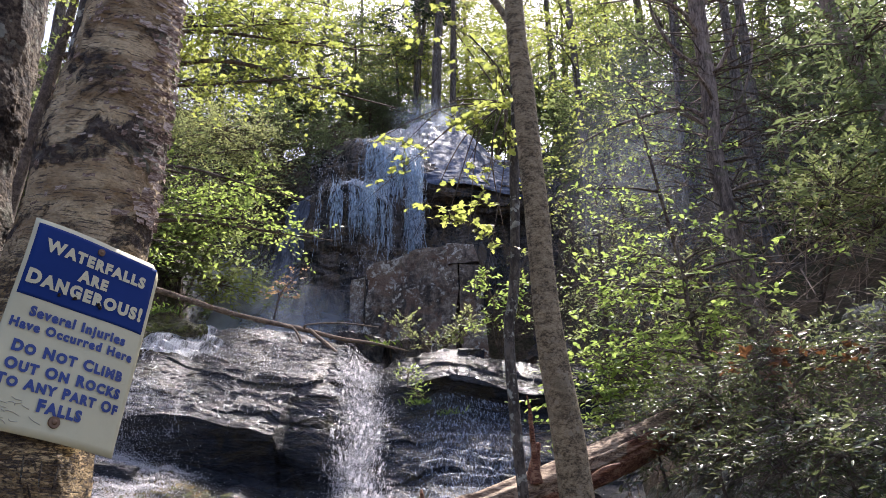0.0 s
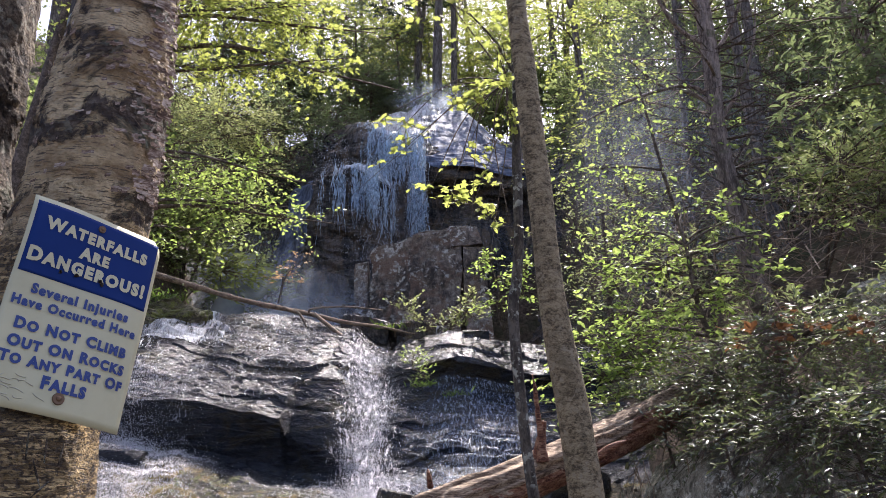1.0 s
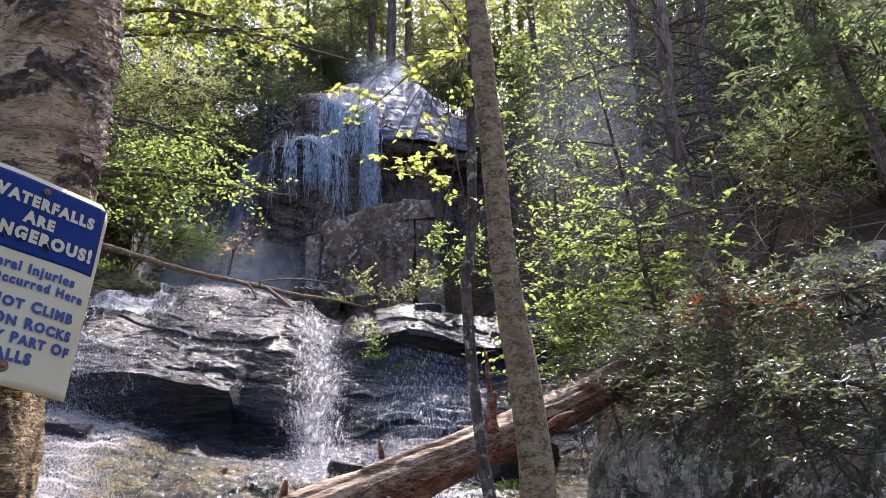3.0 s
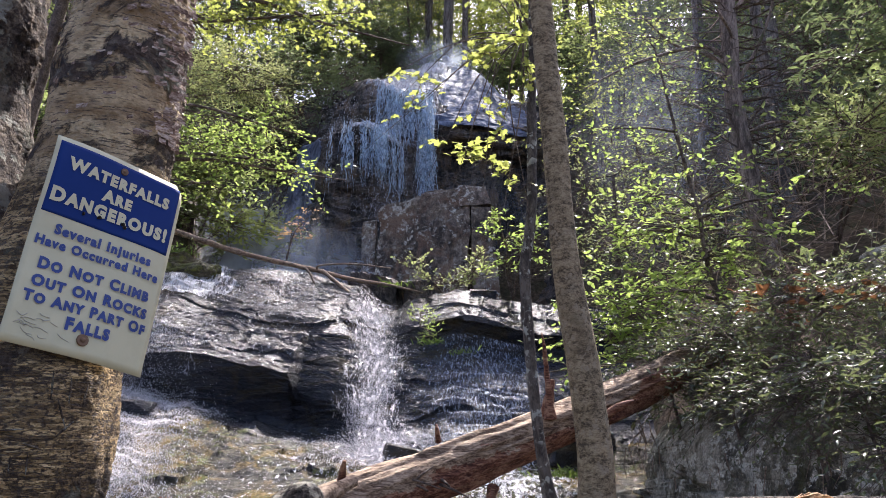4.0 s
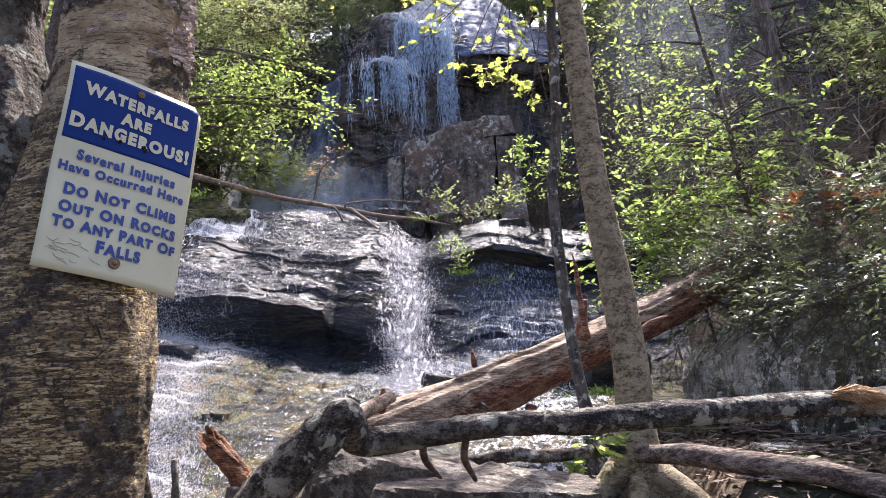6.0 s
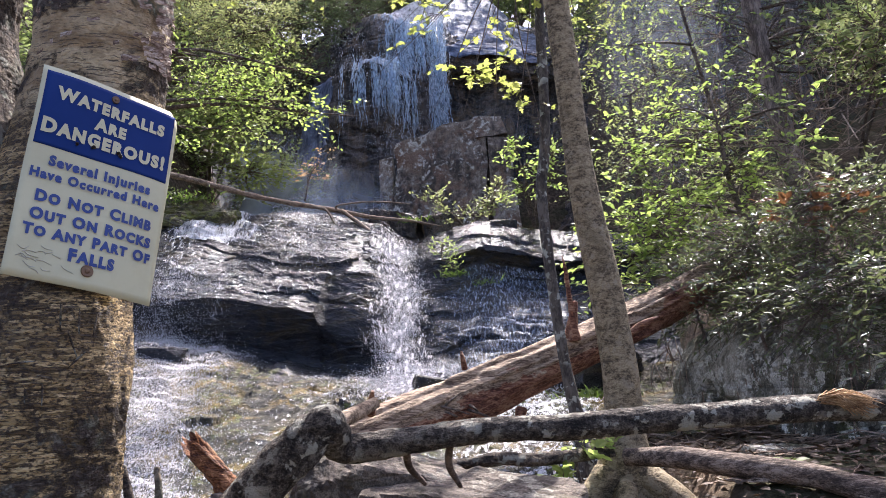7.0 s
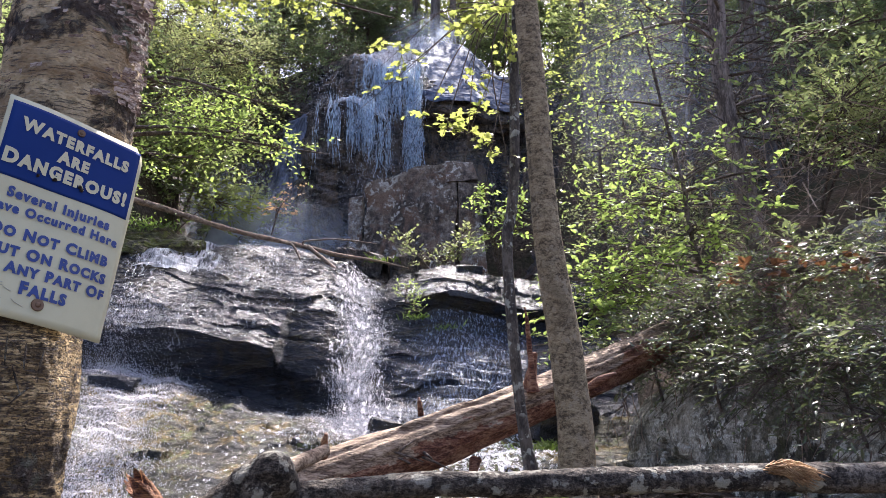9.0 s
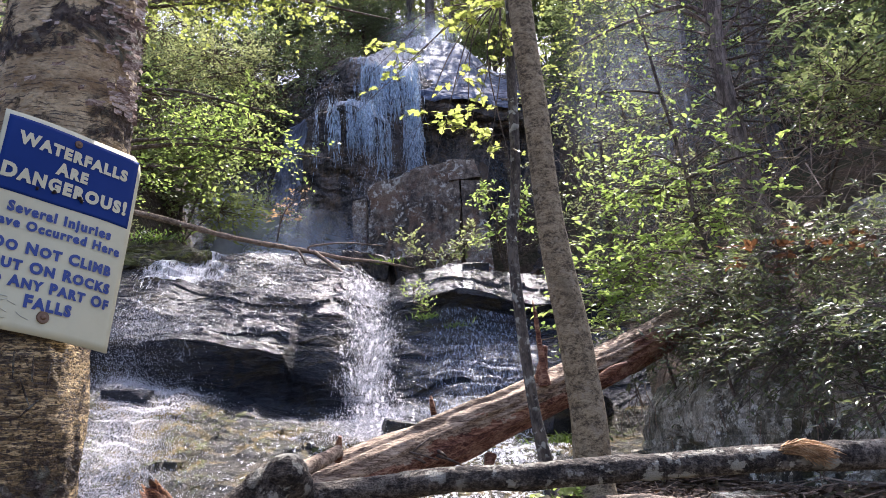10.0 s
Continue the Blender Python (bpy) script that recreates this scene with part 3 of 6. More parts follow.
class Swept:
    """A rock face swept across x. Each key: x and the profile's (y, z) from its foot to its top; relief follows tilted strata."""
    def __init__(self, keys, amp, seed, dip=-.16, ripple=0.0, warp=.42, beds=0.0):
        self.kx = np.array([k[0] for k in keys], float)
        n = 60
        prof = []
        for _, p in keys:
            p = np.array(p, float)
            s = np.linspace(0, len(p) - 1, n)
            prof.append(np.stack([np.interp(s, np.arange(len(p)), p[:, c]) for c in (0, 1)], -1))
        self.prof, self.n, self.amp, self.seed, self.dip, self.ripple, self.warp, self.beds = np.array(prof), n, amp, seed, dip, ripple, warp, beds

    def at(self, x, s, lift=0.0, relief=1.0):
        """Places and flow coordinates for arrays x and s (0 foot, 1 top)."""
        x, s = np.asarray(x, float), np.asarray(s, float)
        i = np.clip(np.searchsorted(self.kx, x) - 1, 0, len(self.kx) - 2)
        f = np.clip((x - self.kx[i]) / (self.kx[i + 1] - self.kx[i]), 0, 1)
        f = f * f * (3 - 2 * f)
        u = np.clip(s, 0, 1) * (self.n - 1)
        j = np.clip(np.floor(u).astype(int), 0, self.n - 2)
        g = (u - j)[..., None]

        def on(k):
            return self.prof[k, j] * (1 - g) + self.prof[k, j + 1] * g
        yz = on(i) * (1 - f[..., None]) + on(i + 1) * f[..., None]
        d = (self.prof[i, j + 1] - self.prof[i, j]) * (1 - f[..., None]) + (self.prof[i + 1, j + 1] - self.prof[i + 1, j]) * f[..., None]
        d = unit(d)
        ny, nz = -d[..., 1], d[..., 0]
        sh = x.shape
        q = np.stack([x, yz[..., 0], yz[..., 1] - self.dip * x], -1).reshape(-1, 3)
        warp = np.stack([fbm(q * 1.1 + 3, 3, self.seed + 20), fbm(q * 1.1 + 8, 3, self.seed + 21), fbm(q * 1.3 + 13, 3, self.seed + 22)], -1) * self.warp
        w = q + warp
        layer = fbm(w * [.30, .8, 2.4], 3, self.seed)

        def blocks(scale, seed):
            # flat-faced broken pieces: the nearest of scattered points sets each piece's own height and tilt
            g = w * scale
            c = np.floor(g)
            best, val = np.full(len(g), 9.0), np.zeros(len(g))
            for dx in (-1, 0, 1):
                for dy in (-1, 0, 1):
                    for dz in (-1, 0, 1):
                        k = c + [dx, dy, dz]
                        o = np.stack([hash3(k[:, 0], k[:, 1], k[:, 2], seed + e) for e in (0, 1, 2)], -1)
                        away = g - k - o
                        d2 = (away ** 2).sum(-1)
                        near = d2 < best
                        tilt = (hash3(k[:, 0], k[:, 1], k[:, 2], seed + 5) - .5) * away[:, 0] + (hash3(k[:, 0], k[:, 1], k[:, 2], seed + 6) - .3) * away[:, 2]
                        val = np.where(near, hash3(k[:, 0], k[:, 1], k[:, 2], seed + 3) - .5 + .7 * tilt, val)
                        best = np.where(near, d2, best)
            return val
        big = blocks(np.array([.38, 1.0, 3.0]), self.seed + 30)
        small = blocks(np.array([1.5, 2.6, 6.5]), self.seed + 60)
        tiny = blocks(np.array([4.5, 6.0, 14.0]), self.seed + 90)
        fine = fbm(q * [5, 9, 26], 4, self.seed + 7, .6)
        h = self.amp * (.8 * layer + .80 * big + .34 * small + .13 * tiny + .16 * fine + self.ripple * fbm(w * [1.6, 6, 17], 3, self.seed + 11, .65))
        if self.beds:
            # thin beds that step out one under the other
            wander = fbm(q * [.5, .5, .5] + 31, 3, self.seed + 33)
            for rate, part in ((3.3, 1.0), (7.9, .5)):
                u = q[:, 2] * rate + 1.1 * wander * (1 + .2 * rate) + .5 * fbm(q * [1.7, 2.0, 2.0], 2, self.seed + 35)
                on_here = sstep(-.25, .15, fbm(q * [.7, 1.2, 1.2] + rate, 2, self.seed + 36))
                h = h + self.beds * part * on_here * ((u - np.floor(u)) ** 2.5 - .3)
        h = h.reshape(sh) * relief + lift
        out = np.stack([x, yz[..., 0] + ny * h, yz[..., 1] + nz * h], -1)
        return out, yz

    def sheet(self, name, xs, ns, mat, lift=0.0, back=None):
        s = np.linspace(0, 1, ns)
        X, S = np.meshgrid(xs, s)
        p, _ = self.at(X, S, lift)
        return build(name, p.reshape(-1, 3), grid_faces(ns, len(xs)), mat, None, False)

    def stream(self, name, mat, parent, s0, s1, centre, width, nx=40, ns=160, lift=.04, lumps=.03, seed=0, relief=1.0):
        """Water that runs over the rock: centre(s) and width(s) across x."""
        s = np.linspace(s0, s1, ns)
        w = np.linspace(-1, 1, nx)
        S, Wd = np.meshgrid(s, w, indexing="ij")
        rag = fbm(np.stack([np.sign(Wd) * 3.3 + 0 * S, S * 26, 0 * S + seed], -1).reshape(-1, 3), 3, seed + 40).reshape(S.shape)
        X = centre(S) + Wd * width(S) * (1 + .45 * rag)
        p, yz = self.at(X, S, 0.0, relief)
        nrm = fbm(np.stack([X * 5, S * 40, 0 * X], -1).reshape(-1, 3), 3, seed).reshape(X.shape)
        edge = 1 - np.abs(Wd) ** 4
        h = lift * edge + lumps * nrm * edge - .02 * (1 - edge)
        p = p + np.stack([0 * h, -h * .6, h * .8], -1)
        arc = np.concatenate([[0], np.cumsum(np.linalg.norm(np.diff(p[:, nx // 2], axis=0), axis=1))])
        uv = np.stack([X, np.repeat(arc[:, None], nx, 1)], -1).reshape(-1, 2)
        return build(name, p.reshape(-1, 3), grid_faces(ns, nx), mat, parent, True, uv, np.stack([Wd, S], -1).reshape(-1, 2))


LOW = Swept([
    (-7.0, [(3.6, .5), (5.5, 1.1), (8, 1.8), (9.6, 2.5), (10.0, 2.9), (10.3, 3.4), (10.8, 3.8), (11.3, 4.2), (12, 4.5), (13, 4.7), (15, 4.7)]),
    (-4.2, [(3.6, .45), (5.5, .98), (8, 1.6), (9.8, 2.25), (10.05, 2.35), (10.15, 2.8), (10.5, 3.1), (11, 3.6), (11.6, 4.1), (12.6, 4.35), (15, 4.5)]),
    (-3.2, [(3.6, .45), (5.5, .95), (8, 1.5), (9.9, 2.1), (10.25, 2.15), (10.1, 2.75), (10.5, 3.0), (11.2, 3.5), (12, 4.0), (13, 4.5), (15, 4.5)]),
    (-2.4, [(3.6, .45), (5.5, .93), (8, 1.43), (9.9, 1.95), (10.35, 1.98), (10.05, 2.6), (10.4, 2.8), (11.2, 3.35), (12, 3.85), (13, 4.4), (15, 4.4)]),
    (-2.06, [(3.6, .45), (5.5, .92), (8, 1.40), (9.8, 1.82), (10.3, 1.90), (10.02, 2.52), (10.4, 2.70), (11.2, 3.3), (12, 3.8), (13, 4.3), (15, 4.35)]),
    (-1.96, [(3.6, .45), (5.5, .91), (8, 1.40), (9.8, 1.80), (10.35, 1.86), (10.20, 2.26), (10.55, 2.62), (11.2, 3.27), (12, 3.8), (13, 4.3), (15, 4.35)]),
    (-1.6, [(3.6, .45), (5.5, .9), (8, 1.38), (9.7, 1.73), (10.2, 1.80), (10.05, 2.18), (10.4, 2.55), (11.2, 3.2), (12, 3.75), (13, 4.2), (15, 4.3)]),
    (-1.0, [(3.6, .45), (5.5, .9), (8, 1.32), (9.3, 1.55), (9.8, 1.75), (10.2, 2.05), (10.6, 2.4), (11.2, 2.95), (11.8, 3.45), (12.6, 3.75), (15, 4.0)]),
    (-.5, [(3.6, .45), (5.5, .9), (8, 1.3), (9.2, 1.55), (9.8, 1.8), (10.3, 2.2), (10.8, 2.75), (11.1, 3.05), (11.2, 3.3), (12.3, 3.85), (15, 4.1)]),
    (.1, [(3.6, .45), (5.5, .9), (8, 1.3), (9.2, 1.6), (9.8, 1.9), (10.4, 2.4), (11.1, 2.95), (11.15, 3.2), (10.95, 3.38), (12.4, 3.98), (15, 4.1)]),
    (1.3, [(3.6, .45), (5.5, .95), (8, 1.35), (9.2, 1.7), (9.8, 2.0), (10.4, 2.4), (11.0, 2.75), (11.1, 2.95), (10.9, 3.12), (12.4, 3.75), (15, 4.1)]),
    (3.5, [(3.6, .5), (5.5, 1.0), (8, 1.6), (9.2, 2.0), (9.8, 2.3), (10.4, 2.6), (11.0, 2.9), (11.3, 3.1), (11.6, 3.3), (12.4, 3.6), (15, 4.0)]),
], .085, 21, -.16, .22, .24, .07)
slab = LOW.sheet("rock_ledge", np.linspace(-6.2, 3.2, 470), 560, M_SLAB)
slab.data.materials.append(M_BED)
n_bed = np.arange(len(slab.data.polygons))
s_bed, x_bed = (n_bed // 469) / 559.0, np.linspace(-6.2, 3.2, 469)[n_bed % 469]
on_bed = s_bed < .285 + .03 * fbm(np.stack([x_bed * 1.5, s_bed * 60, 0 * x_bed], -1), 3, 5)
slab.data.polygons.foreach_set("material_index", on_bed.astype(np.int32))
tagged(slab, "wet dark layered rock ledges of the lower cascade", "rock ledge", kind="structure")

HIGH = Swept([
    (-9.0, [(16, 4.5), (19, 6.5), (20.5, 7.5), (22, 8.6), (23, 9.6), (24, 10.8), (25, 11.8), (26, 12.8), (27, 13.4), (28, 13.9), (30, 14.4)]),
    (-5.2, [(15, 4.2), (18.5, 4.6), (19.5, 5.6), (20.3, 6.8), (20.8, 7.8), (21.4, 8.8), (22.1, 9.8), (22.9, 10.9), (23.8, 11.9), (25, 12.8), (28, 14)]),
    (-4.0, [(15, 4.2), (18.3, 4.5), (19.0, 5.8), (19.6, 7.2), (19.9, 8.3), (20.4, 9.2), (20.9, 9.9), (21.5, 10.8), (22.5, 11.8), (24, 12.7), (28, 13.8)]),
    (-3.1, [(15, 4.2), (18.2, 4.5), (18.7, 5.8), (19.0, 7.3), (19.2, 8.6), (19.4, 9.5), (20.2, 9.95), (20.7, 10.7), (21.3, 11.5), (23, 12.7), (28, 13.6)]),
    (-2.3, [(15, 4.2), (18.4, 4.5), (18.8, 5.9), (19.1, 7.4), (19.2, 8.8), (19.3, 9.65), (20.1, 9.95), (20.25, 10.9), (20.6, 11.48), (22.8, 12.55), (28, 13.0)]),
    (-1.2, [(15, 4.2), (18.6, 4.5), (19.2, 6.0), (19.5, 7.4), (19.7, 8.5), (19.75, 9.3), (20.1, 9.55), (20.1, 10.5), (20.4, 11.0), (22.9, 12.88), (28, 13.3)]),
    (-.4, [(15, 4.2), (18.7, 4.5), (19.4, 6.0), (19.9, 7.4), (20.3, 8.5), (20.4, 9.3), (19.85, 9.6), (19.9, 9.95), (20.3, 10.4), (22.9, 13.15), (28, 13.4)]),
    (.6, [(15, 4.2), (18.8, 4.5), (20.0, 6.0), (20.3, 7.4), (20.6, 8.5), (20.6, 9.3), (19.95, 9.55), (20.0, 9.85), (20.4, 10.3), (22.9, 12.85), (28, 13.4)]),
    (1.8, [(15, 4.2), (18.8, 4.6), (20.0, 6.0), (20.3, 7.4), (20.6, 8.4), (20.7, 9.0), (20.0, 9.3), (20.1, 9.6), (20.6, 10.1), (22.9, 11.9), (28, 13.2)]),
    (3.2, [(15, 4.6), (18.5, 5.4), (19.5, 6.4), (20.1, 7.5), (20.5, 8.4), (20.8, 9.0), (20.7, 9.4), (21.0, 9.9), (21.6, 10.5), (23.2, 12.3), (28, 14)]),
    (8.0, [(15, 6.0), (18, 7.6), (19, 8.2), (20, 8.9), (20.6, 9.4), (21.2, 9.9), (21.8, 10.4), (22.4, 10.9), (23, 11.4), (24.5, 12.6), (28, 15)]),
], .20, 47, -.05)
cliff = HIGH.sheet("rock_cliff", np.linspace(-9, 8, 340), 380, M_CLIFF)
tagged(cliff, "wet dark cliff under the upper waterfall", "cliff", kind="structure")

WALL = Swept([
    (0.0, [(.3, .3), (0.05, .6), (0, .9), (.02, 1.2), (.1, 1.5), (.3, 1.75), (.8, 2.0), (1.8, 2.2)]),
    (1.2, [(.3, .3), (0.0, .6), (-.05, .95), (.0, 1.3), (.1, 1.65), (.35, 1.95), (.9, 2.2), (1.8, 2.4)]),
    (2.6, [(.3, .3), (0.05, .6), (-.02, .9), (.05, 1.25), (.15, 1.6), (.4, 1.95), (1.0, 2.25), (1.8, 2.5)]),
    (5.0, [(.3, .1), (0.05, .4), (0, .8), (.1, 1.2), (.2, 1.6), (.5, 2.0), (1.1, 2.3), (1.8, 2.6)]),
], .09, 71, 0)
wx, ws = np.meshgrid(np.linspace(0, 5, 170), np.linspace(0, 1, 110))
wp, _ = WALL.at(wx, ws)
wp = wp.reshape(-1, 3)
# the wall runs from its far corner towards the trail, and turns away at that corner
far_c, near_c = np.array([1.42, 7.5]), np.array([3.0, 3.2])
along = unit(near_c - far_c)
inward = np.array([-along[1], along[0]])
bend = np.maximum(0, .5 - wp[:, 0]) ** 2 * 2.2
wall_v = np.stack([far_c[0] + along[0] * wp[:, 0] + inward[0] * (wp[:, 1] + bend), far_c[1] + along[1] * wp[:, 0] + inward[1] * (wp[:, 1] + bend), wp[:, 2]], -1)
rock_wall = build("rock_wall", wall_v, grid_faces(110, 170)[:, ::-1], M_GREY, None, False)
tagged(rock_wall, "mottled grey rock wall with pale lichen", "rock wall", kind="structure")

# ---- rocks that lie loose ----
def rock(name, centre, size, turn, mat, label, seed, cuts=9, rough=.12, parent=None, sharp=.94):
    """A block split along flat joints: a ball cut by random planes, then roughened."""
    rng = np.random.default_rng(seed)
    n = 56
    th, ph = np.meshgrid(np.linspace(0, np.pi, n), np.linspace(0, 2 * np.pi, 2 * n, endpoint=False), indexing="ij")
    d = np.stack([np.sin(th) * np.cos(ph), np.sin(th) * np.sin(ph), np.cos(th)], -1).reshape(-1, 3)
    planes = np.vstack([np.eye(3), -np.eye(3), unit(rng.normal(size=(cuts, 3)))])
    dist = np.concatenate([np.full(6, .62) + rng.uniform(-.05, .05, 6), rng.uniform(.7, .95, cuts)])
    r = np.min(np.where(d @ planes.T > .05, dist / np.maximum(d @ planes.T, .05), 2.0), 1)
    r = np.minimum(r, 1.05)
    v = d * (r * sharp + (1 - sharp) * .7)[:, None]
    v = v * np.array(size) * .8
    v = v + d * (rough * max(size) * .5 * fbm(v / max(size) * 5 + seed, 6, seed, .62))[:, None]
    v = v @ np.array(Euler([radians(a) for a in turn]).to_matrix()).T + np.array(centre)
    f = grid_faces(n, 2 * n, True)
    ob = build(name, v, f, mat, parent, False)
    if parent is None:
        tagged(ob, label, "rock")
    return ob


def slab_block(v8, mat, name, parent, seed, rough=.05, n=26):
    """A six-sided block between eight corners (four below, four above), with uneven faces and worn edges."""
    c = np.array(v8, float)
    pieces = []
    quads = [(0, 1, 5, 4), (1, 2, 6, 5), (2, 3, 7, 6), (3, 0, 4, 7), (4, 5, 6, 7), (3, 2, 1, 0)]
    mid = c.mean(0)
    for q in quads:
        u, w = np.meshgrid(np.linspace(0, 1, n), np.linspace(0, 1, n))
        u, w = u[..., None], w[..., None]
        p = (c[q[0]] * (1 - u) * (1 - w) + c[q[1]] * u * (1 - w) + c[q[2]] * u * w + c[q[3]] * (1 - u) * w).reshape(-1, 3)
        pieces.append((p, grid_faces(n, n)))
    v, f = merge(pieces)
    e = fbm(v * 1.6 + seed, 5, seed)
    g = np.stack([fbm(v * 2.7 + 5 + seed, 4, seed + 2), fbm(v * 2.7 + 9, 4, seed + 3), fbm(v * 2.7 + 13, 4, seed + 4)], -1)
    v = v + unit(v - mid) * (rough * 2 * e)[:, None] + g * rough
    ob = build(name, v, f, mat, parent, False)
    bm = bmesh.new()
    bm.from_mesh(ob.data)
    bmesh.ops.remove_doubles(bm, verts=bm.verts, dist=.004)
    bm.to_mesh(ob.data)
    bm.free()
    return ob


boulder = empty("boulder", (-.4, 17.3, 4.6), "huge brown block of rock with pale lichen below the waterfall", "boulder")
slab_block([(-1.66, 16.75, 4.3), (.30, 16.6, 4.3), (.6, 18.6, 4.3), (-1.6, 18.6, 4.3), (-1.60, 16.95, 6.70), (-.35, 16.9, 7.14), (-.1, 18.4, 7.2), (-1.3, 18.4, 6.75)], M_BOULDER, "block", boulder, 3, .06, 48)
slab_block([(-.75, 16.70, 4.3), (.34, 16.62, 4.3), (.5, 18.5, 4.3), (-.6, 18.5, 4.3), (-.72, 16.94, 7.08), (.36, 16.9, 7.24), (.4, 18.4, 7.25), (-.5, 18.4, 7.2)], M_BOULDER, "block", boulder, 23, .05, 44)
slab_block([(.43, 16.46, 4.3), (1.04, 16.62, 4.3), (1.1, 17.9, 4.3), (.55, 17.9, 4.3), (.40, 16.74, 6.70), (.84, 16.80, 6.72), (.88, 17.8, 6.7), (.5, 17.8, 6.7)], M_BOULDER, "split_slab", boulder, 8, .03, 34)
slab_block([(.16, 16.80, 6.74), (.84, 16.84, 6.80), (.9, 18.0, 6.78), (.2, 18.0, 6.74), (.12, 16.93, 7.24), (.74, 16.96, 7.22), (.72, 17.9, 7.22), (.2, 17.9, 7.25)], M_BOULDER, "cap_stone", boulder, 11, .03, 34)
slab_block([(-2.02, 17.1, 4.3), (-1.70, 17.05, 4.3), (-1.7, 17.9, 4.3), (-2.1, 17.9, 4.3), (-1.98, 17.2, 6.50), (-1.68, 17.15, 6.56), (-1.7, 17.8, 6.5), (-2.0, 17.8, 6.45)], M_BOULDER, "corner_slab", boulder, 15, .04, 30)

for nm, c, sz, tr, mt, lb, sd in [
    ("rock", (-.44, 3.42, 1.06), (.66, .5, .50), (8, 14, 14), M_TRAIL, "grey angular rock under the fallen branch", 5),
    ("rock", (-.02, 3.25, 1.03), (.86, .5, .34), (5, 3, -6), M_TRAIL, "flat grey rock beside the tree roots", 6),
    ("rock", (-1.15, 3.3, .92), (.5, .45, .32), (0, 10, 40), M_TRAIL, "low dark rock by the broken stump", 9),
    ("rock", (-.52, 8.75, 1.50), (.42, .34, .30), (5, 12, 10), M_SLAB, "small black wet rock in the stream", 12),
    ("rock", (-3.75, 9.55, 2.10), (.55, .3, .14), (5, 5, 5), M_SLAB, "low wet rock in the white water", 13),
    ("rock", (1.15, 8.7, 1.7), (.8, .7, .5), (5, 5, 35), M_SLAB, "wet rock under the fallen log", 14),
    ("rock", (-1.35, 13.4, 4.25), (.8, .5, .42), (5, 10, 5), M_CLIFF, "dark wet rock behind the ledge", 16),
    ("rock", (-.55, 13.5, 4.2), (.7, .5, .45), (5, -10, 25), M_CLIFF, "dark wet rock below the boulder", 17),
    ("rock", (.9, 20.3, 7.2), (1.0, 1.0, 1.9), (5, -10, 25), M_CLIFF, "brown rock in the shade of the overhang", 18),
    ("rock", (-2.9, 18.3, 5.6), (1.1, .9, 1.9), (5, 4, 12), M_CLIFF, "dark rock at the foot of the falls", 19),
    ("rock", (1.75, 4.9, .95), (.5, .4, .3), (5, 4, 12), M_GREY, "mossy rock at the foot of the rock wall", 20),
    ("rock", (.45, 12.3, 3.9), (.4, .3, .2), (5, 4, 12), M_SLAB, "small rock on the ledge", 22),
]:
    rock(nm, c, sz, tr, mt, lb, sd)

# ---- water ----

low_water = empty("cascade", (-1.0, 9.5, 1.6), "white water rushing down the lower ledges", "cascade")
def CHUTE(s):
    return np.interp(s, [.22, .32, .42, .52, .66, .8, .93], [-.72, -.82, -.97, -1.0, -1.05, -1.17, -1.3]) + .05 * np.sin(s * 23)


LOW.stream("chute", W_CHUTE, low_water, .22, .93, CHUTE, lambda s: np.interp(s, [.2, .35, .6, .93], [.8, .48, .38, .40]), 60, 260, .12, .015, 1, .35)
LOW.stream("left_run", W_LACE, low_water, .0, .33, lambda s: np.interp(s, [0, .1, .15, .2, .27, .33], [-1.6, -2.25, -2.8, -3.2, -3.55, -3.7]), lambda s: np.interp(s, [0, .1, .2, .27, .33], [.55, .5, .55, .75, .95]), 100, 260, .05, .04, 2)
LOW.stream("chute_spread", W_SPRAY, low_water, .22, .90, CHUTE, lambda s: np.interp(s, [.2, .35, .6, .93], [1.0, .75, .62, .55]), 70, 260, .11, .015, 21, .4)
LOW.stream("left_lip", W_TOP, low_water, .74, .87, lambda s: -3.95 + 0 * s, lambda s: np.interp(s, [.74, .8, .87], [.45, .75, .6]), 80, 80, .06, .05, 22)
LOW.stream("left_fall", W_VEIL, low_water, .34, .86, lambda s: np.interp(s, [.34, .6, .86], [-4.0, -4.05, -4.1]) + .08 * np.sin(s * 14), lambda s: np.interp(s, [.34, .6, .86], [.62, .55, .55]), 70, 170, .08, .05, 3)
LOW.stream("side_trickle", W_VEIL, low_water, .38, .66, lambda s: -3.32 + .2 * (s - .4), lambda s: .16 + 0 * s, 16, 120, .07, .04, 4)
# fleck sheets that paint sun glints over the wet ledges and bed
LOW.stream("lip_glints", W_GLINT, low_water, .74, .93, lambda s: -2.7 + 0 * s, lambda s: 1.7 + 0 * s, 90, 60, .03, .02, 5)
LOW.stream("bed_glints", W_SPARK, low_water, .04, .34, lambda s: -1.5 + 0 * s, lambda s: 1.7 + 0 * s, 120, 200, .025, .02, 6)
LOW.stream("near_glints", W_RIFFLE, low_water, .02, .29, lambda s: .45 + 0 * s, lambda s: 1.25 + 0 * s, 110, 200, .025, .02, 24)
LOW.stream("slope_glints", W_SLOPE, low_water, .26, .68, lambda s: .42 + 0 * s, lambda s: 1.25 + 0 * s, 90, 160, .02, .012, 16)
LOW.stream("step_glints", W_FILM, low_water, .52, .76, lambda s: -2.7 + 0 * s, lambda s: 1.5 + 0 * s, 110, 110, .02, .012, 17)
LOW.stream("shelf_glint_froth", W_FILM, low_water, .80, .95, lambda s: .3 + 0 * s, lambda s: .95 + 0 * s, 60, 60, .025, .02, 7)

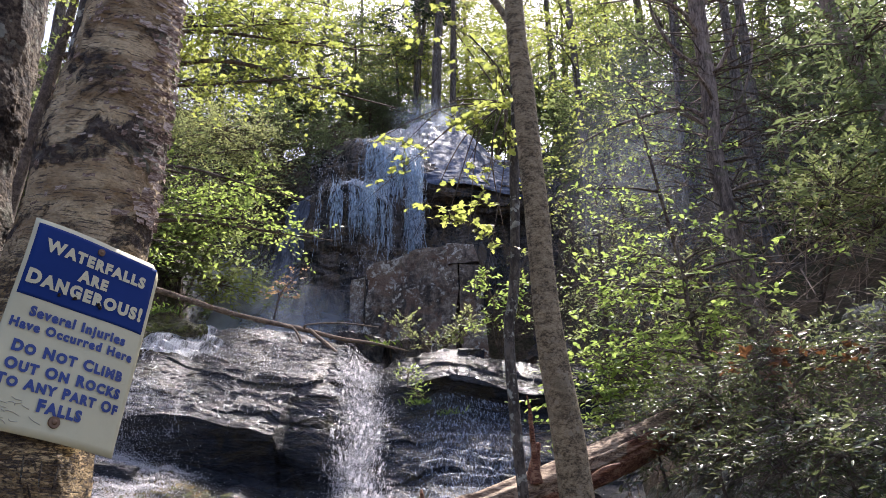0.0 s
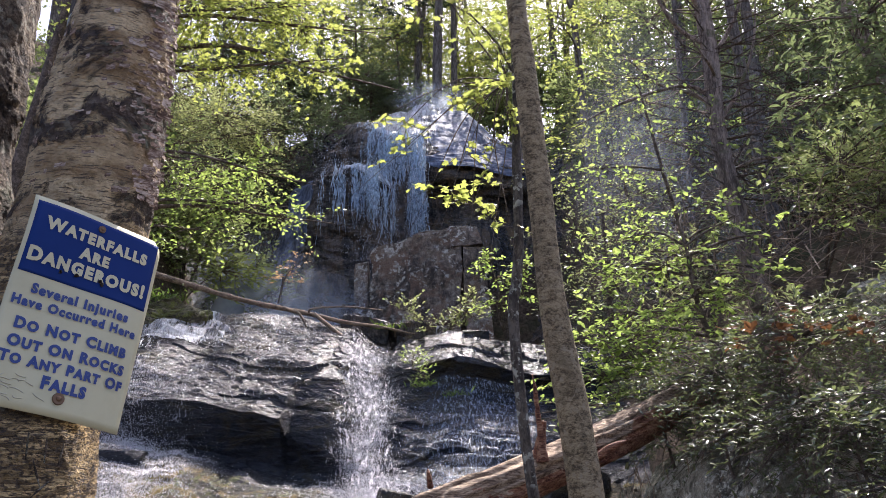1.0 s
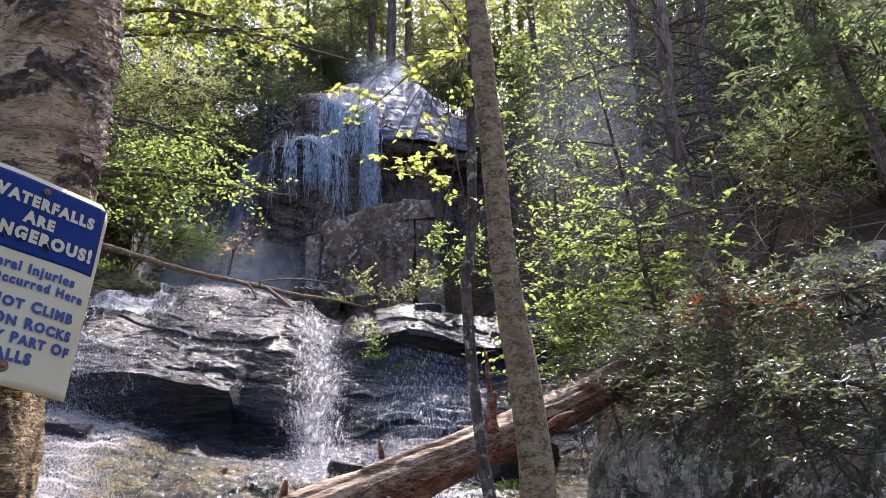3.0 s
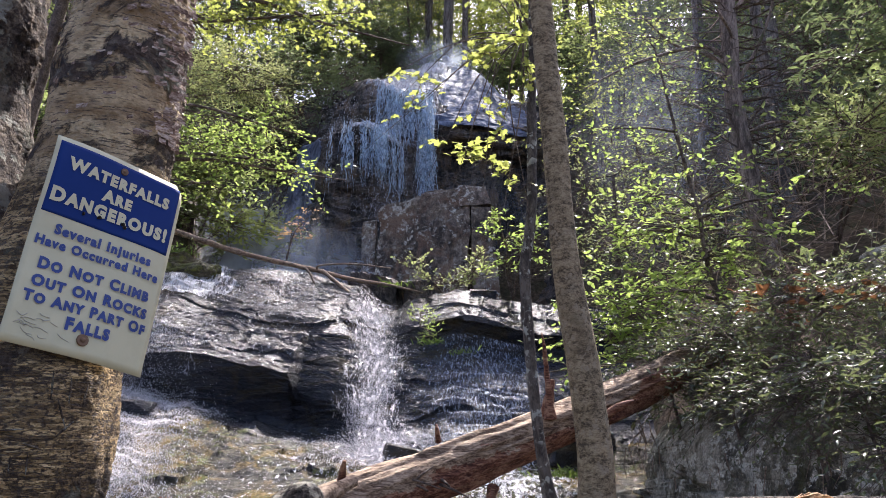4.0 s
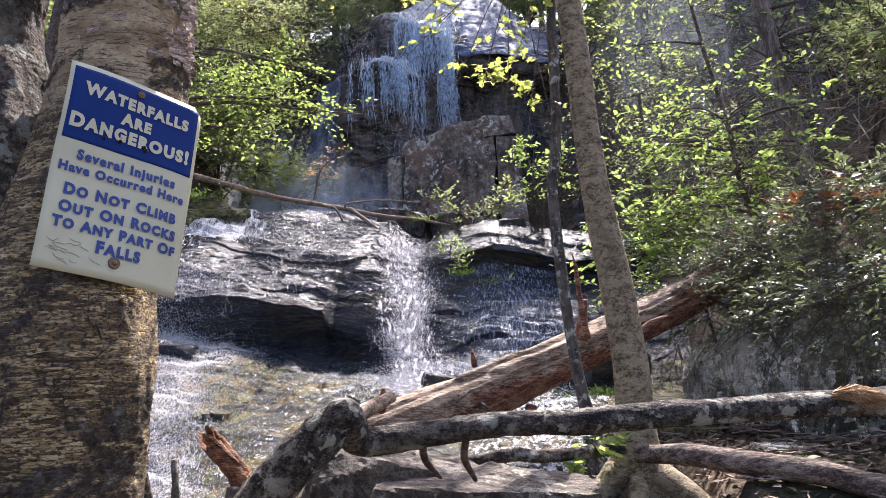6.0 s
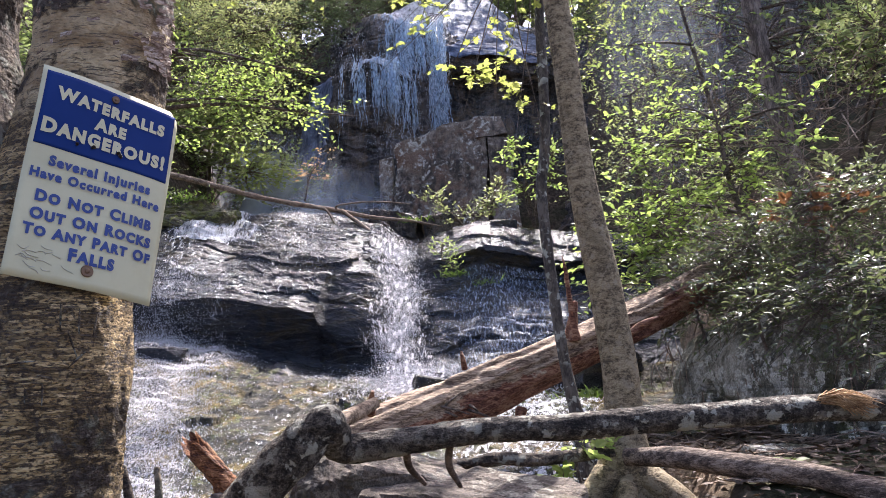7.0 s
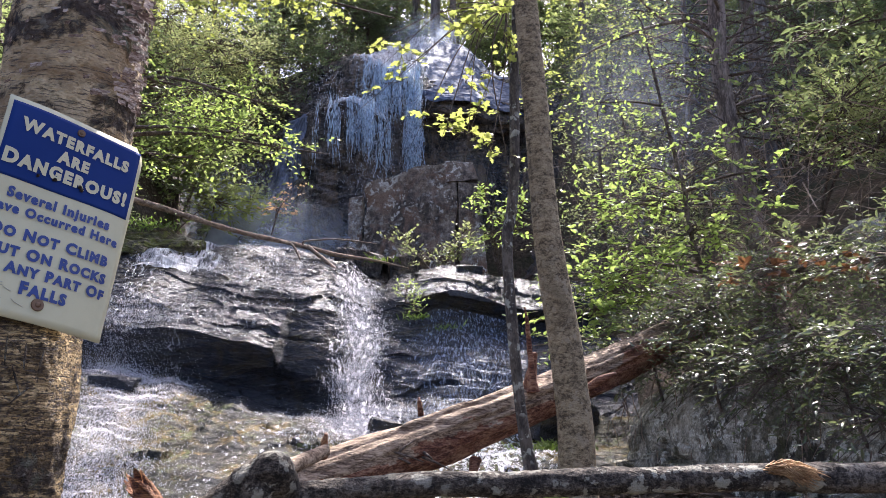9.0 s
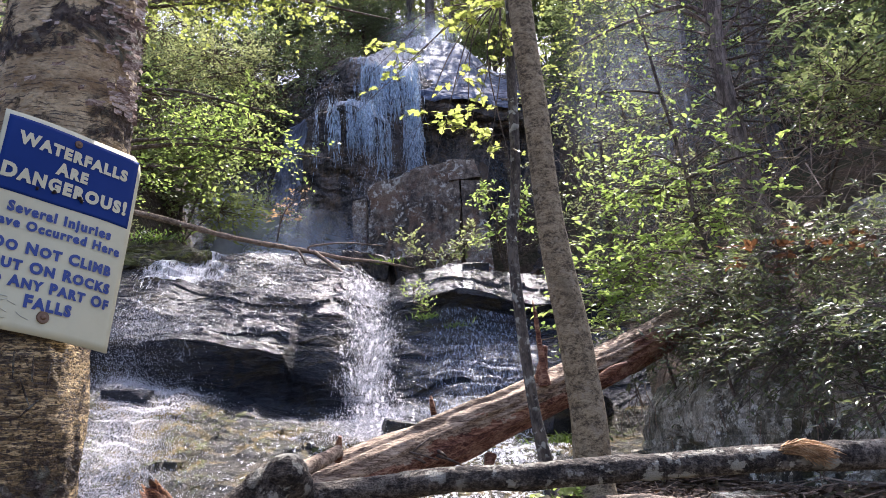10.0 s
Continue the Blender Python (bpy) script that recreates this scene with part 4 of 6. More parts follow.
falls = empty("waterfall", (-1.0, 20.0, 4.6), "white waterfall spilling over a dark cliff", "waterfall")
HIGH.stream("top_sheet", W_TOP, falls, .77, .96, lambda s: np.interp(s, [.77, .84, .9, .96], [-1.3, -1.2, -1.0, -.6]), lambda s: np.interp(s, [.77, .84, .9, .96], [1.05, 1.15, 1.25, 1.1]), 120, 150, .10, .06, 8, .4)
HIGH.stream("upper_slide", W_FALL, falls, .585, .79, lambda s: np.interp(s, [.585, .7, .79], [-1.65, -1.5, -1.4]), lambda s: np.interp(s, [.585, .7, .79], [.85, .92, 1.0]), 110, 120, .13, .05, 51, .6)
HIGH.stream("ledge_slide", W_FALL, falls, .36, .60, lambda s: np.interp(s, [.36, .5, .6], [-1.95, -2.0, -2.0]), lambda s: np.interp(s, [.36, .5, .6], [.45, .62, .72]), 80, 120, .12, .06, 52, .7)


def curtain(name, x0, x1, y, top, foot, parent, seed, n=4, sway=.12, mat=W_FALL):
    """Sheets of falling water, one behind the other, that break into threads."""
    rng = np.random.default_rng(seed)
    pieces, uvs, acr = [], [], []
    for k in range(n):
        nx, nz = 70, 60
        u, w = np.meshgrid(np.linspace(0, 1, nx), np.linspace(0, 1, nz))
        X = x0 + (x1 - x0) * u
        T = top(X) if callable(top) else top + 0 * X
        F = foot(X) if callable(foot) else foot + 0 * X
        Z = T - (T - F) * w
        yy = y(X) if callable(y) else y + 0 * X
        arc_out = .42 * np.sqrt(np.maximum(w, 0)) + .05 * k
        p = np.stack([X, yy - arc_out, Z], -1).reshape(-1, 3)
        wav = fbm(np.stack([p[:, 0] * 3.5, p[:, 2] * .35, p[:, 1] * 0 + k * 5], -1), 3, seed + k)
        p[:, 1] += sway * wav
        p[:, 0] += .05 * fbm(np.stack([p[:, 0] * 6, p[:, 2] * .9, p[:, 1] * 0 + k], -1), 2, seed + 9)
        pieces.append((p, grid_faces(nz, nx)))
        uvs.append(np.stack([X + k * 3.7, Z], -1).reshape(-1, 2))
        acr.append(np.stack([np.maximum(np.abs(u * 2 - 1), w ** 1.5), w], -1).reshape(-1, 2))
    v, f = merge(pieces)
    return build(name, v, f, mat, parent, True, np.vstack(uvs), np.vstack(acr))


def threads(name, parent, seed, groups, mat=None):
    """Falling water as many thin broken strands. groups: x0, x1, y, top, drop, count, thickness, throw."""
    rng = np.random.default_rng(seed)
    V, F, n0 = [], [], 0
    k = 12
    for x0, x1, y, top, drop, count, thick, out in groups:
        heads = rng.uniform(x0, x1, max(3, count // 13))
        for _ in range(count):
            x, z = heads[rng.integers(len(heads))] + rng.normal() * .035, top + rng.normal() * .06
            ln = drop * rng.uniform(.35, 1.0)
            skip = rng.uniform(0, .5) * drop * (rng.random() < .6)
            t = np.linspace(0, 1, k)
            zz = z - skip - (ln - min(skip, ln * .5)) * t
            fallen = np.sqrt(np.maximum(0, (z - zz) / 1.5))
            sway = rng.normal(size=2)
            px_ = x + .03 * np.sin(t * rng.uniform(3, 9) + sway[0] * 3) + sway[0] * .05 * t
            py_ = y - out * rng.uniform(.5, 1.4) * fallen + .04 * sway[1]
            r = thick * min(2.6, rng.lognormal(-.25, .55)) * (np.sin(np.pi * (t * .9 + .08)) ** .7) * (1 + .5 * rng.normal(size=k).clip(-1, 1))
            for j in range(4):
                an = j * math.pi / 2 + sway[0]
                V.append(np.stack([px_ + r * math.cos(an) * 1.6, py_ + r * math.sin(an), zz], -1))
            base = n0
            for i in range(k - 1):
                for j in range(4):
                    j2 = (j + 1) % 4
                    F.append((base + j * k + i, base + j2 * k + i, base + j2 * k + i + 1, base + j * k + i + 1))
            n0 += 4 * k
    return tagged(build(name, np.vstack(V), np.array(F), mat or W_STRAND, parent), kind="stuff")


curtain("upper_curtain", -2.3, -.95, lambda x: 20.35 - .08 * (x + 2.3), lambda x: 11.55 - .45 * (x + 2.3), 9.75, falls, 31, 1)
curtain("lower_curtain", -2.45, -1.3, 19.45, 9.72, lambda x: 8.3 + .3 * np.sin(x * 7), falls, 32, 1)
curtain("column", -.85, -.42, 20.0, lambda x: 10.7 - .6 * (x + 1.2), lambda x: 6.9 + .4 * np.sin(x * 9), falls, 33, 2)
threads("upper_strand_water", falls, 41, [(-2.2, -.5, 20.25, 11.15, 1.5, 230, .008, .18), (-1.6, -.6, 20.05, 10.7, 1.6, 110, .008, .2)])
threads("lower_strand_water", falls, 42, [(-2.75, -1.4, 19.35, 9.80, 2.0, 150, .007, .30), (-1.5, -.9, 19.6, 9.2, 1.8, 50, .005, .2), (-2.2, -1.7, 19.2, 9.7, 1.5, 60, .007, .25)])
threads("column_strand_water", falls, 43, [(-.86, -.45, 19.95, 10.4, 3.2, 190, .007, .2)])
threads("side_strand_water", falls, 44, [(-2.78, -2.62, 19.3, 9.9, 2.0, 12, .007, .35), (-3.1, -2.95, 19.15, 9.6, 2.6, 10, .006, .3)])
HIGH.stream("mid_ledge_foam", W_TOP, falls, .485, .60, lambda s: -2.05 + 0 * s, lambda s: .78 + 0 * s, 70, 50, .11, .06, 18, .5)
HIGH.stream("foot_film", W_VEIL, falls, .12, .42, lambda s: -1.6 + 0 * s, lambda s: 1.0 + 0 * s, 70, 120, .06, .04, 10)
HIGH.stream("shoulder_film", W_SLICK, falls, .16, .56, lambda s: np.interp(s, [.16, .35, .5], [-4.15, -3.95, -3.8]), lambda s: np.interp(s, [.16, .35, .5], [.50, .42, .36]), 50, 120, .09, .05, 11, .5)
HIGH.stream("side_film", W_WET, falls, .69, .90, lambda s: .85 + 0 * s, lambda s: 1.25 + 0 * s, 80, 120, .12, .02, 12, .22)


def drops(name, parent, rng, boxes, size):
    """Flying drops as small eight-faced beads."""
    P = []
    for lo, hi, n in boxes:
        P.append(rng.uniform(lo, hi, (n, 3)))
    P = np.vstack(P)
    s = size * rng.uniform(.4, 1.4, (len(P), 1, 1))
    t = np.array([(1, 0, 0), (-1, 0, 0), (0, 1, 0), (0, -1, 0), (0, 0, 2.2), (0, 0, -2.2)], float)
    q = np.array([(0, 2, 4), (2, 1, 4), (1, 3, 4), (3, 0, 4), (2, 0, 5), (1, 2, 5), (3, 1, 5), (0, 3, 5)])
    v = (P[:, None] + t[None] * s).reshape(-1, 3)
    f = (q[None] + (np.arange(len(P)) * 6)[:, None, None]).reshape(-1, 3)
    return tagged(build(name, v, f, W_DROP, parent, False), kind="stuff")


def stream_drops(name, parent, rng, face, s0, s1, centre, width, n, size, lift):
    s = rng.uniform(s0, s1, n)
    x = centre(s) + rng.normal(size=n) * width * .5
    p, _ = face.at(x, s, 0.0)
    p = p + np.stack([0 * s, -rng.exponential(lift * .5, n), rng.exponential(lift, n)], -1)
    t = np.array([(1, 0, 0), (-1, 0, 0), (0, 1, 0), (0, -1, 0), (0, 0, 1.6), (0, 0, -1.6)], float)
    q = np.array([(0, 2, 4), (2, 1, 4), (1, 3, 4), (3, 0, 4), (2, 0, 5), (1, 2, 5), (3, 1, 5), (0, 3, 5)])
    sz = size * rng.uniform(.4, 1.5, (n, 1, 1))
    v = (p[:, None] + t[None] * sz).reshape(-1, 3)
    f = (q[None] + (np.arange(n) * 6)[:, None, None]).reshape(-1, 3)
    return tagged(build(name, v, f, W_DROP, parent, False), kind="stuff")


rg = np.random.default_rng(77)
stream_drops("chute_spray", low_water, rg, LOW, .24, .86, CHUTE, .34, 12000, .0042, .03)
stream_drops("foot_spray", low_water, rg, LOW, .20, .36, lambda s: -.85 + 0 * s, .7, 6000, .0036, .04)
stream_drops("left_spray", low_water, rg, LOW, .02, .34, lambda s: np.interp(s, [0, .15, .25, .36], [-1.7, -2.75, -3.4, -3.7]), .75, 14000, .0038, .022)
stream_drops("fall_spray", low_water, rg, LOW, .30, .62, lambda s: -3.9 + 0 * s, .75, 9000, .0032, .07)
stream_drops("top_spray", falls, rg, HIGH, .80, .97, lambda s: np.interp(s, [.8, .9, .97], [-1.0, -.5, .1]), .9, 4000, .008, .06)
stream_drops("lip_spray", falls, rg, HIGH, .90, .96, lambda s: .1 + 0 * s, .9, 3000, .010, .10)
drops("curtain_spray", falls, rg, [((-2.5, 18.6, 7.2), (-1.1, 19.4, 9.8), 1500), ((-1.0, 19.0, 6.8), (-.4, 19.8, 9.8), 1500), ((-3.3, 18.6, 9.2), (-2.4, 19.2, 10.3), 500), ((-2.2, 19.6, 9.7), (-.5, 20.1, 11.2), 900)], .006)

def mist_bank(name, parent, centre, size, n, seed, mat=None):
    """A bank of thin spray or of added haze: bowed veils one behind the other."""
    rng = np.random.default_rng(seed)
    for k in range(n):
        u, w = np.meshgrid(np.linspace(-1, 1, 24), np.linspace(-1, 1, 18))
        c = np.array(centre) + rng.normal(size=3) * np.array(size) * [.22, .0, .15] + [0, (k - n / 2) * size[1] / n, 0]
        p = np.stack([c[0] + u * size[0], c[1] + .35 * size[1] * (u ** 2 + w ** 2) + .15 * np.sin(3 * u + k), c[2] + w * size[2]], -1).reshape(-1, 3)
        ob = build(name, p, grid_faces(18, 24), mat or W_MIST, parent, True, np.stack([u, w], -1).reshape(-1, 2))
        ob.visible_shadow = False


mist_bank("mist", falls, (-3.2, 17.4, 5.1), (2.5, 1.0, 1.25), 3, 3)
# veil added to lift the dark under the overhang
mist_bank("mist", falls, (.9, 18.9, 7.4), (1.6, .5, 1.6), 1, 14, W_HAZE)
mist_bank("mist", falls, (-4.4, 16.6, 5.7), (2.0, .6, 1.5), 2, 6)
mist_bank("mist", falls, (-.2, 22.6, 13.3), (1.3, .6, .6), 2, 7)
# veils added to lighten the dark woods, in place of sunlit haze
woods_haze = empty("woodland_haze_veil", (3.4, 12.3, 4.0), "thin haze veils added to lighten the dark woods", "mist")
mist_bank("mist", woods_haze, (4.8, 12.2, 6.4), (3.0, 1.0, 3.8), 2, 9, W_HAZE)
mist_bank("mist", woods_haze, (3.3, 12.6, 6.4), (1.3, 1.0, 3.4), 2, 12, W_HAZE)

# ---- birch and its sign ----
def birch_relief(seed, amount):
    def f(a, arc, c):
        q = np.stack([np.cos(a) * 2.2, np.sin(a) * 2.2, arc * 5 + seed], -1)
        sh = a.shape
        lump = fbm(q.reshape(-1, 3), 4, seed).reshape(sh)
        fine = fbm((q * 5).reshape(-1, 3), 3, seed + 4).reshape(sh)
        scaly = np.maximum(0, fbm((q * [3.0, 3.0, 2.4]).reshape(-1, 3), 4, seed + 8).reshape(sh))
        flaky = np.abs(fbm((q * [7, 7, 9]).reshape(-1, 3), 3, seed + 12).reshape(sh))
        z = arc + .1
        rough = np.exp(-((z - 2.62) / .09) ** 2) + .7 * np.exp(-((z - 2.33) / .04) ** 2) + .6 * np.exp(-((z - 1.5) / .12) ** 2) + np.exp(-((a - 6.2) / .25) ** 2) + .12
        return amount * (.8 * lump + .22 * fine + .6 * scaly + .9 * flaky * rough)
    return f


birch = empty("birch_tree", (-.93, 1.80, .40), "many-stemmed birch with peeling papery bark beside the trail", "tree")
v, f = tube([(-1.0, 1.74, .1), (-.96, 1.73, .75), (-.935, 1.72, 1.33), (-.906, 1.717, 1.6), (-.895, 1.735, 1.82), (-.858, 1.795, 2.08), (-.826, 1.812, 2.30), (-.808, 1.815, 2.5), (-.80, 1.83, 2.7), (-.785, 1.84, 2.95), (-.76, 1.87, 3.4), (-.72, 1.95, 4.4)], [.31, .235, .196, .187, .176, .160, .150, .147, .13, .117, .112, .10], 560, 150, relief=birch_relief(3, .014))
build("trunk", v, f, M_BIRCH, birch)
v, f = tube([(-1.2, 1.75, .1), (-1.17, 1.72, .9), (-1.15, 1.74, 1.6), (-1.15, 1.79, 2.1), (-1.185, 1.84, 2.4), (-1.195, 1.88, 2.8), (-1.20, 1.95, 3.6), (-1.2, 2.1, 4.6)], [.32, .25, .205, .165, .127, .122, .115, .10], 360, 110, relief=birch_relief(9, .02))
build("side_trunk", v, f, M_CRUST, birch)
v, f = tube([(-1.02, 2.0, .3), (-1.08, 2.12, 1.4), (-1.13, 2.25, 2.2), (-1.19, 2.4, 3.0), (-1.22, 2.6, 4.6)], [.16, .10, .06, .05, .045], 120, 36, relief=birch_relief(14, .008))
build("rear_trunk", v, f, M_THIN, birch)
# curls of loose bark along the sunny edge and on the rough bands
rb = np.random.default_rng(5)
pieces = []
for k in range(420):
    z = rb.uniform(2.3, 3.0)
    a = rb.normal(-.15, .28) if k % 3 else rb.uniform(-2.6, .3)
    cx, cy = np.interp(z, [1.82, 2.08, 2.3, 2.5, 2.95], [-.895, -.855, -.826, -.808, -.785]), np.interp(z, [1.82, 2.08, 2.3, 2.5, 2.95], [1.722, 1.77, 1.80, 1.815, 1.84])
    r = np.interp(z, [1.82, 2.08, 2.3, 2.5, 2.95], [.178, .165, .152, .147, .117])
    w, h, lift = rb.uniform(.004, .014), rb.uniform(.002, .007), rb.uniform(.003, .012)
    rows = []
    for i in range(5):
        u = i / 4
        for j in range(3):
            aa = a + (u - .5) * w / r * 2
            rr = r + .006 + lift * u ** 2
            rows.append((cx + rr * math.cos(aa), cy + rr * math.sin(aa), z + (j - 1) * h + .3 * h * math.sin(9 * u + k)))
    pieces.append((np.array(rows), grid_faces(5, 3)))
v, f = merge(pieces)
tagged(build("flaking_bark", v, f, M_CURL, birch, False), "pink-brown curls of peeling bark", kind="stuff")
# old knife marks, weathered to plain bars
pieces = []
for x, z, dx, dz in [(-.752, 1.70, .0, .055), (-.742, 1.70, .012, -.05), (-.728, 1.695, .0, .05), (-.712, 1.69, .004, .045), (-.79, 1.62, .03, -.012), (-.80, 1.60, .0, -.05), (-.775, 1.60, .0, -.04), (-.83, 1.64, .045, .004), (-.72, 1.66, -.02, -.03)]:
    cx, cy, r = -.905, 1.717, .190
    x -= .025
    def skin(px_, pz_):
        return (px_, cy - math.sqrt(max(1e-4, r * r - (px_ - cx) ** 2)) - .001, pz_)
    pts = [skin(x + dx * t, z + dz * t) for t in (0, .5, 1)]
    v, f = tube(pts, [.0012, .0026, .001], 6, 6)
    build("knife_mark", v, f, M_CRUST, birch)

SIGN_O, SIGN_U, SIGN_V = Vector((-.8262, 1.5803, 2.2516)), Vector((.2090, .2020, -.0540)), Vector((-.0340, -.0734, -.4420))
SIGN_N = SIGN_V.cross(SIGN_U).normalized()
SIGN_W, SIGN_H = SIGN_U.length, SIGN_V.length
if SIGN_N.y > 0:
    SIGN_N = -SIGN_N


def on_sign(a, b, lift=0.0):
    """A place on the bent panel; a across and b down, from 0 to 1."""
    bow = .007 * (1 - (2 * a - 1) ** 2) - .012 * a ** 3 + .004 * math.sin(b * 9) * (1 - a) ** 2 + .003 * math.sin(a * 7 + b * 4)
    return SIGN_O + SIGN_U * a + SIGN_V * b + SIGN_N * (bow + lift)


def panel(name, mat, parent, a0, a1, b0, b1, lift, thick=.0012, corner=0.0, n=26):
    verts, faces = [], []
    for side in (0, 1):
        for j in range(n + 1):
            for i in range(n + 1):
                a, b = a0 + (a1 - a0) * i / n, b0 + (b1 - b0) * j / n
                if corner:
                    over = (a - (1 - corner)) + max(0, (corner - b * 1.5)) - corner
                    if over > 0:
                        a -= over
                verts.append(on_sign(a, b, lift - thick * side))
    m = (n + 1) ** 2
    for j in range(n):
        for i in range(n):
            q = [j * (n + 1) + i, j * (n + 1) + i + 1, (j + 1) * (n + 1) + i + 1, (j + 1) * (n + 1) + i]
            faces.append(q[::-1])
            faces.append([k + m for k in q])
    ring = [i for i in range(n + 1)] + [j * (n + 1) + n for j in range(1, n + 1)] + [n * (n + 1) + i for i in range(n - 1, -1, -1)] + [j * (n + 1) for j in range(n - 1, 0, -1)]
    for k in range(len(ring)):
        a, b = ring[k], ring[(k + 1) % len(ring)]
        faces.append([a, b, b + m, a + m])
    return build(name, np.array([tuple(p) for p in verts]), faces, mat, parent, True)


sign = empty("warning_sign", tuple(on_sign(.5, .5)), "white and blue bent waterfall warning sign nailed to the birch", "sign")
board = panel("panel", M_WHITE, sign, 0, 1, 0, 1, .0, .0015, .07)
panel("blue_header", M_BLUE, board, .028, .972, .022, .385, .0008, .0006, .05)


def letters(text, a, b, width, mat, caps=True, fat=.056):
    """One line of print, laid on the bent panel; a, b its middle, width in parts of the panel's."""
    cu = bpy.data.curves.new("print", "FONT")
    cu.body = text
    cu.align_x = "CENTER"
    cu.offset = fat
    cu.resolution_u = 3
    cu.small_caps_scale = .88
    if caps:
        for ch, fm in zip(text, cu.body_format):
            fm.use_small_caps = True
    cu.space_character = 1.22
    ob = bpy.data.objects.new("print", cu)
    scene.collection.objects.link(ob)
    me = bpy.data.meshes.new_from_object(ob.evaluated_get(bpy.context.evaluated_depsgraph_get()))
    bpy.data.objects.remove(ob)
    co = np.array([tuple(p.co) for p in me.vertices])
    fc = [list(p.vertices) for p in me.polygons]
    bpy.data.meshes.remove(me)
    x0, x1 = co[:, 0].min(), co[:, 0].max()
    k = width * SIGN_W / (x1 - x0)
    top = co[:, 1].max()
    out = []
    for x, y, _ in co:
        u = a + (x - (x0 + x1) / 2) * k / SIGN_W
        w = b - (y - top / 2) * k / SIGN_H * 1.05
        out.append(tuple(on_sign(u, w, .0024)))
    return build("lettering", np.array(out), fc, mat, board, False)


for text, a, b, w, mt, caps in [("Waterfalls", .505, .118, .79, M_WHITE, True), ("Are", .506, .206, .23, M_WHITE, True), ("Dangerous!", .495, .288, .88, M_WHITE, True),
                                ("Several Injuries", .504, .447, .71, M_INK, False), ("Have Occurred Here", .497, .516, .90, M_INK, False),
                                ("Do Not Climb", .509, .618, .80, M_INK, True), ("Out On Rocks", .51, .702, .83, M_INK, True),
                                ("To Any Part Of", .505, .778, .87, M_INK, True), ("Falls", .532, .856, .31, M_INK, True)]:
    letters(text, a, b, w, mt, caps)
for a, b, r in ((.505, .056, .0085), (.513, .915, .0125)):
    c = on_sign(a, b, .003)
    bm = bmesh.new()
    m4 = Matrix.Translation(c - sign.location) @ SIGN_N.to_track_quat("Z", "Y").to_matrix().to_4x4()
    bmesh.ops.create_cone(bm, cap_ends=True, segments=24, radius1=r, radius2=r * .9, depth=.003, matrix=m4)
    bmesh.ops.create_uvsphere(bm, u_segments=12, v_segments=8, radius=r * .45, matrix=m4 @ Matrix.Translation((0, 0, .0015)) @ Matrix.Diagonal((1, 1, .5, 1)))
    me = bpy.data.meshes.new("nail")
    bm.to_mesh(me)
    bm.free()
    me.materials.append(M_NAIL)
    ob = new("nail", me)
    ob.parent = sign
for a, b, w in ((.415, .330, .030), (.590, .322, .026), (.605, .333, .018), (.30, .335, .014)):
    pts = [tuple(on_sign(a + w * t, b + .006 * math.sin(5 * t + a * 9), .0030)) for t in (-.5, 0, .5)]
    v, f = tube(pts, [.0012, .0036, .0010], 10, 6, .4, 90, 1.0, 3)
    tagged(build("scuff", v, f, M_CRUST, board), "dark chipped scratch in the print")
rs = np.random.default_rng(8)
pieces = []
for k in range(16):
    a, b = rs.uniform(.06, .36), rs.uniform(.84, .955)
    pts = [tuple(on_sign(a + t * rs.uniform(.03, .10), b + rs.normal() * .006 + t * .01, .0008)) for t in (0, .5, 1)]
    v, f = tube(pts, [.0006, .0009, .0006], 8, 4)
    tagged(build("pen_mark", v, f, M_SCRAWL, board), "faded grey pen scrawl")

# ---- standing trees with no low leaves ----
def bare_trunk(name, pts, radii, mat, label, rings=120, segs=32, rough=.05, freq=7, seed=1, parts=()):
    t = empty(name, pts[0], label, "tree")
    v, f = tube(pts, radii, rings, segs, rough, freq, .5, seed)
    bole = build("trunk", v, f, mat, t)
    for nm, p, r in parts:
        v, f = tube(p, r, 24, 10, .08, 9, .6, seed + 5)
        build(nm, v, f, mat, bole)
    return t


slim = empty("slim_tree", (.69, 4.55, .85), "smooth mottled grey tree with a flared root foot", "tree")
v, f = tube([(.74, 4.5, .74), (.75, 4.5, .90), (.75, 4.5, 1.02), (.757, 4.5, 1.14), (.765, 4.5, 1.30), (.766, 4.5, 1.55), (.752, 4.5, 1.75), (.716, 4.5, 2.11), (.662, 4.5, 2.50), (.632, 4.5, 2.9), (.612, 4.5, 3.35), (.585, 4.5, 3.75), (.560, 4.5, 4.2), (.525, 4.5, 4.8), (.48, 4.55, 6.5), (.45, 4.6, 8.5)],
            [.27, .215, .165, .128, .105, .098, .094, .089, .081, .075, .073, .071, .069, .060, .05, .035], 360, 64, .03, 7, .5, 3,
            relief=lambda a, arc, c: .050 * np.cos(3 * a + .9) * np.exp(-(arc / .30) ** 2) + .03 * np.cos(5 * a) * np.exp(-(arc / .26) ** 2))
slim_bole = build("trunk", v, f, M_SMOOTH, slim)
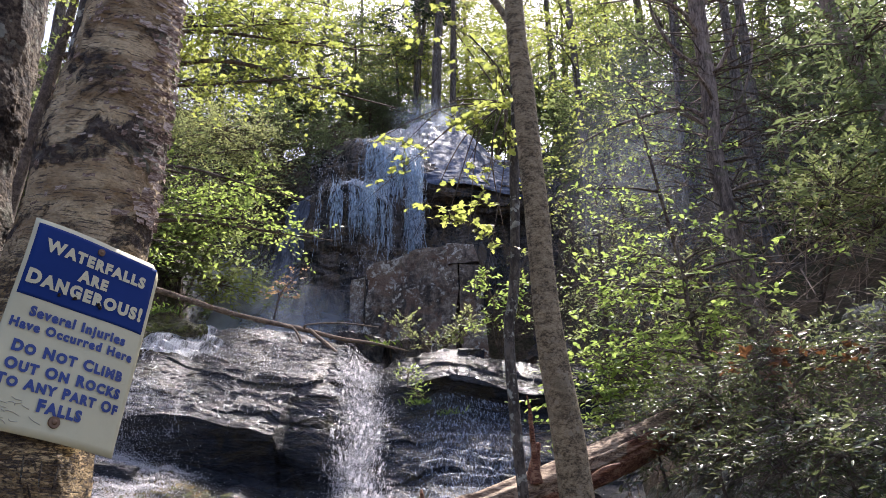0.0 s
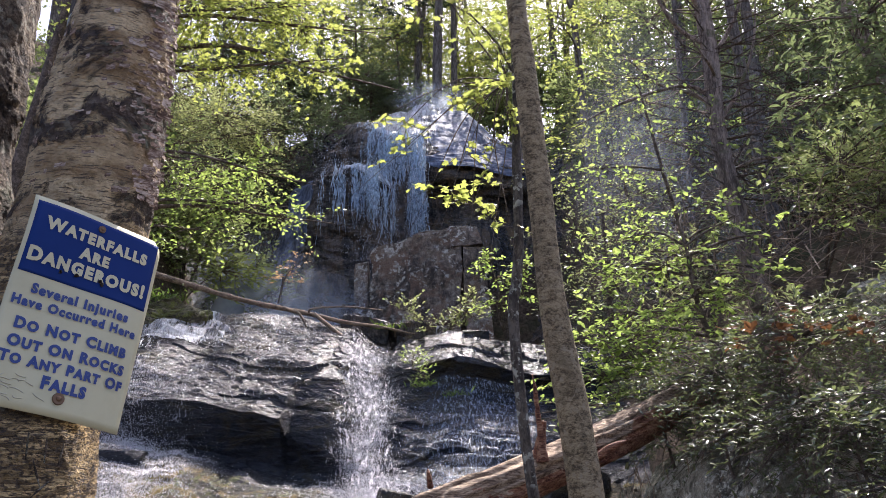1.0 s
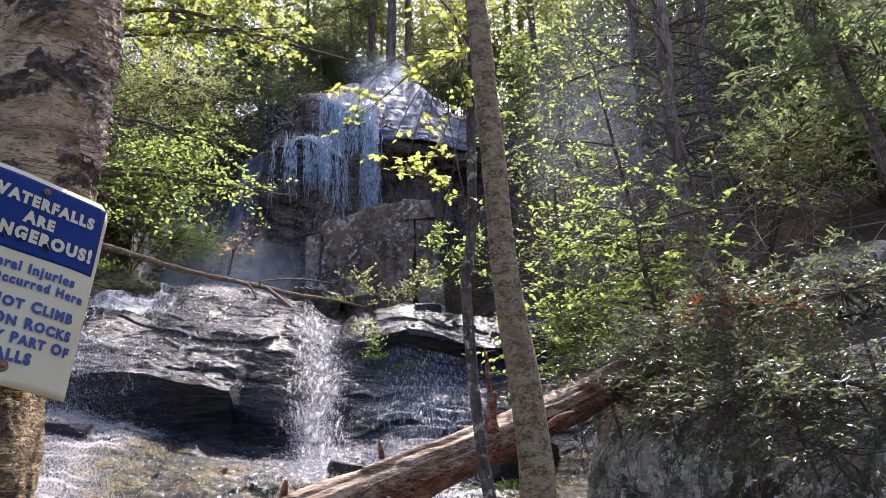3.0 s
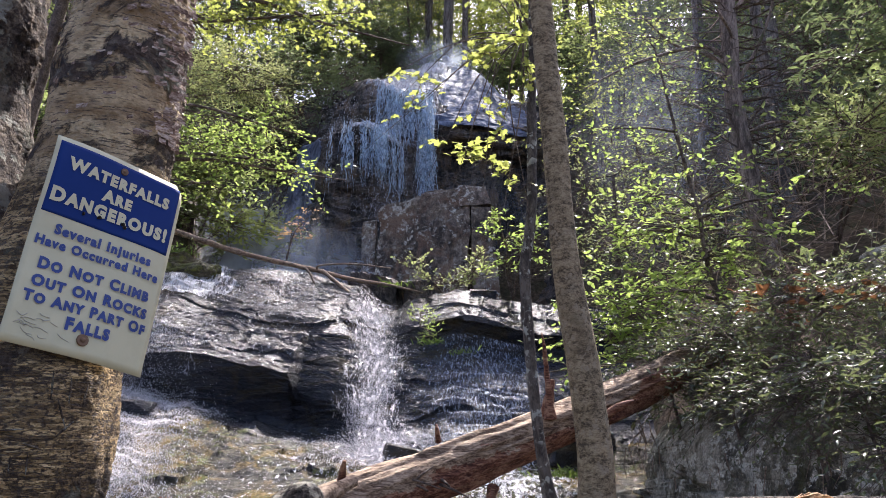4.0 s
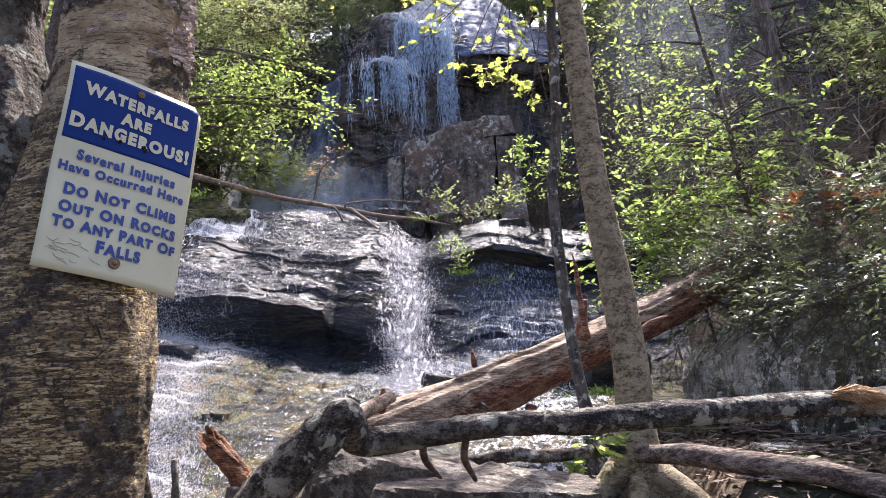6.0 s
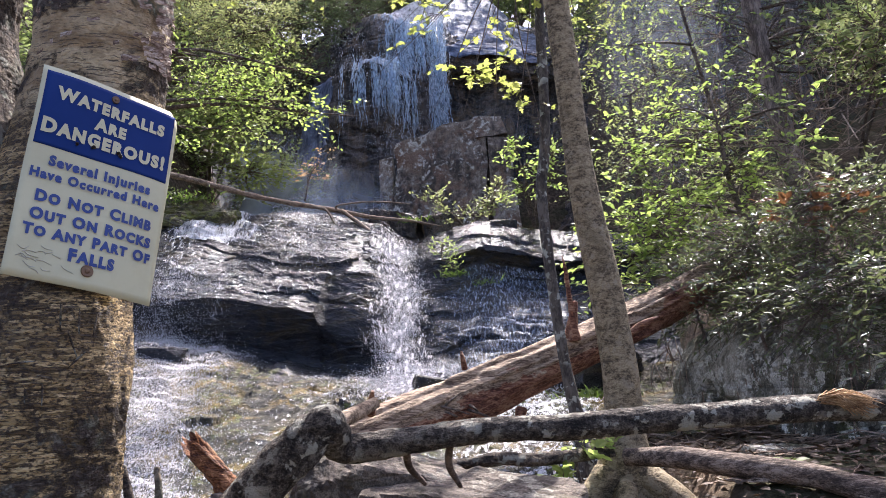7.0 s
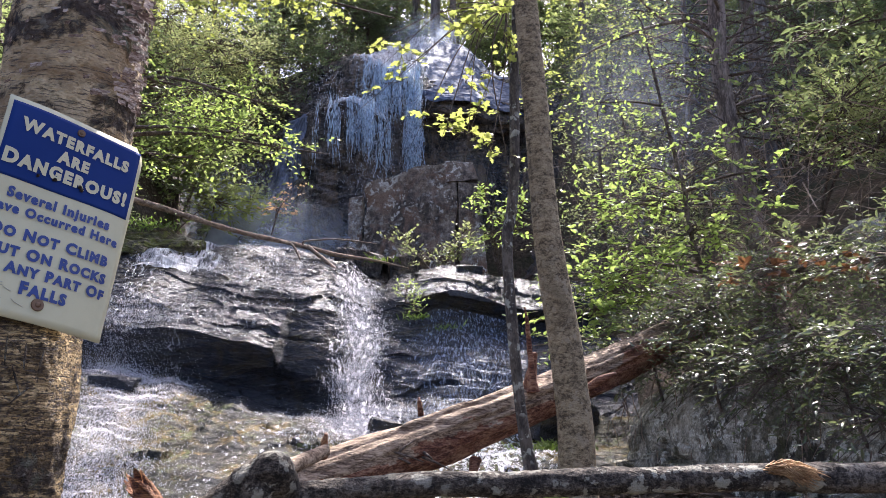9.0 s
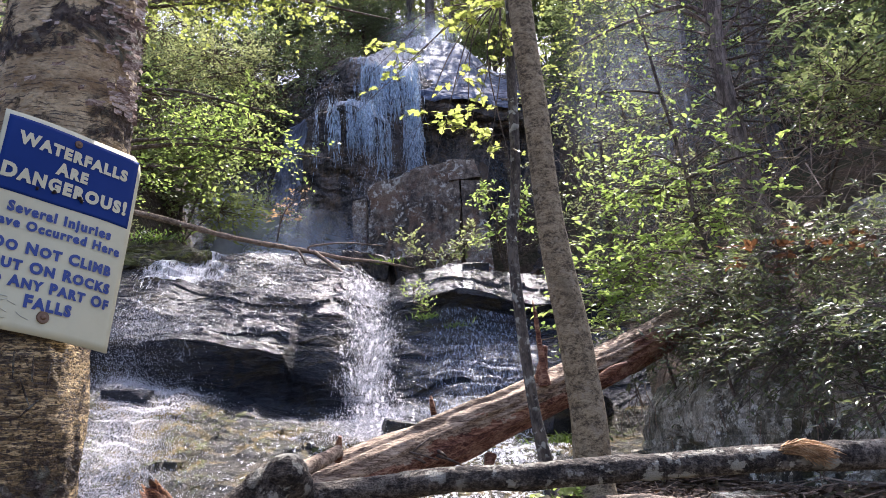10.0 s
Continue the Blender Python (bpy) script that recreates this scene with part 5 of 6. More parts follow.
for pts, r in [([(.64, 4.42, 1.04), (.54, 4.34, .96), (.47, 4.28, .90), (.40, 4.22, .80)], [.085, .065, .05, .03]), ([(.84, 4.42, 1.02), (.95, 4.30, .95), (1.02, 4.22, .89), (1.10, 4.1, .80)], [.085, .065, .05, .028]),
               ([(.72, 4.40, .98), (.70, 4.24, .92), (.62, 4.08, .88), (.55, 3.95, .80)], [.07, .055, .04, .02]), ([(1.02, 4.1, .88), (.98, 3.75, .94), (.82, 3.6, .965), (.62, 3.58, .955), (.5, 3.6, .90)], [.03, .034, .032, .028, .018])]:
    v, f = tube(pts, r, 30, 12, .12, 12, .6, 5)
    build("root", v, f, M_SMOOTH, slim_bole)
v, f = tube([(.53, 4.5, 4.6), (.30, 4.6, 5.0), (-.1, 4.8, 5.3)], [.03, .02, .012], 24, 10, .08, 9, .6, 8)
build("limb", v, f, M_SMOOTH, slim_bole)
thin = bare_trunk("thin_tree", [(.64, 5.3, .95), (.625, 5.3, 1.2), (.592, 5.3, 1.38), (.545, 5.3, 1.72), (.508, 5.3, 2.2), (.486, 5.3, 2.75), (.520, 5.3, 3.0), (.545, 5.3, 3.25), (.557, 5.3, 3.6), (.562, 5.3, 3.95), (.582, 5.3, 4.4), (.62, 5.35, 6.5)],
                  [.085, .060, .042, .036, .037, .036, .036, .035, .034, .032, .028, .018], M_THIN, "thin dark sapling with pale lichen spots", 160, 24, .05, 9, 8,
                  [("root", [(.62, 5.28, 1.15), (.70, 5.15, 1.05), (.76, 5.05, .95)], [.045, .035, .02]), ("limb", [(.60, 5.3, 4.5), (.45, 5.2, 4.75), (.25, 5.1, 4.95)], [.014, .010, .005])])
v, f = tube([(.70, 5.93, 1.82), (.69, 5.9, 2.0), (.672, 5.88, 2.2), (.665, 5.87, 2.33), (.648, 5.87, 2.43)], [.042, .021, .015, .014, .004], 50, 14, .25, 22, .6, 4)
snag = build("broken_sapling", v, f, M_REDLOG)
tagged(snag, "snapped thin dead sapling standing by the log", "dead tree")
big = bare_trunk("large_tree", [(4.25, 9.95, 2.7), (4.12, 10, 3.5), (4.04, 10, 3.85), (3.87, 10, 4.95), (3.745, 10, 6.1), (3.765, 10, 7.3), (3.735, 10, 8.6), (3.7, 10, 11), (3.7, 10, 15)], [.27, .155, .14, .125, .118, .112, .115, .09, .05], M_DARKBARK,
                 "tall dark furrowed tree with bare dead side branches", 240, 32, .06, 8, 5,
                 [("limb", [(3.74, 10, 6.60), (3.35, 9.9, 6.75), (2.95, 9.85, 6.86), (2.5, 9.8, 7.3)], [.034, .026, .018, .007]),
                  ("limb", [(3.75, 10, 7.50), (3.35, 9.9, 7.72), (3.05, 9.8, 8.2), (2.98, 9.8, 8.8)], [.036, .030, .022, .010]),
                  ("limb", [(3.74, 10, 6.72), (3.3, 9.9, 6.84), (2.4, 9.7, 6.50), (1.7, 9.6, 6.10)], [.034, .028, .018, .008]),
                  ("limb", [(3.76, 10, 7.95), (3.45, 9.8, 8.3), (3.0, 9.7, 8.45), (2.2, 9.6, 8.3)], [.034, .028, .018, .008]),
                  ("limb", [(3.77, 10, 7.25), (4.15, 9.9, 7.9), (4.35, 9.8, 8.6), (4.4, 9.8, 9.4)], [.034, .026, .020, .010]),
                  ("limb", [(3.75, 10, 6.30), (4.05, 9.9, 6.75), (4.3, 9.8, 7.4), (4.45, 9.8, 8.3)], [.032, .024, .016, .008]),
                  ("limb", [(3.80, 10, 5.60), (4.2, 9.9, 5.75), (4.7, 9.7, 5.65), (5.2, 9.6, 5.8)], [.026, .020, .014, .006]),
                  ("limb", [(3.76, 10, 8.4), (4.1, 9.8, 8.9), (4.7, 9.7, 9.1)], [.03, .022, .010]),
                  ("limb", [(3.78, 9.95, 7.0), (3.55, 9.5, 6.95), (3.2, 9.2, 7.25)], [.028, .02, .008])])

rt = np.random.default_rng(18)
k = 95
ta = np.stack([np.interp(rt.uniform(5.2, 9.4, k), [4.8, 6, 7.5, 9.3], [3.88, 3.75, 3.76, 3.74]), np.zeros(k), np.zeros(k)], -1)
ta[:, 2] = rt.uniform(5.2, 9.4, k)
ta[:, 0], ta[:, 1] = np.interp(ta[:, 2], [4.8, 6, 7.5, 9.3], [3.88, 3.75, 3.76, 3.74]), 10.0
tb = ta + np.stack([rt.choice([-1, 1], k) * rt.uniform(.4, 1.7, k), rt.normal(size=k) * .4 - .3, rt.normal(size=k) * .35 + .1], -1)
v1, f1 = rods(ta, tb, .014, .004, rt.normal(size=(k, 3)) * .12)
tc = np.repeat(ta + (tb - ta) * .6, 3, 0)
td = tc + rt.normal(size=(3 * k, 3)) * [.4, .25, .3]
v2, f2 = rods(tc, td, .006, .002, rt.normal(size=(3 * k, 3)) * .05)
tagged(build("bare_twigwork", np.vstack([v1, v2]), np.vstack([f1, f2 + len(v1)]), M_TWIG, big), "bare dead side twigs", kind="stuff")
bare_trunk("leaning_tree", [(6.3, 8.6, 3.4), (5.75, 8.6, 4.8), (5.30, 8.6, 6.08), (5.07, 8.6, 6.85), (4.85, 8.6, 7.65), (4.5, 8.6, 9.0), (4.0, 8.6, 11.5)], [.13, .11, .094, .088, .085, .07, .04], M_DARKBARK, "dark leaning tree on the steep bank", 90, 20, .06, 8, 15,
           [("limb", [(5.2, 8.6, 6.4), (5.45, 8.5, 7.0), (5.5, 8.4, 7.8)], [.04, .03, .015]), ("limb", [(4.95, 8.6, 7.3), (4.6, 8.5, 7.6), (4.3, 8.4, 8.3)], [.035, .025, .012])])
bare_trunk("dead_tree", [(5.4, 12, 4.3), (5.25, 12, 5.0), (5.17, 12, 5.7), (5.08, 12, 6.8), (5.01, 12, 7.85), (4.95, 12, 9.5), (4.9, 12, 12)], [.16, .12, .107, .102, .095, .08, .04], M_FARBARK, "grey half-dead tree with broken side branches", 110, 22, .09, 9, 25,
           [("limb", [(5.1, 12, 6.3), (5.4, 11.9, 6.6), (5.6, 11.9, 6.5)], [.04, .025, .008]), ("limb", [(5.03, 12, 7.4), (4.7, 11.9, 7.6), (4.4, 11.8, 7.5)], [.03, .02, .006]), ("limb", [(5.12, 12, 5.9), (5.5, 11.8, 6.2), (5.55, 11.8, 7.4)], [.05, .045, .03])])
bare_trunk("young_tree", [(4.25, 13, 4.6), (4.22, 13, 5.9), (4.27, 13, 7.2), (4.3, 13, 8.4), (4.35, 13, 11), (4.3, 13, 14)], [.075, .058, .052, .05, .04, .02], M_FARBARK, "thin pale-barked young tree on the slope", 80, 16, .06, 9, 27)
rock("rock", (-4.95, 12.0, 4.27), (2.9, 1.1, .62), (-4, 5, 14), M_MOSSY, "mossy green rock bank above the ledge", 63, 60, .35, None, .55)
rock("rock", (4.15, 7.0, 3.15), (.9, .7, .45), (12, -18, 20), M_GREY, "pale rock half buried in the steep bank", 61)

# ---- fallen wood ----
log = empty("fallen_log", (.5, 6.05, 1.55), "large reddish fallen log, stripped of bark, leaning on the rock wall", "log")


def log_relief(a, arc, c):
    q = np.stack([np.cos(a) * 5, np.sin(a) * 5, arc * .7], -1).reshape(-1, 3)
    return (.022 * fbm(q, 4, 6) - .030 * np.abs(fbm(q * [1.6, 1.6, .8], 4, 9)) + .016 * np.abs(fbm(q * [3.4, 3.4, 2.2], 3, 15)) + .02 * sstep(.15, .4, fbm(q * [.5, .5, 2.5] + 7, 2, 19))).reshape(a.shape)


v, f = tube([(-1.0, 5.5, 1.16), (-.5, 5.72, 1.32), (-.02, 5.9, 1.48), (.5, 6.05, 1.68), (1.0, 6.2, 1.88), (1.5, 6.4, 2.10), (2.0, 6.6, 2.34), (2.4, 6.8, 2.5)], [.165, .18, .176, .165, .150, .136, .125, .11], 260, 70, relief=log_relief)
v = np.asarray(v)
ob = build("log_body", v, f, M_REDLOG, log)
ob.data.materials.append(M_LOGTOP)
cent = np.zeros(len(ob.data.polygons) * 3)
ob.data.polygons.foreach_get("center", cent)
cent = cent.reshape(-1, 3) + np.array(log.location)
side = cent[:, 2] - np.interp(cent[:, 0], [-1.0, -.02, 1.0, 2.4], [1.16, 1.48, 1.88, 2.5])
# upper side takes the paler wood: weathering plus painted sunlight
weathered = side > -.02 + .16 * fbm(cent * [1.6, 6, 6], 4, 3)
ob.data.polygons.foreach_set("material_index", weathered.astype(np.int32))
for pts, r in [([(.66, 6.0, 1.8), (.70, 5.95, 1.98), (.72, 5.93, 2.1)], [.05, .035, .02]),
               ([(.92, 5.98, 1.76), (1.06, 5.9, 1.82), (1.17, 5.85, 1.90), (1.28, 5.83, 1.94)], [.05, .035, .028, .016]),
               ([(-.1, 5.75, 1.66), (-.11, 5.7, 1.74), (-.115, 5.7, 1.78)], [.02, .014, .006]),
               ([(.28, 5.86, 1.36), (.26, 5.82, 1.28), (.25, 5.8, 1.2)], [.04, .03, .008]),
               ([(-.72, 5.4, 1.4), (-.7, 5.3, 1.48), (-.68, 5.24, 1.54)], [.03, .022, .012])]:
    v, f = tube(pts, r, 16, 10, .15, 14, .6, 3)
    build("branch_stub", v, f, M_REDLOG, ob)

branch = empty("fallen_branch", (.1, 2.4, 1.3), "grey lichen-spotted fallen trunk lying across the trail edge", "log")
v, f = tube([(-0.758, 2.28, 1.0950000000000002), (-0.614, 2.3, 1.289), (-0.55, 2.3, 1.347), (-0.485, 2.3, 1.404), (-0.436, 2.3, 1.449), (-0.401, 2.3, 1.469), (-0.38, 2.4, 1.397), (-0.232, 2.4, 1.404), (-0.084, 2.4, 1.416), (0.065, 2.4, 1.426), (0.213, 2.4, 1.421), (0.361, 2.4, 1.425), (0.509, 2.4, 1.429), (0.657, 2.4, 1.432), (0.805, 2.4, 1.436), (0.954, 2.4, 1.438), (1.102, 2.4, 1.436), (1.25, 2.4, 1.435), (1.9, 2.42, 1.446), (2.6, 2.5, 1.47)],
            [0.066, 0.066, 0.066, 0.064, 0.06, 0.052, 0.042, 0.038, 0.038, 0.0365, 0.0365, 0.0365, 0.0365, 0.0365, 0.0365, 0.0365, 0.041, 0.042, 0.038, 0.034], 420, 44, .07, 13, .5, 17,
            relief=lambda a, arc, c: .018 * sstep(.85, .42, arc) * np.maximum(-.2, fbm(np.stack([np.cos(a) * 1.6, np.sin(a) * 1.6, arc * 14], -1).reshape(-1, 3), 4, 6).reshape(a.shape)) + .004 * fbm(np.stack([np.cos(a) * 3, np.sin(a) * 3, arc * 40], -1).reshape(-1, 3), 3, 8).reshape(a.shape))
stem = build("trunk", v, f, M_LICHENLOG, branch)
# frayed end of torn bark, its fibres combed to one side
rf = np.random.default_rng(33)
n = 260
fa = np.stack([rf.normal(0.976, .012, n), rf.uniform(2.355, 2.40, n), rf.uniform(1.452, 1.472, n)], -1)
fb = fa + np.stack([rf.uniform(.04, .12, n), rf.normal(size=n) * .012 - .012, -rf.uniform(.0, .045, n)], -1)
v, f = rods(fa, fb, .0028, .0010, np.stack([np.zeros(n), np.full(n, -.008), rf.uniform(.008, .022, n)], -1))
tagged(build("frayed_bark", v, f, M_STRAW, stem), "frayed tan bark fibres", kind="stuff")
v, f = tube([(-0.41, 2.35, 1.461), (-0.367, 2.42, 1.479), (-0.33, 2.48, 1.498), (-0.296, 2.52, 1.516)], [.026, .024, .022, .019], 40, 18, .16, 18, .5, 6)
build("broken_fork", v, f, M_LOGTOP, stem)

low_log = empty("low_log", (1.25, 4.0, 1.0), "grey weathered log lying behind the slim tree", "log")
v, f = tube([(.72, 4.28, 1.15), (.95, 4.12, 1.15), (1.25, 4.0, 1.10), (1.5, 3.9, 1.06), (1.75, 3.8, .99), (2.3, 3.6, .93)], [.04, .052, .057, .058, .055, .045], 140, 28, .10, 9, .35, 21)
build("log_body", v, f, M_DEAD, low_log)
dead = empty("dead_branch", (.1, 4.1, 1.18), "dark dead branch lying behind the rocks", "branch")
v, f = tube([(-.25, 4.1, 1.165), (-.1, 4.1, 1.175), (.06, 4.1, 1.185), (.24, 4.12, 1.175), (.45, 4.18, 1.18), (.66, 4.3, 1.17)], [.026, .032, .034, .036, .032, .026], 130, 24, .34, 16, .4, 22)
build("stem", v, f, M_CRUST, dead)
v, f = tube([(-.10, 3.9, 1.06), (.06, 3.92, 1.075), (.24, 3.96, 1.085), (.44, 4.0, 1.07)], [.016, .024, .026, .018], 80, 18, .34, 18, .4, 23)
build("stem", v, f, M_CRUST, dead)
for a, b in [((-0.2, 2.42, 1.387), (-0.165, 2.6, 1.262)), ((-0.072, 2.42, 1.397), (-0.057, 2.6, 1.249))]:
    v, f = tube([a, ((a[0] + b[0]) / 2 - .02, (a[1] + b[1]) / 2, (a[2] + b[2]) / 2), b], [.009, .011, .007], 14, 8, .15, 20, .4, 2)
    build("hanging_twig", v, f, M_TWIG, branch)

stump = empty("broken_stump", (-1.0, 3.15, 1.1), "splintered orange-brown broken stump beside the stream", "stump")
v, f = tube([(-.88, 3.1, 1.12), (-.95, 3.15, 1.22), (-1.02, 3.18, 1.29), (-1.09, 3.2, 1.36)], [.036, .042, .046, .040], 60, 40, .3, 26, .3, 4)
v = np.asarray(v)
jag = sstep(.10, .27, np.linalg.norm(v - np.array([-.9, 3.1, 1.12]), axis=1))
v = v + jag[:, None] * np.array([-.62, .2, .62]) * (.22 * fbm(v * [34, 34, 34], 2, 13))[:, None]
build("stub", v, f, M_RAW, stump)
v, f = tube([(-1.0, 3.05, .85), (-.99, 3.08, 1.0), (-.97, 3.12, 1.2)], [.045, .04, .03], 30, 14, .2, 14, .4, 5)
build("stub", v, f, M_TWIG, stump)
v, f = tube([(-.7, 2.95, 1.08), (-.85, 3.0, 1.12), (-.95, 3.1, 1.13), (-1.12, 3.2, 1.05)], [.05, .05, .045, .03], 40, 16, .25, 12, .3, 7)
build("stub", v, f, M_DEAD, stump)
for pts in ([(-1.08, 2.9, .85), (-1.13, 2.95, 1.1), (-1.165, 3.0, 1.32)], [(-1.12, 2.85, .85), (-1.2, 2.88, 1.15), (-1.245, 2.9, 1.34)]):
    v, f = tube(pts, [.030, .026, .010], 60, 18, .42, 24, .5, 9)
    st = build("stake", v, f, M_CRUST)
    tagged(st, "dark broken stick standing by the birch", "stick")

# a long dry stick across the upper ledge
stick = empty("dry_stick", (-2.5, 12.7, 4.4), "long dry branch lying across the upper ledge", "branch")
v, f = tube([(-4.9, 11.9, 5.05), (-4.39, 12.0, 4.92), (-3.4, 12.3, 4.64), (-2.8, 12.55, 4.53), (-2.16, 12.8, 4.43), (-1.6, 12.9, 4.30), (-1.08, 13.0, 4.24), (-.5, 13.1, 4.12)], [.05, .045, .042, .038, .038, .03, .024, .012], 160, 14, .20, 10, .5, 31)
stick_stem = build("stem", v, f, M_STICK, stick)
for pts, r in [([(-2.5, 12.65, 4.48), (-2.3, 12.5, 4.38), (-2.17, 12.45, 4.15)], [.022, .022, .012]), ([(-2.2, 12.78, 4.44), (-2.12, 12.7, 4.5), (-1.6, 12.7, 4.52), (-1.0, 12.8, 4.47)], [.018, .016, .014, .008]),
               ([(-2.1, 12.75, 4.42), (-1.85, 12.6, 4.20), (-1.6, 12.5, 3.98), (-1.4, 12.45, 3.85)], [.03, .035, .04, .03])]:
    v, f = tube(pts, r, 30, 8, .12, 14, .5, 3)
    build("side_twig", v, f, M_STICK, stick_stem)

# ---- leaves ----
def leafy(name, label, base, trunk, radii, blobs, length, per, size, shape, leaf, bark, seed, category="tree", droop=.22, spread=.5, reach=True, rise=0.0, group="", stout=1.0):
    """A tree or bush: stem, limbs that reach its clumps, twigs and leaves."""
    rng = np.random.default_rng(seed)
    t = empty(name, base, label, category, group)
    if trunk:
        v, f = tube(trunk, radii, 60, 14, .07, 7, .5, seed)
        holder = build("trunk", v, f, bark, t)
        tp = spline(trunk, 40)
    else:
        tp, holder = np.array([base]), t
    pos, head, nor, a, b = sprays(rng, blobs, length, per, spread, droop, rise)
    if reach:
        for c, rad, n in blobs:
            c = np.array(c)
            i = np.argmin(np.linalg.norm((tp - c) * [1, 1, 1.3], axis=1) + np.maximum(0, tp[:, 2] - c[2]) * 1.5)
            s = tp[i]
            d = np.linalg.norm(c - s)
            m = (s + c) / 2 + np.array([0, 0, .10 * d]) + rng.normal(size=3) * .05 * d
            rr = min(.05, .008 + .010 * d) * stout
            v, f = tube([s, m, c, c + (c - m) * .6], [rr, rr * .7, rr * .4, rr * .15], 20, 6, .1, 8, .5, seed)
            build("limb", v, f, bark, holder)
    # twigs hang on sub-branches from each clump's heart
    k = 0
    hearts, ends = [], []
    for c, rad, n in blobs:
        pick = rng.random(n) < .30
        ends.append(a[k:k + n][pick])
        hearts.append(np.repeat(np.array(c)[None], pick.sum(), 0) + (a[k:k + n][pick] - np.array(c)) * .15)
        k += n
    ends, hearts = np.vstack(ends), np.vstack(hearts)
    v1, f1 = rods(a, b, .0035 if size < .09 else .006, .0012, None)
    v2, f2 = rods(hearts, ends, (.009 if size < .09 else .014) * stout, .004 * stout, rng.normal(size=ends.shape) * .04)
    tagged(build("twigwork", np.vstack([v1, v2]), np.vstack([f1, f2 + len(v1)]), bark, t), kind="stuff")
    sz = size * rng.uniform(.6, 1.25, len(pos))
    tagged(leaves("crown", pos, head, nor, sz, shape, leaf, t), kind="stuff")
    return t


# left bank
leafy("maple_tree", "young maple in bright yellow-green spring leaf over the stream", (-5.6, 9.6, gz(-5.6, 9.6)), [(-5.6, 9.6, gz(-5.6, 9.6) - .1), (-5.5, 9.6, 5.2), (-5.2, 9.6, 7.2), (-4.9, 9.6, 9.5)], [.13, .11, .08, .03],
      [((-4.1, 9.7, 8.2), (.9, .8, .7), 100), ((-3.3, 9.6, 8.15), (.8, .8, .65), 120), ((-2.5, 9.5, 7.95), (.8, .7, .4), 100), ((-3.4, 9.5, 7.1), (.8, .7, .35), 60), ((-1.8, 9.5, 7.65), (.5, .5, .22), 40), ((-2.2, 9.5, 7.1), (.5, .4, .16), 26), ((-1.5, 9.5, 6.95), (.45, .3, .10), 22), ((-2.2, 9.9, 8.7), (1.0, .6, .4), 70)],
      .50, 10, .066, MAPLE, L_SPRING, M_TWIG, 101)
leafy("beech_tree", "low green branches hanging over the lower ledge", (-4.9, 8.6, gz(-4.9, 8.6)), [(-4.9, 8.6, gz(-4.9, 8.6) - .1), (-4.7, 8.7, 3.6), (-4.3, 8.8, 4.8), (-4.0, 8.9, 6.2)], [.08, .07, .05, .02],
      [((-3.5, 9.0, 5.6), (.6, .5, .3), 50), ((-2.9, 9.0, 5.5), (.5, .5, .14), 34), ((-2.8, 9.0, 5.15), (.5, .4, .12), 34), ((-2.35, 9.0, 4.95), (.42, .4, .14), 36), ((-2.15, 9.0, 5.35), (.22, .3, .3), 28), ((-1.9, 9.0, 4.78), (.4, .3, .08), 20), ((-2.9, 9.0, 4.65), (.6, .4, .12), 24), ((-3.7, 8.8, 4.6), (.5, .4, .3), 34)],
      .34, 8, .062, OVAL, L_BRIGHT, M_TWIG, 102)
leafy("hornbeam", "small-leaved pale green tree on the far bank", (-6.6, 15.2, gz(-6.6, 15.2)), [(-6.6, 15.2, gz(-6.6, 15.2) - .1), (-6.3, 15.2, 8.0), (-5.8, 15.1, 9.8), (-5.5, 15.0, 11.5)], [.12, .09, .06, .02],
      [((-5.4, 14.8, 9.6), (1.0, .8, .8), 229), ((-4.35, 14.8, 8.9), (.85, .6, .65), 256), ((-3.6, 14.8, 8.6), (.5, .4, .5), 121), ((-4.8, 14.6, 7.5), (1.0, .6, .6), 110), ((-5.3, 14.4, 6.3), (.9, .5, .5), 40), ((-3.7, 14.8, 7.8), (.5, .4, .4), 67)],
      .5, 11, .062, DIAMOND, L_SMALL, M_TWIG, 103)

for x, y, z, n in [(-5.6, 12.4, 5.2, 60), (-6.2, 11.6, 5.6, 80), (-5.8, 10.6, 4.9, 70)]:
    leafy("bank_bush", "low bush on the mossy stream bank", (x, y, gz(x, y)), None, None, [((x, y, z), (.7, .5, .45), n), ((x + .3, y - .2, z - .4), (.5, .4, .3), n // 2)], .38, 9, .05, DIAMOND, L_SMALL, M_TWIG, int(700 + 10 * y), "shrub", .15, .5, True, .1, "bank bushes")

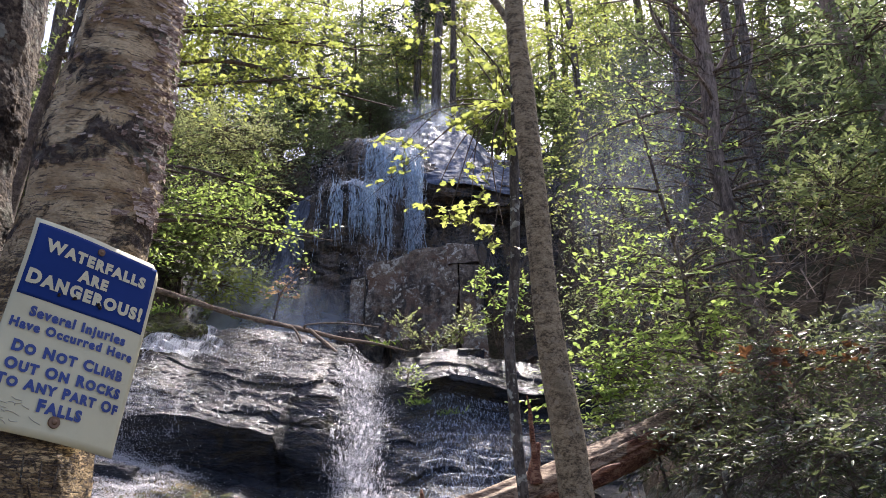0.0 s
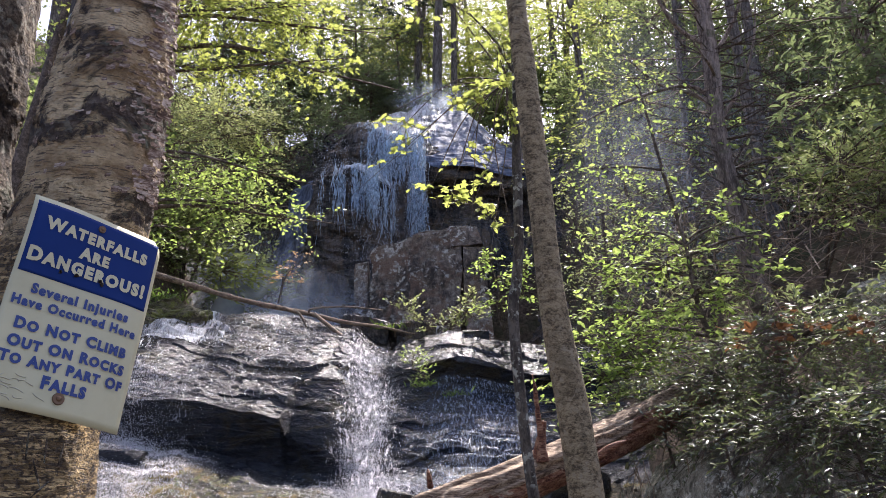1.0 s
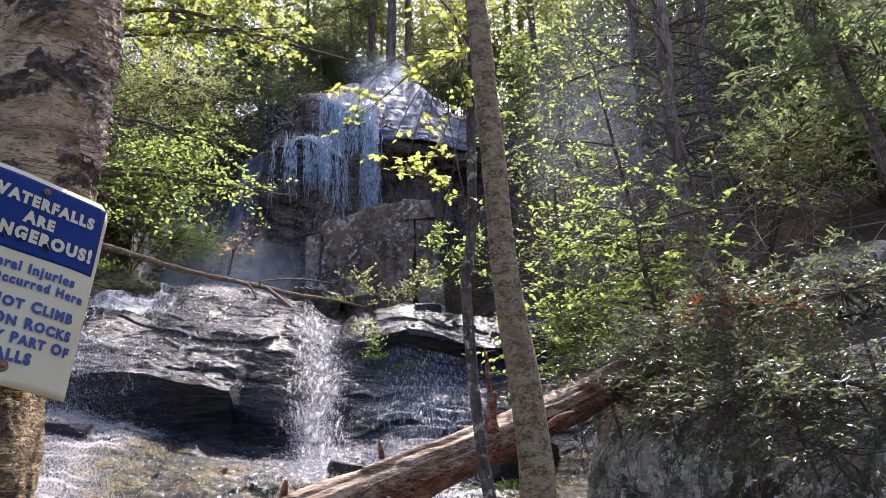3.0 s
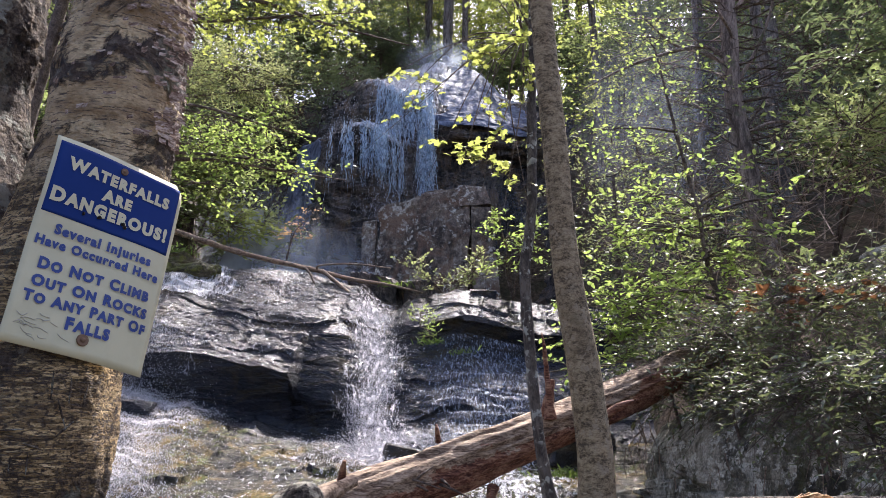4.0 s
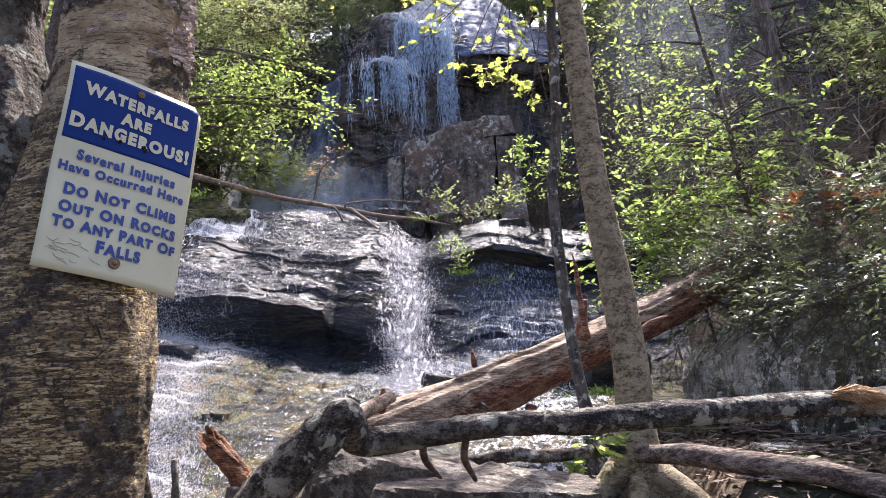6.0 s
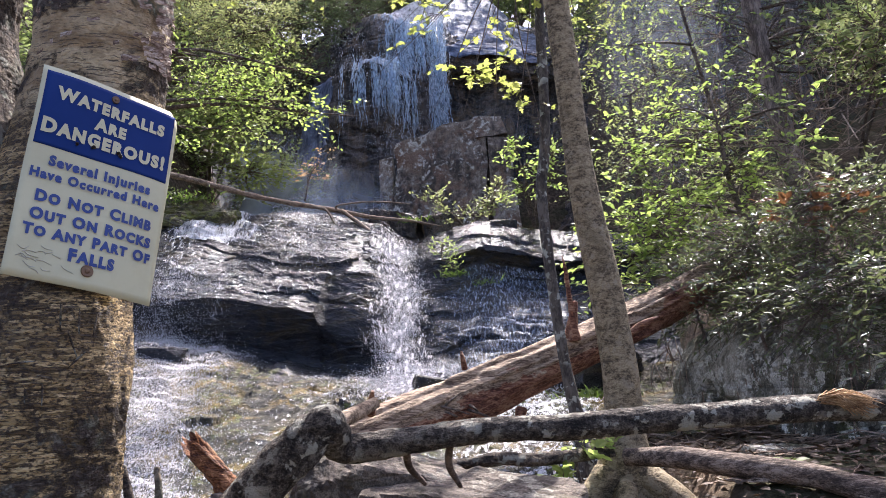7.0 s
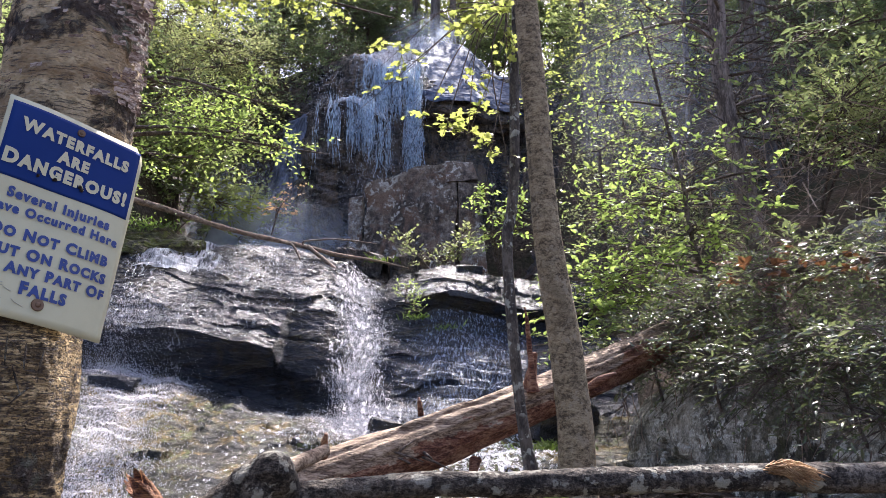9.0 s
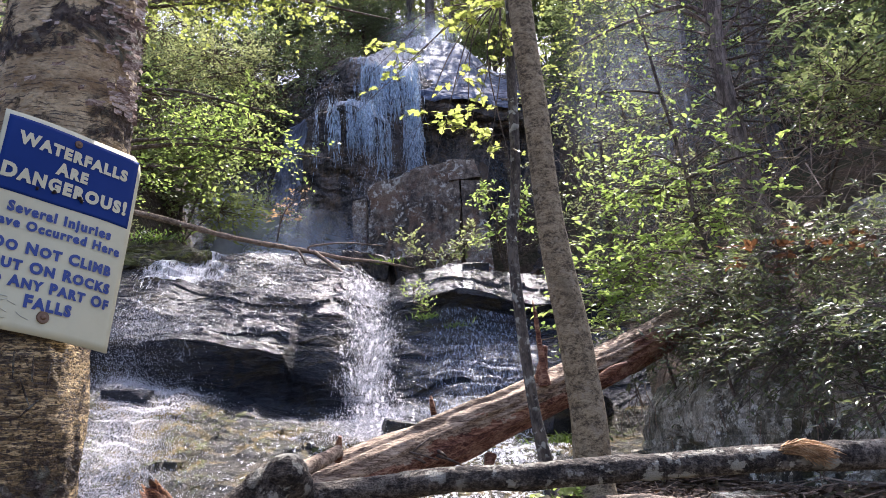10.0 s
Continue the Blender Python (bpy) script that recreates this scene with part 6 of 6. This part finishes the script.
# right bank, sunlit undergrowth
leafy("witch_hazel", "bright green broad-leaved shrub on the stream bank", (2.7, 7.6, gz(2.7, 7.6)), [(2.7, 7.6, gz(2.7, 7.6) - .1), (2.6, 7.5, 2.7), (2.4, 7.4, 3.2), (2.3, 7.3, 3.8)], [.04, .035, .025, .01],
      [((1.40, 7.4, 2.62), (.50, .4, .07), 44), ((1.85, 7.4, 2.78), (.55, .4, .07), 46), ((1.55, 7.4, 2.95), (.50, .4, .06), 40), ((2.2, 7.3, 3.02), (.55, .4, .08), 40), ((1.75, 7.5, 3.22), (.50, .4, .07), 34), ((2.35, 7.3, 3.32), (.5, .4, .07), 26),
       ((1.6, 7.5, 3.55), (.35, .3, .08), 16), ((2.15, 7.4, 3.65), (.55, .4, .08), 30), ((2.7, 6.9, 3.42), (.40, .3, .05), 10), ((1.28, 7.6, 2.36), (.35, .3, .08), 22), ((2.9, 6.7, 3.72), (.35, .3, .06), 7), ((2.0, 7.2, 2.45), (.6, .4, .08), 30),
       ((2.4, 7.6, 4.25), (.55, .4, .10), 12), ((1.9, 7.6, 4.0), (.5, .4, .08), 14), ((2.75, 7.3, 4.05), (.3, .3, .06), 6)],
      .30, 8, .066, OVAL, L_BRIGHT, M_TWIG, 104, "shrub", .15, .35)
leafy("spice_bush", "pale small-leaved bush behind the slim tree", (2.3, 11.0, gz(2.3, 11)), [(2.3, 11, gz(2.3, 11) - .1), (2.3, 11.0, 4.2), (2.3, 11, 5.4)], [.05, .04, .02],
      [((2.1, 11.6, 4.3), (.6, .5, .6), 51), ((2.3, 11.0, 4.5), (.7, .6, .7), 63), ((3.0, 11.0, 4.6), (.7, .6, .6), 51), ((2.0, 11.6, 5.4), (.7, .6, .5), 44), ((2.8, 11.4, 5.8), (.8, .6, .6), 44)],
      .42, 10, .050, DIAMOND, L_SMALL, M_TWIG, 105, "shrub")
leafy("sweet_shrub", "sparse sunlit sprays of small green leaves", (3.1, 9.2, gz(3.1, 9.2)), [(3.1, 9.2, gz(3.1, 9.2) - .1), (3.0, 9.2, 3.8), (2.7, 9.1, 5.2), (2.5, 9.1, 6.4)], [.04, .03, .02, .01],
      [((2.1, 9.0, 4.2), (.6, .4, .3), 24), ((2.6, 9.0, 4.9), (.6, .4, .4), 27), ((1.9, 9.0, 5.3), (.5, .4, .3), 17), ((2.9, 9.0, 5.8), (.6, .4, .35), 20), ((3.3, 8.8, 4.5), (.4, .4, .3), 6), ((2.3, 9.0, 6.5), (.6, .4, .3), 16)],
      .40, 7, .062, OVAL, L_BRIGHT, M_TWIG, 112, "shrub", .15, .4)
leafy("young_maple", "slender sunlit maple above the stream bank", (3.15, 16.0, gz(3.15, 16)), [(3.15, 16, gz(3.15, 16) - .2), (3.14, 16, 8), (3.05, 16, 11.5), (2.9, 16, 15)], [.11, .09, .075, .04],
      [((2.4, 14.2, 10.6), (1.1, .8, .9), 66), ((3.4, 14.2, 9.0), (1.2, .9, .9), 79), ((2.7, 14.3, 7.7), (1.0, .8, .8), 66), ((4.3, 14.5, 8.0), (.9, .8, .8), 54), ((2.2, 14.2, 12.0), (1.0, .8, .7), 36), ((3.6, 14.0, 6.6), (.9, .7, .6), 54), ((1.7, 15.0, 11.5), (.7, .7, .7), 30)],
      .55, 9, .085, DIAMOND, L_SPRING, M_FARBARK, 106)
leafy("sourwood", "tall tree with light green crown on the stream bank", (5.2, 16.0, gz(5.2, 16)), [(5.2, 16, gz(5.2, 16) - .2), (5.3, 16, 9), (5.4, 16, 12), (5.4, 16, 17)], [.16, .13, .1, .05],
      [((5.0, 15.5, 11.6), (1.2, 1, 1), 90), ((6.3, 15.5, 10.5), (1.2, 1, 1), 80), ((4.6, 15.5, 9.6), (.9, .8, .7), 70), ((5.8, 15.5, 8.6), (1.1, .9, .8), 80), ((7.2, 15.2, 12.2), (1.2, 1, 1), 60), ((5.6, 15.6, 13.4), (1.4, 1, .9), 50)],
      .6, 9, .09, DIAMOND, L_MID, M_FARBARK, 107)
leafy("laurel_thicket", "sunlit small-leaved thicket on the steep slope", (4.3, 9.0, gz(4.3, 9)), None, None,
      [((3.2, 9.9, 4.3), (.6, .6, .6), 50), ((4.2, 7.9, 4.8), (.5, .5, .40), 80), ((4.4, 7.7, 4.3), (.5, .4, .35), 70), ((3.0, 8.8, 3.5), (.6, .5, .45), 60)],
      .34, 10, .070, LANCE, L_SMALL, M_TWIG, 108, "shrub", .1, .5, True, .2)
leafy("rhododendron", "dark leathery rhododendron leaves over the steep bank", (4.6, 6.6, gz(4.6, 6.6)), [(4.6, 6.6, gz(4.6, 6.6) - .1), (4.5, 6.7, 4.2), (4.3, 6.8, 5.2), (4.2, 6.9, 6.4)], [.05, .045, .03, .015],
      [((4.1, 6.8, 5.9), (.6, .5, .45), 60), ((3.8, 7.0, 5.2), (.5, .4, .35), 50), ((4.4, 6.4, 5.0), (.6, .5, .5), 70), ((4.0, 7.6, 4.7), (.6, .5, .35), 22), ((4.5, 7.4, 6.6), (.7, .5, .5), 60)],
      .30, 9, .105, LANCE, L_DARK, M_TWIG, 109, "shrub", .1, .45)
for k, (cx, cy, cz, n) in enumerate([(1.75, 6.75, 2.22, 130), (2.1, 6.2, 2.45, 150), (2.5, 5.6, 2.6, 150), (2.85, 4.9, 2.6, 120), (2.35, 5.3, 2.15, 110), (2.6, 4.6, 2.0, 80), (2.0, 5.9, 2.05, 80), (2.35, 4.75, 1.92, 70), (2.42, 4.5, 1.62, 46), (2.15, 5.15, 1.9, 54)]):
    leafy("dog_hobble", "arching evergreen bush with shiny leaves on the rock wall", (cx + .25, cy + .1, gz(cx + .25, cy + .1)), None, None,
          [((cx, cy, cz), (.42, .42, .24), n)], .34, 11, .060, LANCE, L_GLOSS, M_TWIG, 120 + k, "shrub", .35, .45, True, .1, "bushes on the rock wall")
leafy("rusty_sprig", "rust-red dead leaves among the bushes", (2.25, 5.35, 2.3), None, None, [((2.22, 5.3, 2.62), (.22, .2, .16), 14), ((2.6, 5.0, 2.55), (.15, .15, .1), 6)], .2, 7, .07, OVAL, L_RUST, M_TWIG, 140, "shrub")

# twigs of maple leaves in front of the falls
leafy("maple_bough", "drooping maple twigs with new leaves on the thin sapling", (.52, 5.28, 4.5), None, None,
      [((-0.38, 5.1, 4.13), (.07, .07, .03), 4), ((-0.22, 5.1, 4.08), (.07, .07, .03), 5), ((-0.30, 5.1, 3.82), (.07, .07, .03), 3), ((-0.11, 5.1, 3.98), (.07, .07, .03), 3), ((-0.04, 5.1, 3.62), (.07, .07, .03), 4), ((0.09, 5.1, 3.55), (.07, .07, .03), 6), ((0.23, 5.1, 3.48), (.07, .07, .03), 6), ((0.30, 5.1, 3.65), (.07, .07, .03), 5), ((0.39, 5.1, 3.42), (.07, .07, .03), 4), ((0.48, 5.1, 3.31), (.07, .07, .03), 3), ((0.19, 5.1, 3.84), (.07, .07, .03), 4), ((0.38, 5.1, 3.92), (.07, .07, .03), 4), ((0.50, 5.1, 4.16), (.07, .07, .03), 7), ((0.27, 5.1, 4.25), (.07, .07, .03), 7), ((0.12, 5.1, 4.29), (.07, .07, .03), 7), ((0.39, 5.1, 4.38), (.07, .07, .03), 9), ((.2, 5.0, 4.9), (.35, .25, .25), 16), ((.42, 4.9, 4.6), (.2, .2, .2), 10), ((-.1, 5.0, 5.35), (.4, .3, .2), 14)],
      .11, 3, .058, MAPLE, L_SPRING, M_TWIG, 150, "branch", .35, .5, True, 0, "", .32)
leafy("bank_sapling", "green sapling leaves in the shade beside the boulder", (.95, 12.5, 3.9), None, None, [((0.86, 12.2, 4.84), (.22, .2, .12), 14), ((1.20, 12.2, 4.57), (.22, .2, .12), 14), ((0.81, 12.2, 4.39), (.22, .2, .12), 14), ((1.30, 12.2, 4.98), (.22, .2, .12), 14), ((0.73, 12.2, 5.12), (.22, .2, .12), 14)], .26, 7, .075, OVAL, L_BRIGHT, M_TWIG, 153, "shrub", .1, .4)
leafy("ledge_shrub", "small yellow-green shrub in front of the boulder", (-.05, 13.0, 3.95), None, None,
      [((-.05, 13.0, 4.25), (.5, .3, .16), 34), ((-.6, 13.0, 4.5), (.22, .2, .2), 14), ((.35, 13.0, 4.45), (.3, .25, .22), 20), ((.45, 13.0, 4.75), (.1, .1, .2), 8)], .26, 7, .065, OVAL, L_SMALL, M_TWIG, 151, "shrub", .0, .5, True, .5)
leafy("twig_sprig", "reddish sprig of new leaves beside the dry stick", (-2.6, 12.3, 4.5), None, None,
      [((-2.28, 12.1, 5.08), (.12, .1, .2), 12), ((-2.5, 12.1, 4.86), (.2, .1, .06), 9)], .18, 5, .062, OVAL, L_PINK, M_TWIG, 152, "branch", .0, .5)


def tuft(name, label, at, n, height, seed, spread=.16):
    rng = np.random.default_rng(seed)
    root = np.array(at) + rng.normal(size=(n, 3)) * [spread, spread, .01]
    way = rng.normal(size=(n, 3)) * [.5, .5, .1] + [0, 0, 1]
    side = unit(np.cross(way, rng.normal(size=(n, 3))))
    h = height * rng.uniform(.5, 1.2, (n, 1))
    fall = np.stack([way[:, 0], way[:, 1], -np.abs(rng.normal(size=n)) * .8], -1)
    rows = []
    for t, w in ((0, .006), (.4, .008), (.75, .006), (1, .001)):
        p = root + unit(way) * h * t + fall * h * .5 * t ** 2
        rows += [p - side * w, p + side * w]
    v = np.stack(rows, 1).reshape(-1, 3)
    q = np.array([(0, 1, 3, 2), (2, 3, 5, 4), (4, 5, 7, 6)])
    f = (q[None] + (np.arange(n) * 8)[:, None, None]).reshape(-1, 4)
    ob = build(name, v, f, L_GRASS, None, False)
    return tagged(ob, label, "grass", kind="stuff")


leafy("ledge_herb", "leafy bright green herb growing on the rock ledge", (-.45, 11.1, 3.25), None, None, [((-.45, 11.05, 3.40), (.16, .1, .15), 26), ((-.30, 10.95, 3.15), (.14, .08, .12), 16)], .14, 5, .055, LANCE, L_BRIGHT, M_TWIG, 180, "plant", .1, .5, True, .4)
tuft("grass_tuft", "green grass tuft hanging below the ledge", (-.30, 10.9, 3.0), 50, .11, 2, .1)
tuft("grass_tuft", "low sunlit grass on the mossy bank", (-4.3, 11.7, 4.50), 300, .09, 6, .26)
tuft("grass_tuft", "green grass below the boulder", (-1.0, 13.2, 4.22), 130, .13, 3)
tuft("grass_tuft", "low green plants under the ledge", (.1, 10.8, 2.85), 30, .12, 4, .1)
tuft("grass_tuft", "green weeds between log and tree", (.95, 6.7, 1.40), 150, .09, 5)
leafy("seedling", "small green seedling with lobed leaves at the tree's foot", (.50, 4.2, .95), None, None, [((.5, 4.2, 1.22), (.14, .1, .05), 7), ((.42, 4.15, 1.05), (.1, .1, .05), 5)], .1, 4, .085, MAPLE, L_BRIGHT, M_TWIG, 160, "plant", .1, .4)
leafy("evergreen_seedling", "dark green seedling at the foot of the rock wall", (1.42, 4.1, 1.0), None, None, [((1.42, 4.1, 1.08), (.05, .05, .03), 4)], .05, 3, .08, OVAL, L_MID, M_TWIG, 161, "plant", .1, .5)

leafy("cliff_bush", "dark evergreen bush hanging beside the falls", (-3.4, 22.0, 11.2), None, None,
      [((-3.5, 21.3, 11.3), (.8, .5, .5), 90), ((-2.9, 21.8, 12.1), (.6, .5, .4), 70), ((-4.2, 21.0, 10.3), (.7, .5, .5), 80), ((-4.8, 20.4, 9.2), (.6, .5, .5), 60), ((-3.2, 22.6, 12.9), (.9, .6, .5), 80)], .4, 8, .12, LANCE, L_DARK, M_TWIG, 170, "shrub", .3, .5)

# woods behind and around the falls
def forest():
    rng = np.random.default_rng(301)
    spots = [(-6.4, 17.0, L_DARK, 1.0, 0), (-7.5, 14.5, L_MID, 1.0, 0), (-5.6, 21.5, L_DARK, 1.1, 0), (-4.2, 24.5, L_DARK, 1.1, 0), (-2.3, 26.0, L_DARK, 1.0, 0), (-7.5, 24.0, L_DARK, 1.2, 0), (3.6, 24.5, L_MID, 1.0, 0), (5.5, 20.5, L_MID, 1.1, 0), (4.2, 18.5, L_MID, .9, 0), (7.0, 18, L_MID, 1.1, 0), (8, 13.5, L_DARK, 1.1, 0), (6.5, 12.0, L_DARK, 1.1, 0), (6.2, 9.5, L_MID, .8, 0), (-9, 19, L_MID, 1.2, 0), (-5.1, 18.3, L_MID, .9, 0), (-5.3, 15.8, L_MID, .8, 0), (1.8, 25.5, L_MID, .8, 0)]
    for n, (x, y, mt, k, _) in enumerate(spots):
        z = gz(x, y)
        blobs = [((x + rng.normal() * .7 * k, y + rng.normal() * .5, z + rng.uniform(.5, 2.6) * k), (.95 * k, .8 * k, .6 * k), 95) for _ in range(7)]
        dark = mt is L_DARK
        leafy("rhododendron_bush" if dark else "understory_bush", "dark evergreen thicket on the hillside" if dark else "green undergrowth on the hillside", (x, y, z), None, None,
              blobs, .5, 8, .14 if dark else .12, LANCE if dark else DIAMOND, mt, M_TWIG, 310 + n, "shrub", .1, .5, True, .15, "hillside thickets")
    tall = [(-.2, 25.2, .20, 0), (.45, 25.8, .13, 0), (-1.1, 27.5, .12, 0), (-5.0, 28, .16, 1), (-9, 27, .18, 1), (-12, 22, .2, 1), (4.6, 29, .17, 1), (7.5, 26, .2, 1), (11, 22, .2, 1), (-3.5, 33, .16, 1), (1.5, 34, .17, 1), (6, 36, .2, 1), (-8, 36, .2, 1), (-13, 32, .2, 1), (14, 30, .2, 1), (-16, 26, .2, 1), (6.1, 14.0, .13, 3), (-9, 11, .16, 1), (17, 20, .2, 1), (-1.5, 42, .2, 1), (4, 44, .2, 1), (-6, 46, .2, 1), (10, 45, .2, 1)]
    tall += [(-2.5, 31, .09, 4), (-.6, 32.5, .08, 4), (.8, 30.5, .08, 4), (2.3, 31.5, .09, 4), (3.5, 33, .09, 4), (-4.5, 34, .1, 4), (5.3, 31, .09, 4), (-1.4, 36, .1, 4), (1.0, 38, .1, 4), (3.0, 39, .1, 4), (-3.2, 39, .1, 4), (6.5, 28, .09, 4), (8.5, 31, .1, 4), (8.0, 22.5, .09, 4), (9.6, 19.5, .09, 4), (10.5, 25, .1, 4), (12.5, 21, .1, 4), (9.0, 16.0, .08, 4), (11.5, 16.5, .09, 4)]
    for n, (x, y, r, kind) in enumerate(tall):
        z = gz(x, y)
        h = rng.uniform(9.5, 12.5) if kind else rng.uniform(13, 15)
        h = rng.uniform(7.5, 10) if kind == 4 else h
        lx, ly = rng.normal() * .5, rng.normal() * .4
        pts = [(x, y, z - .3), (x + lx * .2, y + ly * .2, z + h * .3), (x + lx * .6, y + ly * .6, z + h * .65), (x + lx, y + ly, z + h)]
        blobs = []
        if kind != 3:
            for _ in range(9 if kind else 3):
                hh = rng.uniform(.32 if kind < 4 else .1, 1.0) if kind else rng.uniform(.7, 1.0)
                blobs.append(((x + lx * hh + rng.normal() * 1.6, y + ly * hh + rng.normal() * 1.3, z + h * hh), (1.5, 1.4, .9), 32 if kind < 4 else 44))
        else:
            blobs = [((x + .4, y, z + h * .8), (.8, .8, .5), 20)]
        leafy("forest_tree", "tall thin forest tree with sparse spring leaves on the hillside", (x, y, z), pts, [r, r * .8, r * .5, r * .2], blobs, .8, 9, .16, DIAMOND, L_SPRING if n % 3 == 0 or (kind == 4 and n % 2) else L_MID, M_FARBARK, 340 + n, "tree", .2, .5, True, 0, "hillside trees")


forest()


for k, (x, y, hs) in enumerate([(-3.2, 26.8, 5.2), (-5.4, 25.0, 5.0), (-6.9, 22.5, 5.0), (-1.7, 28.0, 4.6)]):
    z = gz(x, y)
    rh = np.random.default_rng(600 + k)
    bl = [((x + rh.normal() * .9, y + rh.normal() * .7, z + .4 + hs * u), (1.1, .9, .55), 85) for u in np.linspace(.05, 1, 9)]
    leafy("evergreen_tree", "dense dark evergreen beside the top of the falls", (x, y, z), [(x, y, z - .2), (x + .1, y, z + hs * .5), (x, y, z + hs)], [.10, .07, .03], bl, .5, 9, .13, LANCE, L_DARK, M_TWIG, 610 + k, "tree", .1, .5, True, .1, "hillside thickets")


def pine():
    rng = np.random.default_rng(55)
    x, y = -1.0, 29.0
    z = gz(x, y)
    blobs = [((x + rng.normal() * .9, y + rng.normal() * .8, z + h), (.9, .8, .22), 60) for h in np.linspace(5.5, 12, 11)]
    leafy("pine_tree", "dark pine above the falls", (x, y, z), [(x, y, z - .3), (x + .1, y, z + 6), (x, y, z + 13)], [.2, .14, .04], blobs, .5, 16, .16, LANCE, L_NEEDLE, M_DARKBARK, 56, "tree", .0, .9)


pine()

# dead twigs caught on the fallen log
for a_, b_ in [((-0.46, 5.70, 1.43), (-0.27, 5.66, 1.38)), ((-0.39, 5.70, 1.44), (-0.08, 5.66, 1.35)), ((-0.29, 5.70, 1.37), (-0.13, 5.66, 1.50)), ((-0.16, 5.70, 1.33), (-0.27, 5.66, 1.38)), ((-0.08, 5.70, 1.41), (-0.01, 5.66, 1.35)), ((-0.09, 5.70, 1.38), (0.13, 5.66, 1.28))]:
    v, f = tube([a_, ((a_[0] + b_[0]) / 2, 5.62, (a_[2] + b_[2]) / 2 + .01), b_], [.009, .008, .004], 10, 6, .2, 20, .5, 2)
    tagged(build("dead_twig", v, f, M_TWIG), "thin dark dead twig caught on the fallen log", "twig", "twigs on the log")
# bare roots that hang down the rock wall
rr_ = np.random.default_rng(92)
n = 55
u = rr_.uniform(.2, 4.2, n)
top = np.stack([far_c[0] + along[0] * u - inward[0] * .03, far_c[1] + along[1] * u - inward[1] * .03, rr_.uniform(1.35, 1.95, n)], -1)
top[:, :2] += inward * (rr_.uniform(-.03, .05, (n, 1)) + np.maximum(0, top[:, 2:] - 1.5) * .35)
low = top + np.stack([rr_.normal(size=n) * .05, rr_.normal(size=n) * .05 - .02, -rr_.uniform(.08, .5, n)], -1)
v, f = rods(top, low, .006, .002, rr_.normal(size=(n, 3)) * .025)
tagged(build("hanging_roots", v, f, M_STICK, None, False), "thin brown roots hanging down the rock wall", "roots", kind="stuff")

# leaf litter and small twigs on the near ground
rl = np.random.default_rng(91)
n = 8000
lx, ly = rl.uniform(-.9, 2.6, n), rl.uniform(2.4, 6.2, n)
lp = np.stack([lx, ly, ground(lx, ly) + .012], -1)
litter = leaves("leaf_litter", lp, rl.normal(size=(n, 3)) * [1, 1, .15], np.array([0, 0, 1.0]) + rl.normal(size=(n, 3)) * .3, .055 * rl.uniform(.5, 1.3, n), OVAL, L_LITTER, None)
tagged(litter, "dry brown leaf litter under the trees", "leaf litter", kind="stuff")
n = 520
a = np.stack([rl.uniform(-.6, 2.4, n), rl.uniform(3.3, 6.2, n), np.zeros(n)], -1)
a[:, 2] = ground(a[:, 0], a[:, 1]) + .03
b = a + rl.normal(size=(n, 3)) * [.18, .12, .02]
v, f = rods(a, b, .006, .003, rl.normal(size=(n, 3)) * .015)
tagged(build("fallen_twigs", v, f, M_STICK, None, False), "small fallen twigs on the forest floor", "twigs", kind="stuff")
n = 420
a = np.stack([rl.uniform(2.6, 5.5, n), rl.uniform(7.0, 14, n), np.zeros(n)], -1)
a[:, 2] = ground(a[:, 0], a[:, 1]) + rl.uniform(.05, 1.5, n)
b = a + rl.normal(size=(n, 3)) * [.6, .4, .5]
v, f = rods(a, b, .009, .003, rl.normal(size=(n, 3)) * .08)
tagged(build("bare_brush", v, f, M_STICK, None, False), "bare grey brushwood on the steep slope", "brush", kind="stuff")
